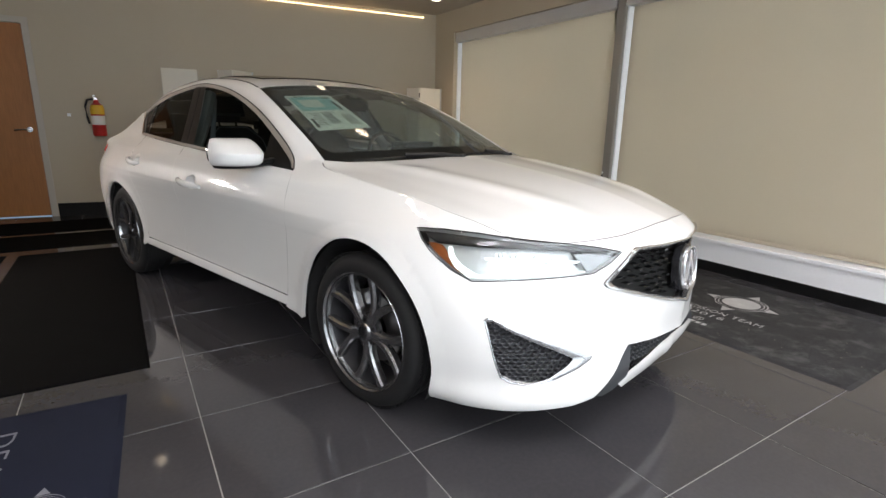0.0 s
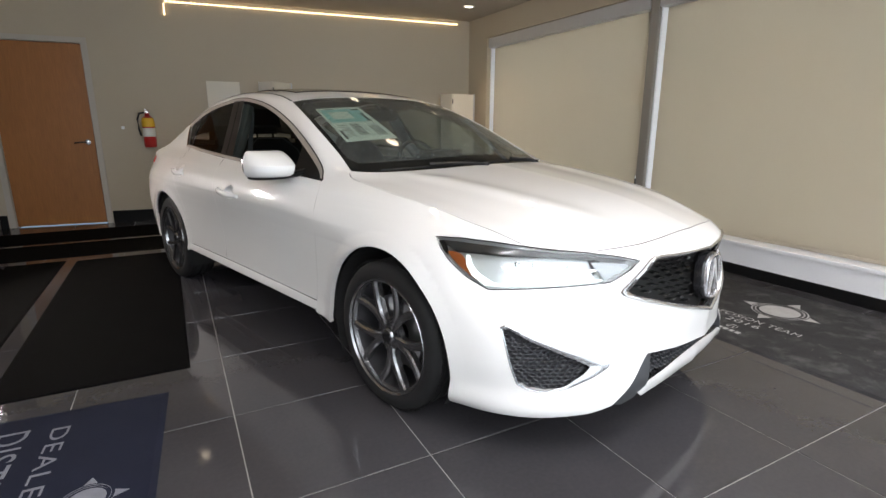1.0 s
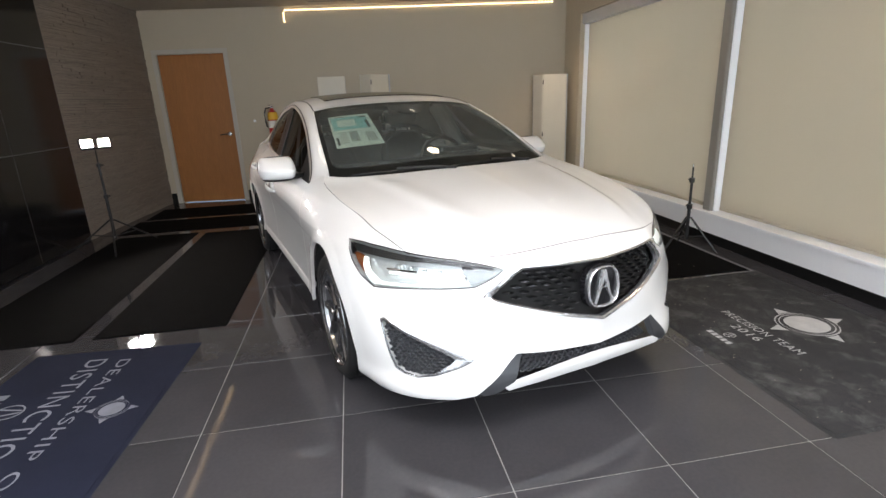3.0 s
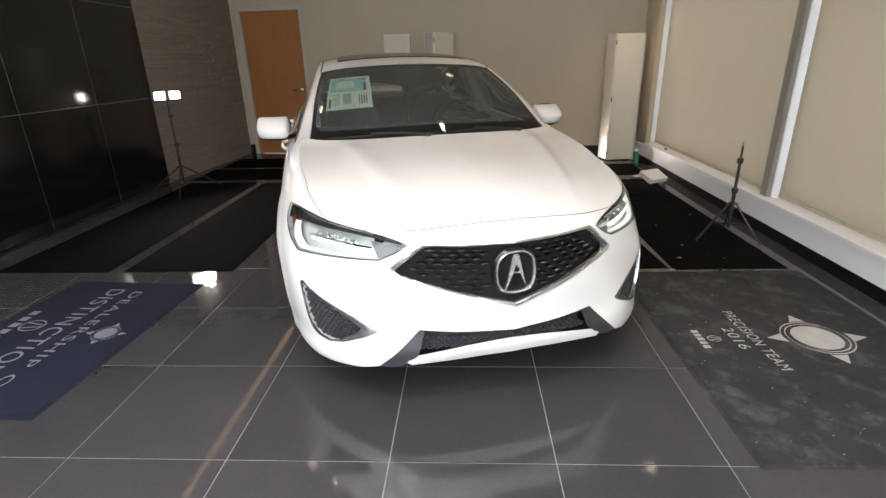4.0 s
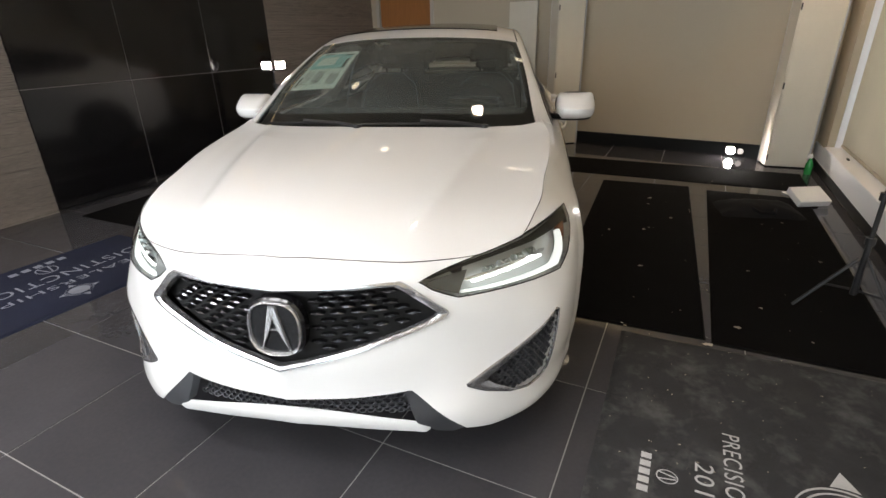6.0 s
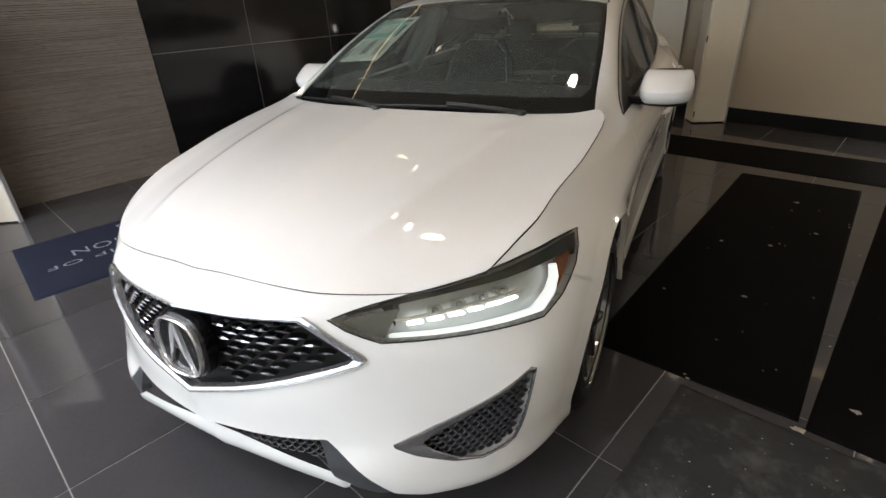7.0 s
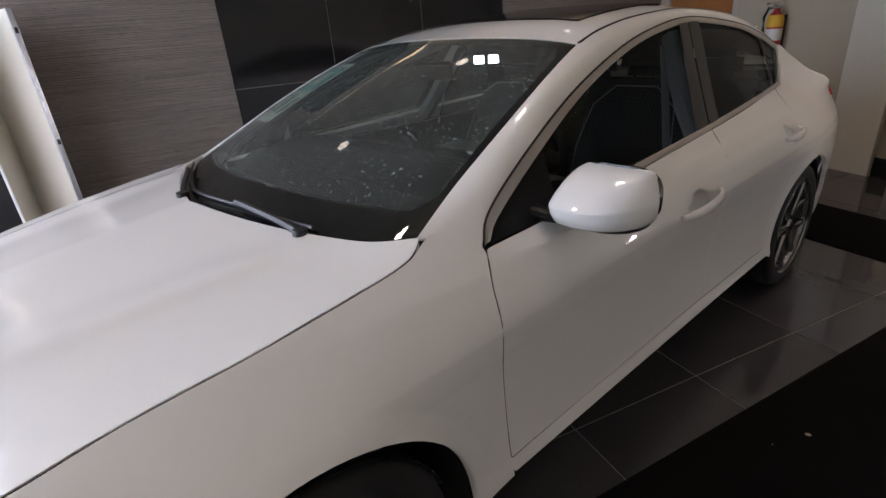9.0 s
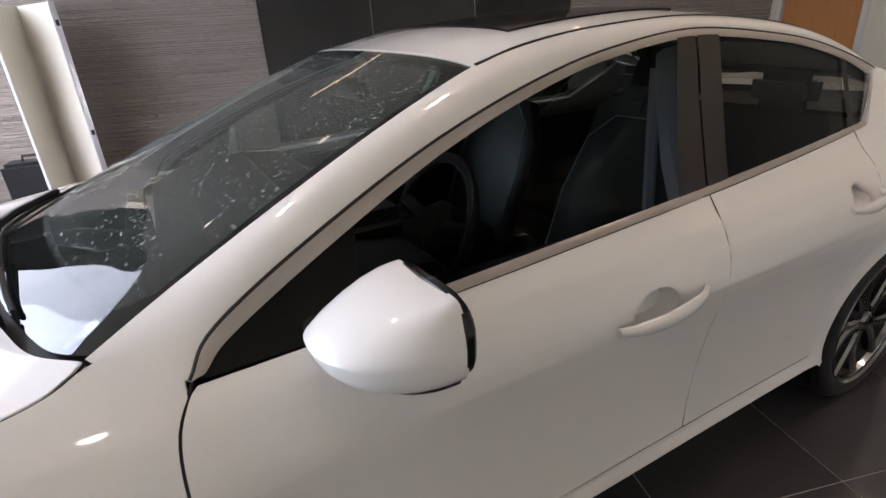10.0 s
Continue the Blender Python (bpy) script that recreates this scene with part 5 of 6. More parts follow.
spot, spot_on, dirty = fn.new("ShaderNodeTexNoise"), fn.new("ShaderNodeMath"), fn.new("ShaderNodeMath")
spot.inputs["Scale"].default_value, spot.inputs["Detail"].default_value = 110, 1
fl.new(place.outputs["Object"], spot.inputs["Vector"])
spot_on.operation, spot_on.inputs[1].default_value = "GREATER_THAN", 0.675
fl.new(spot.outputs["Fac"], spot_on.inputs[0])
dirty.operation, dirty.inputs[1].default_value = "MULTIPLY_ADD", 0.35
fl.new(spot_on.outputs[0], dirty.inputs[0])
fl.new(scaled.outputs[0], dirty.inputs[2])
fl.new(dirty.outputs[0], blend.inputs["Fac"])
fl.new(clear.outputs[0], blend.inputs[1])
fl.new(powder.outputs[0], blend.inputs[2])
fl.new(blend.outputs[0], fn["Material Output"].inputs["Surface"])
film = patch("dust_film", ws, FILM_M, car, 48, 40, 0, 0.93, 0.12, 0.96, off=0.0009, depth=0, keep=lambda a, t: not frit(0.93 * a, 0.12 + 0.84 * t), label="thin greenish dust film")
film.visible_shadow = False

# wipers
for pts, x in (((0.50, 0.085), 1), ((-0.08, 0.085), 1)):
    wip = new("wiper")
    wip.parent = car
    a, t = pts
    path = [ws(a - 0.0 - 0.62 * k / 8, 0.016 + 0.014 * math.sin(math.pi * k / 8)) + Vector((0, -0.008, 0.007)) for k in range(9)]
    bm = bmesh.new()
    sweep(bm, path, 0.005, 6)
    part("blade", bm, BLACK_PLASTIC_M, wip, smooth=True)
    bm = bmesh.new()
    sweep(bm, [ws(a, 0.0) + Vector((0, -0.03, 0.012)), ws(a - 0.10, 0.010) + Vector((0, -0.02, 0.020)), ws(a - 0.30, 0.028) + Vector((0, -0.012, 0.020))], 0.010, 6)
    tube(bm, ws(a, 0.0) + Vector((0, -0.03, -0.01)), ws(a, 0.0) + Vector((0, -0.03, 0.022)), 0.018)
    part("arm", bm, BLACK_PLASTIC_M, wip, smooth=True)

# mirrors: height, depth and half width of each plan curve
MIRROR_LEVELS = ((-0.0595, 0.118, 0.091), (-0.055, 0.135, 0.095), (-0.044, 0.155, 0.101), (-0.025, 0.167, 0.104), (-0.008, 0.172, 0.105), (-0.003, 0.172, 0.105), (0.002, 0.167, 0.1045), (0.018, 0.145, 0.103), (0.036, 0.113, 0.099), (0.050, 0.080, 0.094), (0.058, 0.052, 0.089), (0.0625, 0.028, 0.082), (0.064, 0.010, 0.074))
for s in (1, -1):
    mir = new("door_mirror")
    mir.parent = car
    bm = bmesh.new()
    # housing: plan curves at rising heights, with a crease round the nose
    secs = []
    for z, d, w in MIRROR_LEVELS:
        ring = []
        for k in range(25):
            a = math.pi * k / 24
            x = w * math.copysign(abs(math.cos(a)) ** 0.72, math.cos(a))
            ring.append(bm.verts.new((s * (0.934 - 0.022 * math.sin(a) ** 2 + x), 0.858 + 0.10 * max(0.0, x) - d * math.sin(a) ** 0.72, 0.990 + z)))
        secs.append(ring)
    for a, b in zip(secs, secs[1:]):
        for j in range(24):
            bm.faces.new((a[j], a[j + 1], b[j + 1], b[j]))
    bm.faces.new(secs[0])
    bm.faces.new(secs[-1])
    part("housing", bm, PAINT_M, mir, smooth=True)
    bm = bmesh.new()
    secs = []
    for z, d, w in ((-0.0598, 0.116, 0.0905), (-0.065, 0.112, 0.089), (-0.072, 0.096, 0.082), (-0.0745, 0.07, 0.07)):
        secs.append([bm.verts.new((s * (0.934 - 0.022 * math.sin(a) ** 2 + w * math.copysign(abs(math.cos(a)) ** 0.72, math.cos(a))), 0.862 - d * math.sin(a) ** 0.72, 0.990 + z)) for a in (math.pi * k / 24 for k in range(25))])
    for a, b in zip(secs, secs[1:]):
        for j in range(24):
            bm.faces.new((a[j], a[j + 1], b[j + 1], b[j]))
    bm.faces.new(secs[0])
    bm.faces.new(secs[-1])
    part("lower_shell", bm, SAIL_M, mir, "black plastic underside", smooth=True)
    bm = bmesh.new()
    secs = [[bm.verts.new((s * (0.934 + x), y + 0.10 * max(0, x), 0.990 + z)) for x, z in oval(w, h - 0.0055, 32, 3.2)] for w, h, y in ((0.100, 0.067, 0.853), (0.1065, 0.0740, 0.855), (0.1065, 0.0740, 0.866), (0.103, 0.070, 0.871), (0.092, 0.060, 0.868))]
    for a, b in zip(secs, secs[1:]):
        for j in range(32):
            bm.faces.new((a[j], a[(j + 1) % 32], b[(j + 1) % 32], b[j]))
    part("rim", bm, PIANO_M, mir, smooth=True)
    bm = bmesh.new()
    bm.faces.new([bm.verts.new((s * (0.934 + x), 0.8675 + 0.10 * max(0, x), 0.990 + z)) for x, z in oval(0.0925, 0.055, 32, 3.2)])
    part("mirror_glass", bm, material("mirror_silver_%d" % (s + 1), (0.8, 0.8, 0.8), 0.02, 1.0), mir)
    bm = bmesh.new()
    sweep(bm, [(s * 0.775, 0.725, 0.955), (s * 0.82, 0.735, 0.946), (s * 0.87, 0.775, 0.936), (s * 0.93, 0.80, 0.930)], 0.028, 10, flat=0.6)
    part("arm", bm, SAIL_M, mir, smooth=True)

# door handles in their cups
for y0, y1, z0 in HANDLES:
    for s in (1, -1):
        hd = new("door_handle")
        hd.parent = car
        bm = bmesh.new()
        L = y1 - y0
        pts = []
        for k in range(9):
            f = k / 8
            y = y0 + L * f
            z = z0 - 0.012 + 0.022 * f
            p = door_skin(y, z)
            pts.append((s * (p.x + 0.004 + 0.034 * math.sin(math.pi * min(1, max(0, f))) ** 0.6), y, z))
        rings = []
        for k, p in enumerate(pts):
            f = k / 8
            h = 0.005 + 0.0150 * math.sin(math.pi * (0.06 + 0.88 * f)) ** 0.8
            rings.append([bm.verts.new((p[0] + s * 0.010 * math.cos(a), p[1], p[2] + h * math.sin(a))) for a in (2 * math.pi * q / 10 for q in range(10))])
        for a, b in zip(rings, rings[1:]):
            for q in range(10):
                bm.faces.new((a[q], a[(q + 1) % 10], b[(q + 1) % 10], b[q]))
        bm.faces.new(rings[0])
        bm.faces.new(rings[-1])
        part("grip", bm, PAINT_M, hd, smooth=True)
        bm = bmesh.new()
        rings = []
        for r, d in ((1.03, -0.002), (0.92, -0.020), (0.7, -0.042), (0.25, -0.050)):
            ring = []
            for y, z in cup_loop(y0, y1, z0, r):
                p = door_skin(y, z)
                ring.append(bm.verts.new((s * (p.x + d), y, z)))
            rings.append(ring)
        for a, b in zip(rings, rings[1:]):
            for k in range(24):
                bm.faces.new((a[k], a[(k + 1) % 24], b[(k + 1) % 24], b[k]))
        bm.faces.new(rings[-1])
        part("cup", bm, PAINT_M, hd, smooth=True)

# ---- the car: wheels ----
def wheel_meshes():
    out = {}
    bm = bmesh.new()
    spin(bm, [(0.236, 0.0), (0.246, 0.008), (0.262, 0.0135), (0.288, 0.0125), (0.303, 0.004), (0.3125, -0.007), (0.3180, -0.022), (0.3195, -0.045), (0.3115, -0.047), (0.3115, -0.055), (0.3200, -0.057), (0.3205, -0.092), (0.3120, -0.094), (0.3120, -0.104), (0.3205, -0.106), (0.3200, -0.140), (0.3120, -0.142), (0.3120, -0.150), (0.3195, -0.152), (0.3155, -0.188), (0.300, -0.205), (0.262, -0.212), (0.232, -0.200)], 72)
    out["tyre"] = (bm, TYRE_M)
    bm = bmesh.new()
    spin(bm, [(0.240, 0.004), (0.2465, 0.013), (0.2485, 0.009), (0.242, 0.002), (0.234, -0.001), (0.229, -0.018)], 64)
    out["rim"] = (bm, RIM_M)
    bm = bmesh.new()
    spin(bm, [(0.229, -0.018), (0.219, -0.060), (0.205, -0.150), (0.232, -0.190)], 64)
    out["barrel"] = (bm, BARREL_M)
    bm = bmesh.new()
    for k in range(5):
        for sgn in (-1, 1):
            base = 2 * math.pi * k / 5 + math.pi / 10
            secs = []
            for i in range(8):
                f = i / 7
                r = 0.045 + 0.187 * f
                fork = max(0.0, (f - 0.28) / 0.72)
                ang = base + sgn * radians(8.0 - 1.5 * min(f / 0.28, 1.0) + 13.5 * fork)
                w = 0.0165 - 0.002 * f + 0.0040 * f * f
                d0 = -0.012 - 0.005 * math.sin(math.pi * f) + 0.009 * f
                c, s = math.cos(ang), math.sin(ang)
                ring = []
                for wx, dz in ((-1, -0.034), (-1.0, -0.009), (-0.5, 0.0), (0.62, -0.001), (1.0, -0.009), (1, -0.034)):
                    ring.append(bm.verts.new((r * c - wx * w * s, r * s + wx * w * c, d0 + dz)))
                secs.append(ring)
            for a, b in zip(secs, secs[1:]):
                for j in range(6):
                    bm.faces.new((a[j], a[(j + 1) % 6], b[(j + 1) % 6], b[j]))
            bm.faces.new(secs[0])
            bm.faces.new(secs[-1])
    out["spokes"] = (bm, RIM_M)
    bm = bmesh.new()
    spin(bm, [(0.0, -0.004), (0.028, -0.004), (0.033, -0.008), (0.036, -0.016), (0.064, -0.022), (0.068, -0.05)], 40)
    out["hub"] = (bm, RIM_M)
    bm = bmesh.new()
    spin(bm, [(0.0, 0.0), (0.022, 0.0), (0.026, -0.004)], 32, pose(0, 0, 0.001))
    out["centre_cap"] = (bm, PIANO_M)
    bm = bmesh.new()
    spin(bm, [(0.06, -0.075), (0.145, -0.075), (0.145, -0.098), (0.06, -0.098)], 48)
    out["brake_disc"] = (bm, DISC_M)
    bm = bmesh.new()
    box(bm, 0.085, 0.165, -0.075, 0.075, -0.125, -0.055, 0.015)
    out["caliper"] = (bm, DISC_M)
    for k in range(5):
        bm = bmesh.new()
        a = 2 * math.pi * k / 5 + math.pi / 10 + math.pi / 5
        tube(bm, (0.050 * math.cos(a), 0.050 * math.sin(a), -0.04), (0.050 * math.cos(a), 0.050 * math.sin(a), -0.012), 0.009, 0.008, 6)
        out["lug_nut" + "." * (k > 0) + "%03d" % k * (k > 0)] = (bm, PIANO_M)
    return out


made = {}
for nm, (bm, mat) in wheel_meshes().items():
    bmesh.ops.recalc_face_normals(bm, faces=bm.faces)
    me = bpy.data.meshes.new(nm)
    bm.to_mesh(me)
    bm.free()
    me.materials.append(mat)
    me.shade_smooth()
    me.set_sharp_from_angle(angle=radians(32))
    made[nm] = me
# blocks at the shoulder of the tread
bm = bmesh.new()
for k in range(72):
    a = 2 * math.pi * k / 72
    m = pose(0, 0, 0, 0, 0, math.degrees(a)) @ pose(0.3165, 0, -0.022, 0, 30, 0)
    vs = [m @ Vector(p) for p in ((0, -0.011, -0.014), (0.003, -0.010, -0.014), (0.003, 0.010, -0.014), (0, 0.011, -0.014), (0, -0.011, 0.014), (0.003, -0.010, 0.014), (0.003, 0.010, 0.014), (0, 0.011, 0.014))]
    q = [bm.verts.new(v) for v in vs]
    for f in ((1, 2, 6, 5), (0, 1, 5, 4), (2, 3, 7, 6), (0, 3, 2, 1), (4, 5, 6, 7)):
        bm.faces.new([q[i] for i in f])
bmesh.ops.recalc_face_normals(bm, faces=bm.faces)
me = bpy.data.meshes.new("tread_edge")
bm.to_mesh(me)
bm.free()
me.materials.append(TYRE_M)
made["tread_edge"] = me
for y in (0.0, 2.67):
    for s in (1, -1):
        wh = new("wheel")
        wh.parent = car
        wh.matrix_local = pose(s * 0.868, y, RW, 0, 90 * s, 0) @ pose(0, 0, 0, 0, 0, 23 if y == 0 else 40)
        for nm, me in made.items():
            ob = new(nm.split(".")[0], me)
            ob.parent = wh
        bm = bmesh.new()
        r = FR - 0.004 if y == 0 else RR_ - 0.004
        spin(bm, [(r, 0.0), (r - 0.01, 0.34), (0.0, 0.345)], 48)
        bmesh.ops.bisect_plane(bm, geom=bm.verts[:] + bm.edges[:] + bm.faces[:], plane_co=(-0.17 * s, 0, 0), plane_no=(-s, 0, 0), clear_outer=True)
        well = part("wheel_well", bm, LINER_M, car)
        well.matrix_local = pose(s * 0.862, y, RW, 0, -90 * s, 0)
# underbody that closes the car from below, and bulkheads
slab("underbody", (-0.74, 0.74, -0.55, 3.4, 0.20, 0.26), LINER_M, car)
bm = bmesh.new()
box(bm, -0.50, 0.50, -0.72, 0.42, 0.26, 0.74)
box(bm, -0.66, 0.66, 0.42, 0.47, 0.26, 0.90)
part("engine_bay", bm, LINER_M, car)
for s in (1, -1):
    bm = bmesh.new()
    box(bm, min(s * 0.70, s * 0.745), max(s * 0.70, s * 0.745), 0.5, 3.3, 0.26, 0.92)
    part("door_lining", bm, DASH_M, car)

# ---- the car: interior ----
bm = bmesh.new()
prof = [(0.50, 0.90), (0.62, 0.955), (0.85, 0.975), (1.0, 0.955), (1.06, 0.90), (1.04, 0.78), (0.98, 0.60), (0.80, 0.50), (0.5, 0.50)]
for x0, x1 in ((-0.70, 0.70),):
    a = [bm.verts.new((x0, y, z)) for y, z in prof]
    b = [bm.verts.new((x1, y, z)) for y, z in prof]
    n = len(prof)
    for i in range(n):
        bm.faces.new((a[i], a[(i + 1) % n], b[(i + 1) % n], b[i]))
    bm.faces.new(a)
    bm.faces.new(b[::-1])
box(bm, 0.20, 0.54, 0.86, 1.04, 0.955, 1.02, 0.03)
part("dashboard", bm, DASH_M, car)
wheel_m = pose(0.37, 1.16, 0.90, 66, 0, 0)
bm = bmesh.new()
sweep(bm, [wheel_m @ Vector((0.185 * math.cos(2 * math.pi * k / 32), 0.185 * math.sin(2 * math.pi * k / 32), 0)) for k in range(32)], 0.015, 8, closed=True)
for a in (10, 170, 270):
    tube(bm, wheel_m @ Vector((0, 0, -0.02)), wheel_m @ Vector((0.18 * math.cos(radians(a)), 0.18 * math.sin(radians(a)), 0)), 0.018)
spin(bm, [(0.0, 0.02), (0.05, 0.015), (0.07, -0.02), (0.03, -0.20)], 20, wheel_m)
part("steering_wheel", bm, DASH_M, car, smooth=True)


def seat_shape(x, y, back_tilt=22):
    seat = new("seat")
    seat.parent = car
    bm = bmesh.new()
    box(bm, x - 0.25, x + 0.25, y - 0.42, y + 0.10, 0.40, 0.58, 0.05)
    part("cushion", bm, SEAT_M, seat, smooth=True)
    m = pose(x, y + 0.06, 0.52, back_tilt * -1, 0, 0)
    bm = bmesh.new()
    secs = []
    for k in range(12):
        f = k / 11
        w = 0.235 + 0.02 * math.sin(math.pi * f) - 0.085 * max(0, f - 0.72) / 0.28
        th = 0.075 - 0.02 * f
        ring = [bm.verts.new(m @ Vector((w * math.copysign(abs(math.cos(a)) ** 0.6, math.cos(a)), th * math.sin(a) - 0.025 * (abs(math.cos(a)) ** 4), 0.60 * f))) for a in (2 * math.pi * j / 20 for j in range(20))]
        secs.append(ring)
    for a, b in zip(secs, secs[1:]):
        for j in range(20):
            bm.faces.new((a[j], a[(j + 1) % 20], b[(j + 1) % 20], b[j]))
    bm.faces.new(secs[0])
    bm.faces.new(secs[-1])
    part("backrest", bm, SEAT_M, seat, smooth=True)
    bm = bmesh.new()
    box(bm, -0.14, 0.14, -0.05, 0.05, 0.645, 0.83, 0.045)
    for xx in (-0.06, 0.06):
        tube(bm, (xx, 0, 0.56), (xx, 0, 0.68), 0.007)
    bmesh.ops.transform(bm, matrix=m, verts=bm.verts)
    part("headrest", bm, SEAT_M, seat, smooth=True)
    bm = bmesh.new()
    sweep(bm, [m @ Vector((0.19 * sx, -0.066, z)) for sx, z in ((-1.16, 0.08), (-1.2, 0.30), (-1.0, 0.5), (-0.5, 0.585), (0.5, 0.585), (1.0, 0.5), (1.2, 0.30), (1.16, 0.08))], 0.003, 5)
    part("stitching", bm, STRAP_M, seat)


for x in (-0.37, 0.37):
    seat_shape(x, 1.72)
bench = new("rear_seat")
bench.parent = car
bm = bmesh.new()
box(bm, -0.64, 0.64, 2.05, 2.55, 0.42, 0.58, 0.05)
part("cushion", bm, SEAT_M, bench)
bm = bmesh.new()
box(bm, -0.62, 0.62, -0.07, 0.07, 0.0, 0.55, 0.05)
bmesh.ops.transform(bm, matrix=pose(0, 2.58, 0.50, -24), verts=bm.verts)
part("backrest", bm, SEAT_M, bench)
for x in (-0.36, 0.36):
    bm = bmesh.new()
    box(bm, x - 0.13, x + 0.13, 2.72, 2.81, 1.02, 1.17, 0.04)
    part("headrest", bm, SEAT_M, bench, smooth=True)
slab("parcel_shelf", (-0.58, 0.58, 2.82, 3.2, 1.0, 1.02), DASH_M, car)
patch("headlining", roof, LINING_M, car, 16, 16, 0, 0.97, 0.02, 0.98, off=-0.03, depth=0)
for s in (1, -1):
    bm = bmesh.new()
    pts = [cab(y, z) + Vector((-0.05, 0, 0)) for y, z in ((1.66, 0.93), (1.70, 1.05), (1.74, 1.18), (1.79, 1.29))]
    sweep(bm, [(s * p.x, p.y, p.z) for p in pts], 0.04, 8)
    part("pillar_lining", bm, PALE_LINING_M, car, smooth=True)
    bm = bmesh.new()
    sweep(bm, [(s * 0.575, 1.745, 1.26), (s * 0.615, 1.705, 1.10), (s * 0.66, 1.665, 0.90)], 0.016, 6, flat=0.25)
    part("seat_belt", bm, STRAP_M, car)
bm = bmesh.new()
box(bm, -0.12, 0.12, 0.0, 0.03, -0.035, 0.035, 0.014)
bmesh.ops.transform(bm, matrix=pose(0, 1.09, 1.235, 12), verts=bm.verts)
tube(bm, (0, 1.11, 1.24), (0, 1.16, 1.30), 0.012)
part("rear_view_mirror", bm, BLACK_PLASTIC_M, car)
# black sensor pod behind the screen
bm = bmesh.new()
rows_ = []
for k in range(6):
    t_ = 0.80 + 0.17 * k / 5
    w_ = 0.10 + 0.10 * k / 5
    rows_.append([bm.verts.new(ws(w_ * q / 4, t_) - surface_normal(ws, w_ * q / 4, t_, 0.01, 0.01) * (0.006 + 0.012 * (1 - (q / 4) ** 2))) for q in range(-4, 5)])
for a, b in zip(rows_, rows_[1:]):
    for q in range(8):
        bm.faces.new((a[q], a[q + 1], b[q + 1], b[q]))
part("sensor_pod", bm, DASH_M, car, smooth=True)

# ---- floor mats ----
MAT_AT, MAT_TURN = {}, {}


def mat_rug(name, label, x0, x1, y0, y1, turn, mat, edge=0.035, thick=0.006, group=""):
    """A flat mat with a rubber edge, turned a little about its middle."""
    cx, cy = (x0 + x1) / 2, (y0 + y1) / 2
    m = pose(cx, cy, 0.0005, 0, 0, turn)
    rug = thing(name, label, "floor mat", m, group)
    MAT_AT[rug.name] = m.inverted()
    MAT_TURN[rug.name] = turn
    w, h = (x1 - x0) / 2, (y1 - y0) / 2
    slab("carpet", (-w + edge, w - edge, -h + edge, h - edge, 0, thick), mat, rug, bevel=0.002)
    bm = bmesh.new()
    ring = [(-w, -h), (w, -h), (w, h), (-w, h)]
    inner = [(-w + edge, -h + edge), (w - edge, -h + edge), (w - edge, h - edge), (-w + edge, h - edge)]
    for i in range(4):
        j = (i + 1) % 4
        q = [bm.verts.new((*ring[i], 0)), bm.verts.new((*ring[j], 0)), bm.verts.new((*inner[j], thick - 0.0015)), bm.verts.new((*inner[i], thick - 0.0015))]
        bm.faces.new(q)
    part("edge", bm, EDGE_M if edge > 0.02 else mat, rug)
    return rug


RIB_M = material("black_ribbed_rubber", (0.0050, 0.0048, 0.0048), 0.9, 0, 0.3, 300, 0.0008, 0.3, 5, spec=0.03)
mat_rug("runner_mat", "long black ribbed entrance mat lying on the tiles", -3.32, -2.47, 0.52, 3.30, 0.0, RIB_M, 0.012, group="black runner mats")
mat_rug("runner_mat", "long black ribbed entrance mat lying beside the car", -2.38, -1.58, 0.53, 3.26, 0.4, RIB_M, 0.012, group="black runner mats")
mat_rug("runner_mat", "long black ribbed mat with scattered dry leaf bits", 0.625, 1.39, 0.53, 3.26, 3.0, RIB_M, 0.012, group="black runner mats")
mat_rug("runner_mat", "long black ribbed mat under the light stand", 1.475, 2.24, 0.53, 3.22, 0.4, RIB_M, 0.012, group="black runner mats")
mat_rug("runner_mat", "wide black mat lying in front of the door wall", -3.40, -0.65, 3.45, 4.12, 0, RIB_M, 0.012, group="black runner mats")
mat_rug("runner_mat", "wide black mat lying along the far wall", -0.55, 2.30, 3.45, 4.12, 0, RIB_M, 0.012, group="black runner mats")
mat_rug("door_mat", "black coir mat lying in front of the wooden door", -3.36, -1.70, 4.22, 4.90, 0, RIB_M, 0.012)

navy = mat_rug("logo_mat", "navy carpet mat with grey dealership lettering and emblem", -2.62, -1.70, -1.02, 0.345, -3.0, NAVY_M, 0.02)
grey = mat_rug("logo_mat", "worn charcoal carpet mat with team lettering and emblem", 1.10, 2.30, -1.25, 0.50, 0.8, GREY_MAT_M, 0.02)


PRINT_OF = {navy.name: NAVY_PRINT_M, grey.name: PRINT_M}


def on_mat(ob, parent, x, y, z):
    """Lays a print on a mat; its writing runs towards the shop front."""
    ob.parent = parent
    ob.matrix_local = MAT_AT[parent.name] @ pose(x, y, z, 0, 0, -90 + MAT_TURN[parent.name])
    return ob


def glyphs(text):
    """Mesh of a text in the built-in font, 0.1 high."""
    cu = bpy.data.curves.new("lettering", "FONT")
    cu.body, cu.size, cu.space_character = text, 0.1, 1.12
    tmp = bpy.data.objects.new("tmp", cu)
    scene.collection.objects.link(tmp)
    me = bpy.data.meshes.new_from_object(tmp.evaluated_get(bpy.context.evaluated_depsgraph_get()))
    bpy.data.objects.remove(tmp)
    bpy.data.curves.remove(cu)
    return me


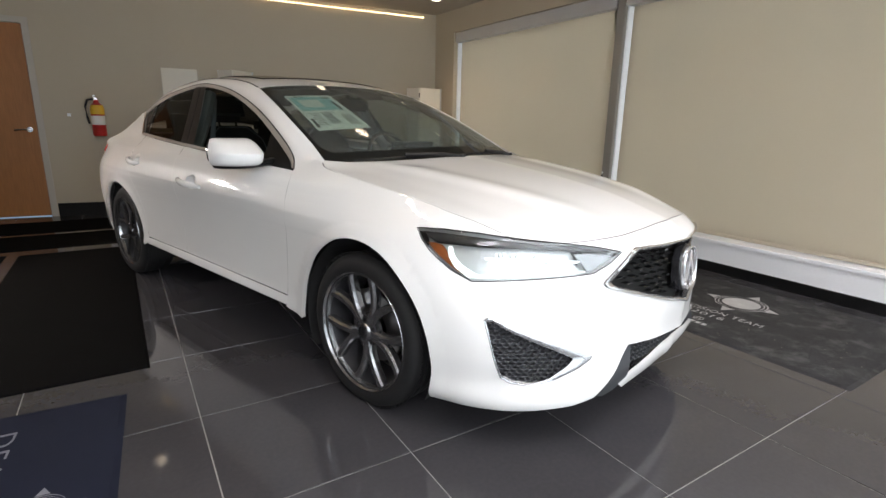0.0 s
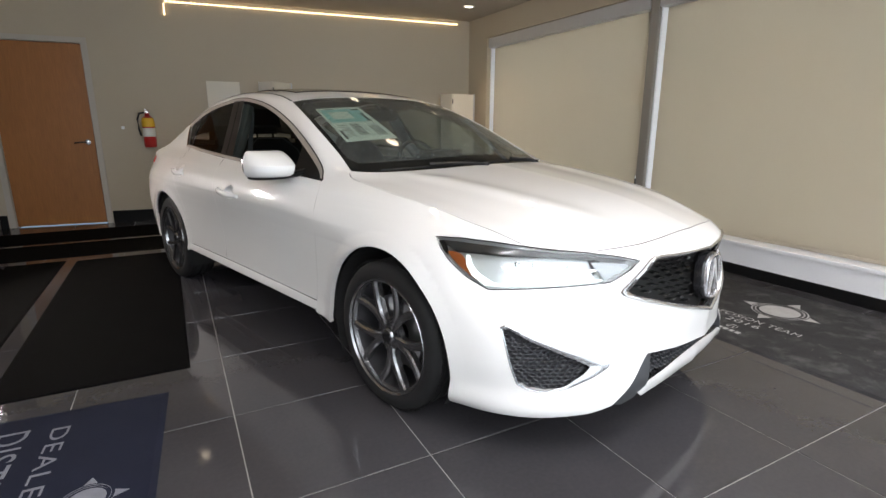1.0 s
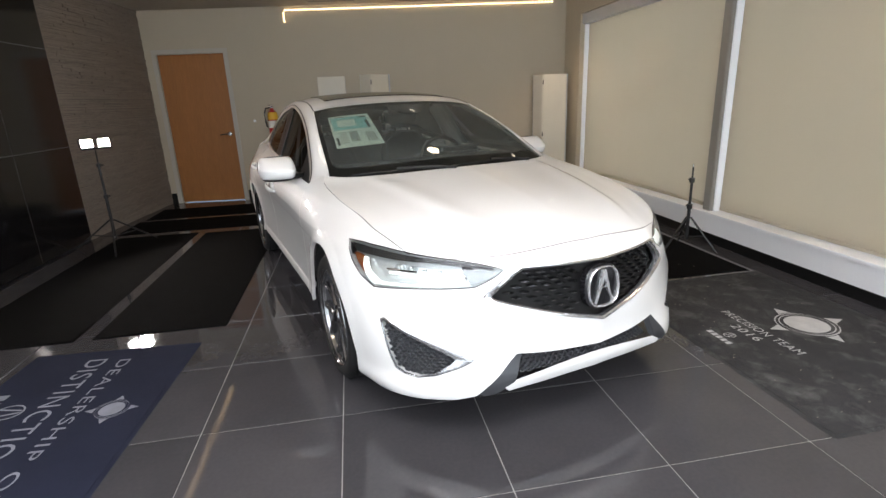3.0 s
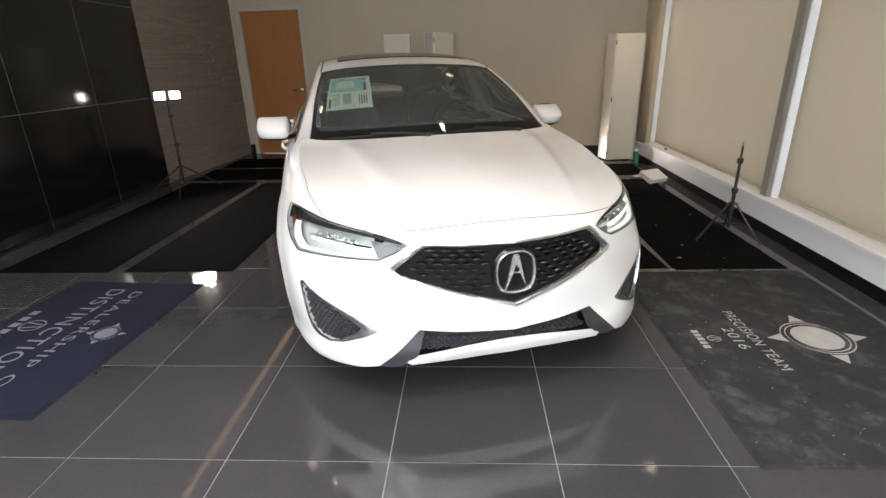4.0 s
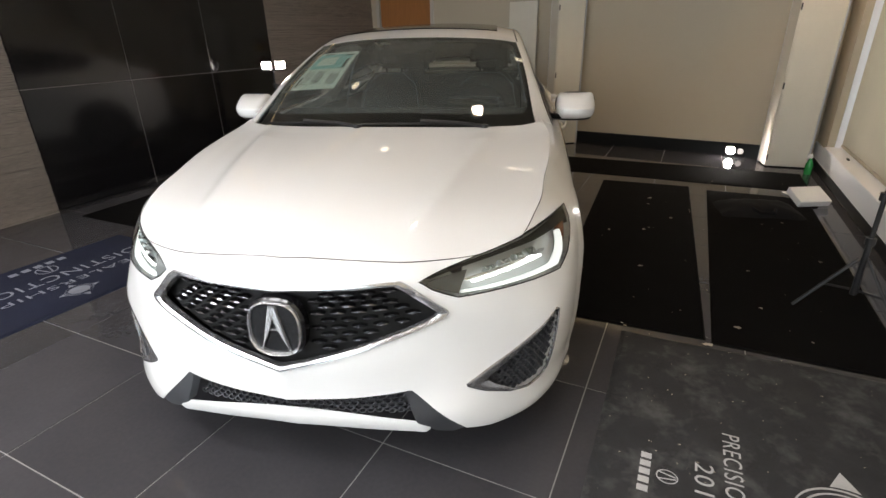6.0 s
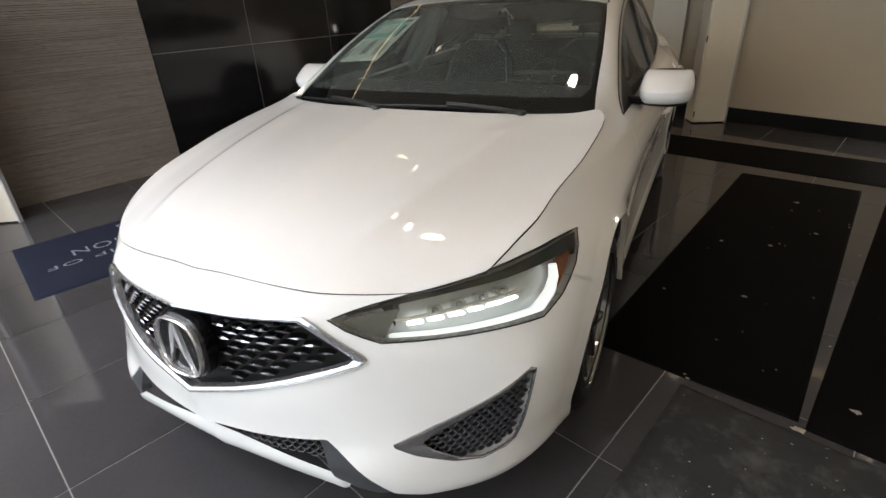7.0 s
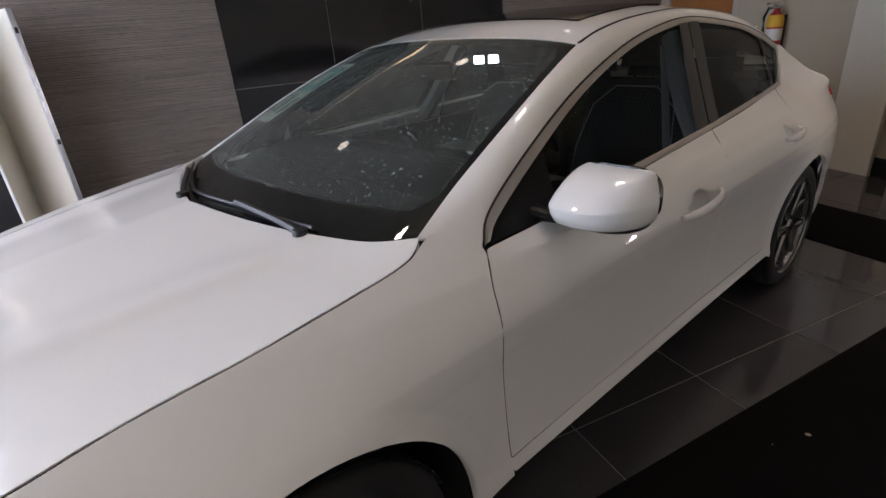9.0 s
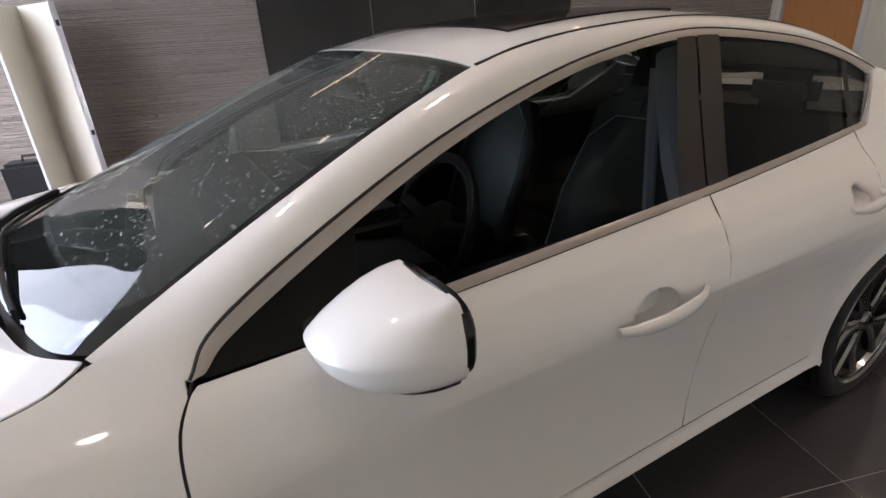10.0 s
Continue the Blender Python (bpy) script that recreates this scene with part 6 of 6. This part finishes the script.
def letters(parent, text, length, height, x, y0):
    """Lettering woven into a mat, one thin mesh a letter; the line starts at y0."""
    whole = glyphs(text)
    xs = [v.co.x for v in whole.vertices]
    ys = [v.co.y for v in whole.vertices]
    for i, ch in enumerate(text):
        if ch == " ":
            continue
        me = glyphs(ch)
        end = max(v.co.x for v in glyphs(text[:i + 1]).vertices)
        shift = end - max(v.co.x for v in me.vertices)
        for v in me.vertices:
            v.co.x = (v.co.x + shift - min(xs)) / (max(xs) - min(xs)) * length
            v.co.y = ((v.co.y - min(ys)) / (max(ys) - min(ys)) - 0.5) * height
            v.co.z = 0
        me.name = "letter"
        me.materials.clear()
        me.materials.append(PRINT_OF[parent.name])
        on_mat(new("letter", me), parent, x, y0, 0.0074)


def star_emblem(parent, x, y, r):
    """Disc with two swept arcs round it and four outward points."""
    bm = bmesh.new()
    n = 48
    c = bm.verts.new((0, 0, 0))
    ring = [bm.verts.new((0.56 * r * math.cos(2 * math.pi * k / n), 0.56 * r * math.sin(2 * math.pi * k / n), 0)) for k in range(n)]
    for k in range(n):
        bm.faces.new((c, ring[k], ring[(k + 1) % n]))
    for a0, a1, r0, r1, w in ((-60, 115, 0.62, 0.70, 0.03), (120, 295, 0.62, 0.70, 0.03), (-75, 100, 0.70, 0.80, 0.035), (105, 280, 0.70, 0.80, 0.035)):
        prev = None
        for k in range(25):
            f = k / 24
            a = radians(a0 + (a1 - a0) * f)
            rr = r * (r0 + (r1 - r0) * f)
            ww = r * w * (0.15 + math.sin(math.pi * f))
            cur = [bm.verts.new(((rr + d) * math.cos(a), (rr + d) * math.sin(a), 0)) for d in (-ww / 2, ww / 2)]
            if prev:
                bm.faces.new((prev[0], cur[0], cur[1], prev[1]))
            prev = cur
    for q in range(4):
        a = math.pi / 2 * q
        pts = [(0.80 * r * math.cos(a + d), 0.80 * r * math.sin(a + d)) for d in (-0.26, -0.13, 0, 0.13, 0.26)] + [(1.16 * r * math.cos(a), 1.22 * r * math.sin(a))]
        bm.faces.new([bm.verts.new((*p, 0)) for p in pts])
    on_mat(part("emblem", bm, PRINT_OF[parent.name], parent), parent, x, y, 0.0072)


def caliper_logo(parent, x, y, r):
    bm = bmesh.new()
    n = 28
    a = [bm.verts.new((0.88 * r * math.cos(2 * math.pi * k / n), r * math.sin(2 * math.pi * k / n), 0)) for k in range(n)]
    b = [bm.verts.new((0.76 * r * math.cos(2 * math.pi * k / n), 0.88 * r * math.sin(2 * math.pi * k / n), 0)) for k in range(n)]
    for k in range(n):
        bm.faces.new((a[k], a[(k + 1) % n], b[(k + 1) % n], b[k]))
    for s in (-1, 1):
        bm.faces.new([bm.verts.new((s * px * r, py * r, 0)) for px, py in ((0.04, 0.8), (0.2, 0.8), (0.5, -0.7), (0.36, -0.75))])
    on_mat(part("round_mark", bm, PRINT_OF[parent.name], parent), parent, x, y, 0.0072)


def bar(parent, x, y, w, h):
    on_mat(slab("print_bar", (-w / 2, w / 2, -h / 2, h / 2, 0, 0.0006), PRINT_OF[parent.name], parent), parent, x, y, 0.0068)


letters(navy, "DEALERSHIP OF", 1.10, 0.062, -2.040, 0.190)
letters(navy, "DISTINCTION", 0.97, 0.105, -2.195, 0.225)
for k in range(5):
    bar(navy, -2.50, -0.10 - 0.072 * k, 0.046, 0.050)
caliper_logo(navy, -2.39, -0.25, 0.072)
star_emblem(navy, -1.90, -0.335, 0.10)
letters(grey, "PRECISION TEAM", 0.57, 0.056, 1.540, -0.090)
letters(grey, "2016", 0.205, 0.058, 1.455, -0.275)
for k in range(5):
    bar(grey, 1.275, -0.312 - 0.037 * k, 0.026, 0.034)
caliper_logo(grey, 1.345, -0.382, 0.034)
star_emblem(grey, 1.86, -0.37, 0.205)

# dry leaf bits and paper shreds on the mats
random.seed(4)
LEAF_M = material("dry_leaf", (0.34, 0.30, 0.245), 0.8, 0, 0.2, 90, 0.0005, 0.2, 9)
bm = bmesh.new()


def leaf_bit(x, y, r, z=0.008):
    n = 5
    a0 = random.random() * 6.3
    pts = []
    for k in range(2 * n):
        rr = r * random.uniform(0.25, 1.0)
        pts.append((x + rr * math.cos(a0 + math.pi * k / n), y + rr * 0.7 * math.sin(a0 + math.pi * k / n), z + 0.25 * r * random.random()))
    c = bm.verts.new((x, y, z + 0.2 * r))
    vs = [bm.verts.new(p) for p in pts]
    for k in range(2 * n):
        bm.faces.new((c, vs[k], vs[(k + 1) % (2 * n)]))


for _ in range(55):
    leaf_bit(random.uniform(0.75, 2.25), random.uniform(0.5, 3.9), random.choice((0.004, 0.005, 0.006, 0.009, 0.014)) * random.uniform(0.6, 1.2))
for x, y, r in ((1.47, 0.50, 0.030), (1.60, 0.72, 0.024), (1.02, 2.75, 0.026), (1.05, 1.95, 0.016), (1.72, 0.98, 0.018)):
    leaf_bit(x, y, r)
for _ in range(170):
    leaf_bit(random.uniform(1.12, 2.3), random.uniform(-1.2, 0.5), random.choice((0.0018, 0.0025, 0.0035, 0.005)))
tagged(part("leaf_litter", bm, LEAF_M), "scattered dry leaf bits on the black mats", "leaf litter", kind="stuff")


# ---- white folded display panels ----
def folded_panel(label, x, y, h, one, two, group=""):
    """Two white laminate leaves, each (direction, width), joined along an upright edge; the first has a metal edge."""
    ob = thing("folded_panel", label, "display panel", pose(x, y, 0), group)
    for k, (turn, w) in enumerate((one, two)):
        lf = slab("leaf", (0.004, w, -0.009, 0.009, 0.012, h), WHITE_BOARD_M, ob, bevel=0.004)
        lf.matrix_local = pose(0, 0, 0, 0, 0, turn)
        bm = bmesh.new()
        if k == 0:
            box(bm, w, w + 0.012, -0.022, 0.022, 0.0, h + 0.004, 0.002)
            ed = part("edge_profile", bm, POST_M, ob, "grey metal edge")
            ed.matrix_local = pose(0, 0, 0, 0, 0, turn)
            for z in (0.47 * h, 0.92 * h):
                ct = slab("catch", (w + 0.010, w + 0.016, -0.012, 0.012, z - 0.02, z + 0.02), BLACK_PLASTIC_M, ob, bevel=0.002)
                ct.matrix_local = pose(0, 0, 0, 0, 0, turn)
        else:
            box(bm, w, w + 0.005, -0.010, 0.010, 0.0, h + 0.002, 0.002)
            ed = part("edge_strip", bm, PAPER_M, ob)
            ed.matrix_local = pose(0, 0, 0, 0, 0, turn)
    for z in (0.10, 0.5 * h, h - 0.10):
        bm = bmesh.new()
        tube(bm, (0, 0, z - 0.03), (0, 0, z + 0.03), 0.007, seg=8)
        part("hinge", bm, BLACK_PLASTIC_M, ob, "small black hinge")
    return ob


folded_panel("tall white folded panel standing against the slate wall", -3.52, -1.20, 1.745, (50, 0.46), (-3, 0.40), "white folded panels")
folded_panel("white folded panel standing in the room corner", 2.02, 4.36, 1.62, (6, 0.36), (100, 0.26), "white folded panels")
folded_panel("white folded panel leaning at the far wall", -0.34, 4.70, 1.71, (40, 0.33), (128, 0.22), "white folded panels")
fp = thing("flat_panel", "pale flat panel leaning on the far wall", "display panel", group="white folded panels")
slab("board", (-1.074, -0.693, -0.07, -0.034, 0, 1.71), WHITE_BOARD_M, fp, bevel=0.003)
for ex in (-1.077, -0.693):
    slab("edge_band", (ex, ex + 0.003, -0.069, -0.035, 0.002, 1.708), FRAME_M, fp)
fp.matrix_world = NORTH

# black case and bag beside the folded panel
case = thing("black_case", "upright black equipment case standing by the slate wall", "case", pose(-3.42, -1.42, 0, 0, 0, 12))
slab("body", (-0.13, 0.13, -0.20, 0.20, 0.0, 0.62), BLACK_PLASTIC_M, case, bevel=0.03)
bm = bmesh.new()
sweep(bm, [(0, -0.07, 0.61), (0, -0.06, 0.66), (0, 0.06, 0.66), (0, 0.07, 0.61)], 0.012)
part("handle", bm, BLACK_PLASTIC_M, case)
dust = thing("dustpan", "yellow plastic dustpan with black brush on the floor", "dustpan", pose(-3.05, -1.58, 0, 0, 0, 25))
bm = bmesh.new()
box(bm, -0.13, 0.13, -0.10, 0.10, 0.002, 0.03, 0.008)
box(bm, -0.02, 0.02, 0.10, 0.26, 0.02, 0.045, 0.008)
part("pan", bm, YELLOW_M, dust)
slab("brush", (-0.10, 0.10, -0.04, 0.03, 0.03, 0.075), BLACK_PLASTIC_M, dust, bevel=0.01)
cable = thing("cable_pile", "tangle of black cables lying on the floor", "cable", pose(-3.25, -1.75, 0))
random.seed(7)
bm = bmesh.new()
sweep(bm, [(0.16 * math.cos(k * 0.7) + random.uniform(-0.04, 0.04), 0.12 * math.sin(k * 0.7) + random.uniform(-0.04, 0.04), 0.012 + 0.004 * (k % 5)) for k in range(40)], 0.006, 6)
part("cord", bm, BLACK_PLASTIC_M, cable, smooth=True)


# ---- light stands and lamps ----
def stand(name, label, x, y, top, spread, turn, radius=0.011):
    st_ = thing(name, label, "light stand", pose(x, y, 0, 0, 0, turn), "tripod stands")
    bm = bmesh.new()
    tube(bm, (0, 0, 0.10), (0, 0, top * 0.55), radius * 1.3)
    tube(bm, (0, 0, top * 0.55), (0, 0, top * 0.86), radius)
    tube(bm, (0, 0, top * 0.86), (0, 0, top), radius * 0.7)
    part("column", bm, BLACK_PLASTIC_M, st_, smooth=True)
    for z in (top * 0.55, top * 0.86):
        bm = bmesh.new()
        tube(bm, (0, 0, z - 0.025), (0, 0, z + 0.012), radius * 2.0)
        tube(bm, (0, 0, z - 0.008), (0.045, 0.01, z - 0.008), 0.009)
        part("clamp", bm, BLACK_PLASTIC_M, st_, smooth=True)
    for k in range(3):
        a = 2 * math.pi * k / 3
        bm = bmesh.new()
        c, s = math.cos(a), math.sin(a)
        tube(bm, (0.02 * c, 0.02 * s, 0.30), (spread * c, spread * s, 0.012), 0.009, 0.008, 8)
        tube(bm, (0.02 * c, 0.02 * s, 0.13), (0.55 * spread * c, 0.55 * spread * s, 0.145), 0.006, 0.006, 6)
        part("leg", bm, BLACK_PLASTIC_M, st_, smooth=True)
    bm = bmesh.new()
    tube(bm, (0, 0, top), (0, 0, top + 0.03), radius * 0.5)
    part("spigot", bm, CHROME_M, st_, "bare metal spigot")
    return st_


stand("tripod_stand", "black tripod light stand with no lamp, on the mat", 2.115, 1.13, 0.725, 0.25, 70)
stand("tripod_stand", "black tripod stand carrying a twin work lamp", -3.15, 2.87, 1.0, 0.42, 50)
lamp = thing("work_lamp", "lit twin-head white work lamp on a tripod stand", "lamp", Matrix.Translation(LAMP) @ pose(0, 0, 0, 0, 0, -45))
slab("crossbar", (-0.012, 0.012, -0.13, 0.13, -0.06, -0.04), BLACK_PLASTIC_M, lamp, bevel=0.004)
for y in (-0.075, 0.075):
    head_ = slab("lamp_head", (-0.05, 0.0, y - 0.06, y + 0.06, -0.045, 0.045), BLACK_PLASTIC_M, lamp, bevel=0.01)
    slab("lamp_face", (0.001, 0.004, y - 0.05, y + 0.05, -0.037, 0.037), LAMP_M, head_)
flood = thing("floor_lamp", "small lit round twin spotlight standing on the floor", "lamp", pose(1.70, 4.74, 0, 0, 0, -100))
for y, r in ((0.0, 0.050), (0.10, 0.034)):
    bm = bmesh.new()
    spin(bm, [(0.0, -0.06), (r * 0.7, -0.055), (r, 0.0), (r * 0.95, 0.006)], 24, pose(0, y, 0.07, 0, 90, 0))
    h_ = part("shade", bm, BLACK_PLASTIC_M, flood, smooth=True)
    bm = bmesh.new()
    spin(bm, [(0.0, 0.004), (r * 0.93, 0.004)], 24, pose(0, y, 0.07, 0, 90, 0))
    part("bulb_face", bm, LAMP_M if r > 0.04 else SOFT_LAMP_M, h_)
slab("base", (-0.05, 0.03, -0.04, 0.15, 0.0, 0.014), BLACK_PLASTIC_M, flood, bevel=0.004)

# fittings for every lamp, the added row at -0.90 included
for dx, dy in DOWNLIGHTS:
    dl = thing("downlight", "small round recessed ceiling downlight with white trim", "downlight", pose(dx, dy, ZC), "ceiling downlights")
    bm = bmesh.new()
    spin(bm, [(0.052, 0.002), (0.055, -0.006), (0.072, -0.006), (0.078, 0.0)], 32)
    part("trim_ring", bm, SILL_M, dl, smooth=True)
    bm = bmesh.new()
    spin(bm, [(0.0, -0.002), (0.052, -0.002)], 32)
    part("lens", bm, DOWN_M, dl)

# bodies of the added panels, out of view above the walk
for hx, hy in ADDED_PANELS:
    cl = thing("added_ceiling_light", "added square light panel, unseen, under the high hall ceiling", "ceiling light", pose(hx, hy, ZHALL), "hall light panels")
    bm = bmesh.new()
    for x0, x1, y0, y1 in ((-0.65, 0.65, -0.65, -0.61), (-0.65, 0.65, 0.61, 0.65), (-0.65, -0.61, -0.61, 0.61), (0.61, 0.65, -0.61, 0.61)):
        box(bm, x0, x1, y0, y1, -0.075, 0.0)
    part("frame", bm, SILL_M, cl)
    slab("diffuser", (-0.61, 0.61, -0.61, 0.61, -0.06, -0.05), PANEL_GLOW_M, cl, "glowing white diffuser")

# LED strip along the top of the far wall, its end hanging down
strip_ob = thing("led_strip", "warm white LED rope light along the wall top", "led strip", NORTH)
ZL = ZC - 0.055
bm = bmesh.new()
sweep(bm, [(-1.45, YN - 0.012, ZL - 0.15), (-1.45, YN - 0.012, ZL - 0.03), (-1.42, YN - 0.012, ZL), (0.5, YN - 0.012, ZL), (2.30, YN - 0.012, ZL)], 0.006, 6)
part("cord", bm, SILL_M, strip_ob)
bm = bmesh.new()
for k in range(84):
    x = -1.42 + 3.69 * k / 83
    box(bm, x - 0.0105, x + 0.0105, YN - 0.028, YN - 0.017, ZL - 0.010, ZL + 0.010, 0.004)
for k in range(4):
    z = ZL - 0.035 * (k + 1)
    box(bm, -1.457, -1.443, YN - 0.026, YN - 0.017, z - 0.009, z + 0.009)
tagged(part("led_beads", bm, LED_M, strip_ob), kind="stuff")

# a second strip runs on the ceiling along the slate side
side_strip = thing("led_strip", "warm white LED strip along the ceiling edge", "led strip", pose(-2.73, 0, ZC))
slab("channel", (-0.014, 0.014, 0.3, 4.42, -0.010, 0.0), SILL_M, side_strip, "slim white channel", bevel=0.002)
slab("diffuser", (-0.010, 0.010, 0.305, 4.415, -0.0125, -0.0095), DIM_LED_M, side_strip, "glowing warm diffuser")

# fire extinguisher on the far wall
ext = thing("fire_extinguisher", "red fire extinguisher with yellow label on the wall", "fire extinguisher", NORTH @ pose(-1.755, -0.10, 0.915))
bm = bmesh.new()
spin(bm, [(0.0, 0.0), (0.062, 0.004), (0.068, 0.02), (0.068, 0.30), (0.058, 0.345), (0.028, 0.372), (0.024, 0.40), (0.0, 0.40)], 28)
part("cylinder", bm, RED_M, ext, smooth=True)
bm = bmesh.new()
spin(bm, [(0.0690, 0.245), (0.0695, 0.25), (0.0695, 0.30), (0.0605, 0.345)], 28)
part("label_band", bm, YELLOW_M, ext, "yellow paper label")
bm = bmesh.new()
spin(bm, [(0.0688, 0.13), (0.0692, 0.135), (0.0692, 0.225), (0.0688, 0.23)], 28)
part("instruction_band", bm, PAPER_M, ext, "pale printed label")
bm = bmesh.new()
box(bm, -0.02, 0.02, -0.03, 0.03, 0.40, 0.43, 0.006)
box(bm, -0.012, 0.012, -0.12, 0.02, 0.435, 0.45, 0.004)
box(bm, -0.010, 0.010, -0.10, 0.02, 0.405, 0.417, 0.004)
part("valve", bm, CHROME_M, ext)
bm = bmesh.new()
sweep(bm, [(-0.02, 0, 0.41), (-0.08, -0.01, 0.40), (-0.105, -0.02, 0.33), (-0.10, -0.02, 0.22), (-0.085, -0.02, 0.14)], 0.011, 8)
part("hose", bm, BLACK_PLASTIC_M, ext, smooth=True)
slab("bracket", (-0.03, 0.03, 0.066, 0.10, 0.08, 0.34), BLACK_PLASTIC_M, ext)

# wall bits
tagged(part("wall_plate", box(bmesh.new(), -2.06, -2.025, YN - 0.008, YN, 1.13, 1.165, 0.002), SILL_M, m=NORTH), "tiny white wall sensor plate", "wall plate")
tagged(part("power_socket", box(bmesh.new(), -1.81, -1.74, YN - 0.010, YN, 0.36, 0.475, 0.003), SILL_M, m=NORTH), "white wall power socket cover", "socket")
vent = thing("ceiling_vent", "slim dark ceiling air slot above the rope light", "vent", NORTH @ pose(-0.75, -0.30, ZC))
slab("slot_frame", (-0.32, 0.32, -0.05, 0.05, -0.008, 0.0), CEIL_M, vent, bevel=0.002)
slab("slot", (-0.30, 0.30, -0.035, 0.035, -0.010, -0.0075), BLACK_PLASTIC_M, vent)

# clutter by the corner panel
cush = tagged(slab("white_box", (-0.13, 0.13, 0.0, 0.19, 0, 0.055), PAPER_M, bevel=0.004), "flat white cardboard box lying tilted on the mat", "box")
cush.matrix_world = pose(2.24, 2.98, 0.010, 24, 0, 28)
tagged(slab("foam_block", (2.17, 2.30, 3.10, 3.22, 0.006, 0.085), BLACK_PLASTIC_M, bevel=0.012), "small black foam block under the tilted box", "foam block")
bag = thing("black_bag", "flat black bag lying on the runner mat", "bag", pose(1.83, 2.72, 0.006, 0, 0, 12))
bm = bmesh.new()
bmesh.ops.create_grid(bm, x_segments=14, y_segments=10, size=1)
for v in bm.verts:
    r = max(abs(v.co.x), abs(v.co.y))
    v.co = Vector((v.co.x * 0.30, v.co.y * 0.19, 0.075 * (1 - r**3) + 0.012 * noise.noise(Vector((v.co.x * 3, v.co.y * 3, 0.3)))))
part("cloth", bm, BAG_M, bag, smooth=True)
bm = bmesh.new()
sweep(bm, [(-0.08, -0.12, 0.06), (-0.05, -0.2, 0.05), (0.05, -0.2, 0.05), (0.08, -0.12, 0.06)], 0.012, 6)
part("strap", bm, BAG_M, bag)
bot = thing("spray_bottle", "small green plastic spray bottle on the floor", "bottle", pose(2.36, 4.15, 0))
bm = bmesh.new()
spin(bm, [(0.0, 0.0), (0.032, 0.002), (0.034, 0.10), (0.016, 0.14), (0.014, 0.16), (0.0, 0.16)], 18)
part("flask", bm, GREEN_M, bot, smooth=True)
slab("trigger_head", (-0.035, 0.015, -0.012, 0.012, 0.16, 0.20), PAPER_M, bot, bevel=0.004)
tagged(slab("small_remote", (2.52, 2.535, 3.60, 3.66, ZS, ZS + 0.014), BLACK_PLASTIC_M, bevel=0.003), "small black object lying on the window sill", "remote")
pap = tagged(slab("paper_scrap", (-0.05, 0.05, -0.035, 0.035, 0, 0.004), PAPER_M), "crumpled white paper scrap on the dark mat", "paper")
pap.matrix_world = pose(2.12, 3.35, 0.007, 4, 0, 33)

# ---- slate courses on the west wall ----
slate = thing("slate_cladding", "thin stacked brown-grey slate courses with uneven faces", "wall cladding", kind="structure")
random.seed(11)
course = 0.021


def stone_course(bm, y0, y1, z, h, x0=XL):
    """One thin course whose face steps in and out along its length."""
    y = y0
    while y < y1 - 1e-4:
        w = min(random.uniform(0.12, 0.5), y1 - y)
        if y1 - y - w < 0.05:
            w = y1 - y
        d = random.uniform(0.004, 0.017)
        box(bm, x0, x0 + d, y, y + w - 0.0008, z, z + h - random.uniform(0.001, 0.003))
        y += w


for a, b, x0, m in ((0.002, 2.1, 0.0, SLATE_END),):
    bm = bmesh.new()
    z = 0.0
    while z < ZC - 0.002:
        h = min(random.choice((0.012, 0.018, 0.024, 0.030)), ZC - z)
        stone_course(bm, a, b, z, h, x0)
        z += h
    tagged(part("courses", bm, SLATE_M, slate, m=m), kind="stuff")
bm = bmesh.new()
z = 0.0
while z < ZC - 0.002:
    h = min(random.choice((0.010, 0.014, 0.018, 0.024)), ZC - z)
    stone_course(bm, -2.4, 0.515, z, h)
    z += h
tagged(part("courses", bm, SLATE_M, slate), kind="stuff")

# ---- floor tiles ----
def tile_mesh(w, h):
    bm = bmesh.new()
    g = 0.0021
    b = 0.0010
    lo = [bm.verts.new((x, y, -0.0024)) for x, y in ((g, g), (w - g, g), (w - g, h - g), (g, h - g))]
    hi = [bm.verts.new((x, y, 0)) for x, y in ((g + b, g + b), (w - g - b, g + b), (w - g - b, h - g - b), (g + b, h - g - b))]
    bm.faces.new(hi)
    for i in range(4):
        j = (i + 1) % 4
        bm.faces.new((lo[i], lo[j], hi[j], hi[i]))
    me = bpy.data.meshes.new("tile")
    bm.to_mesh(me)
    bm.free()
    me.materials.append(TILE_M)
    return me


tiles = {}
i = -12
while TX + i * TILE < XR:
    j = -11
    while TY + j * TILE < YB:
        x0, x1 = max(TX + i * TILE, XH), min(TX + (i + 1) * TILE, XR)
        y0, y1 = max(TY + j * TILE, YH), min(TY + (j + 1) * TILE, YB)
        if x1 - x0 > 0.01 and y1 - y0 > 0.01 and (x1 > XL - 0.3 or y1 < -2.4):
            key = (round(x1 - x0, 4), round(y1 - y0, 4))
            if key not in tiles:
                tiles[key] = tile_mesh(*key)
            ob = new("tile", tiles[key])
            ob.location = (x0, y0, 0)
            ob.parent = floor
        j += 1
    i += 1
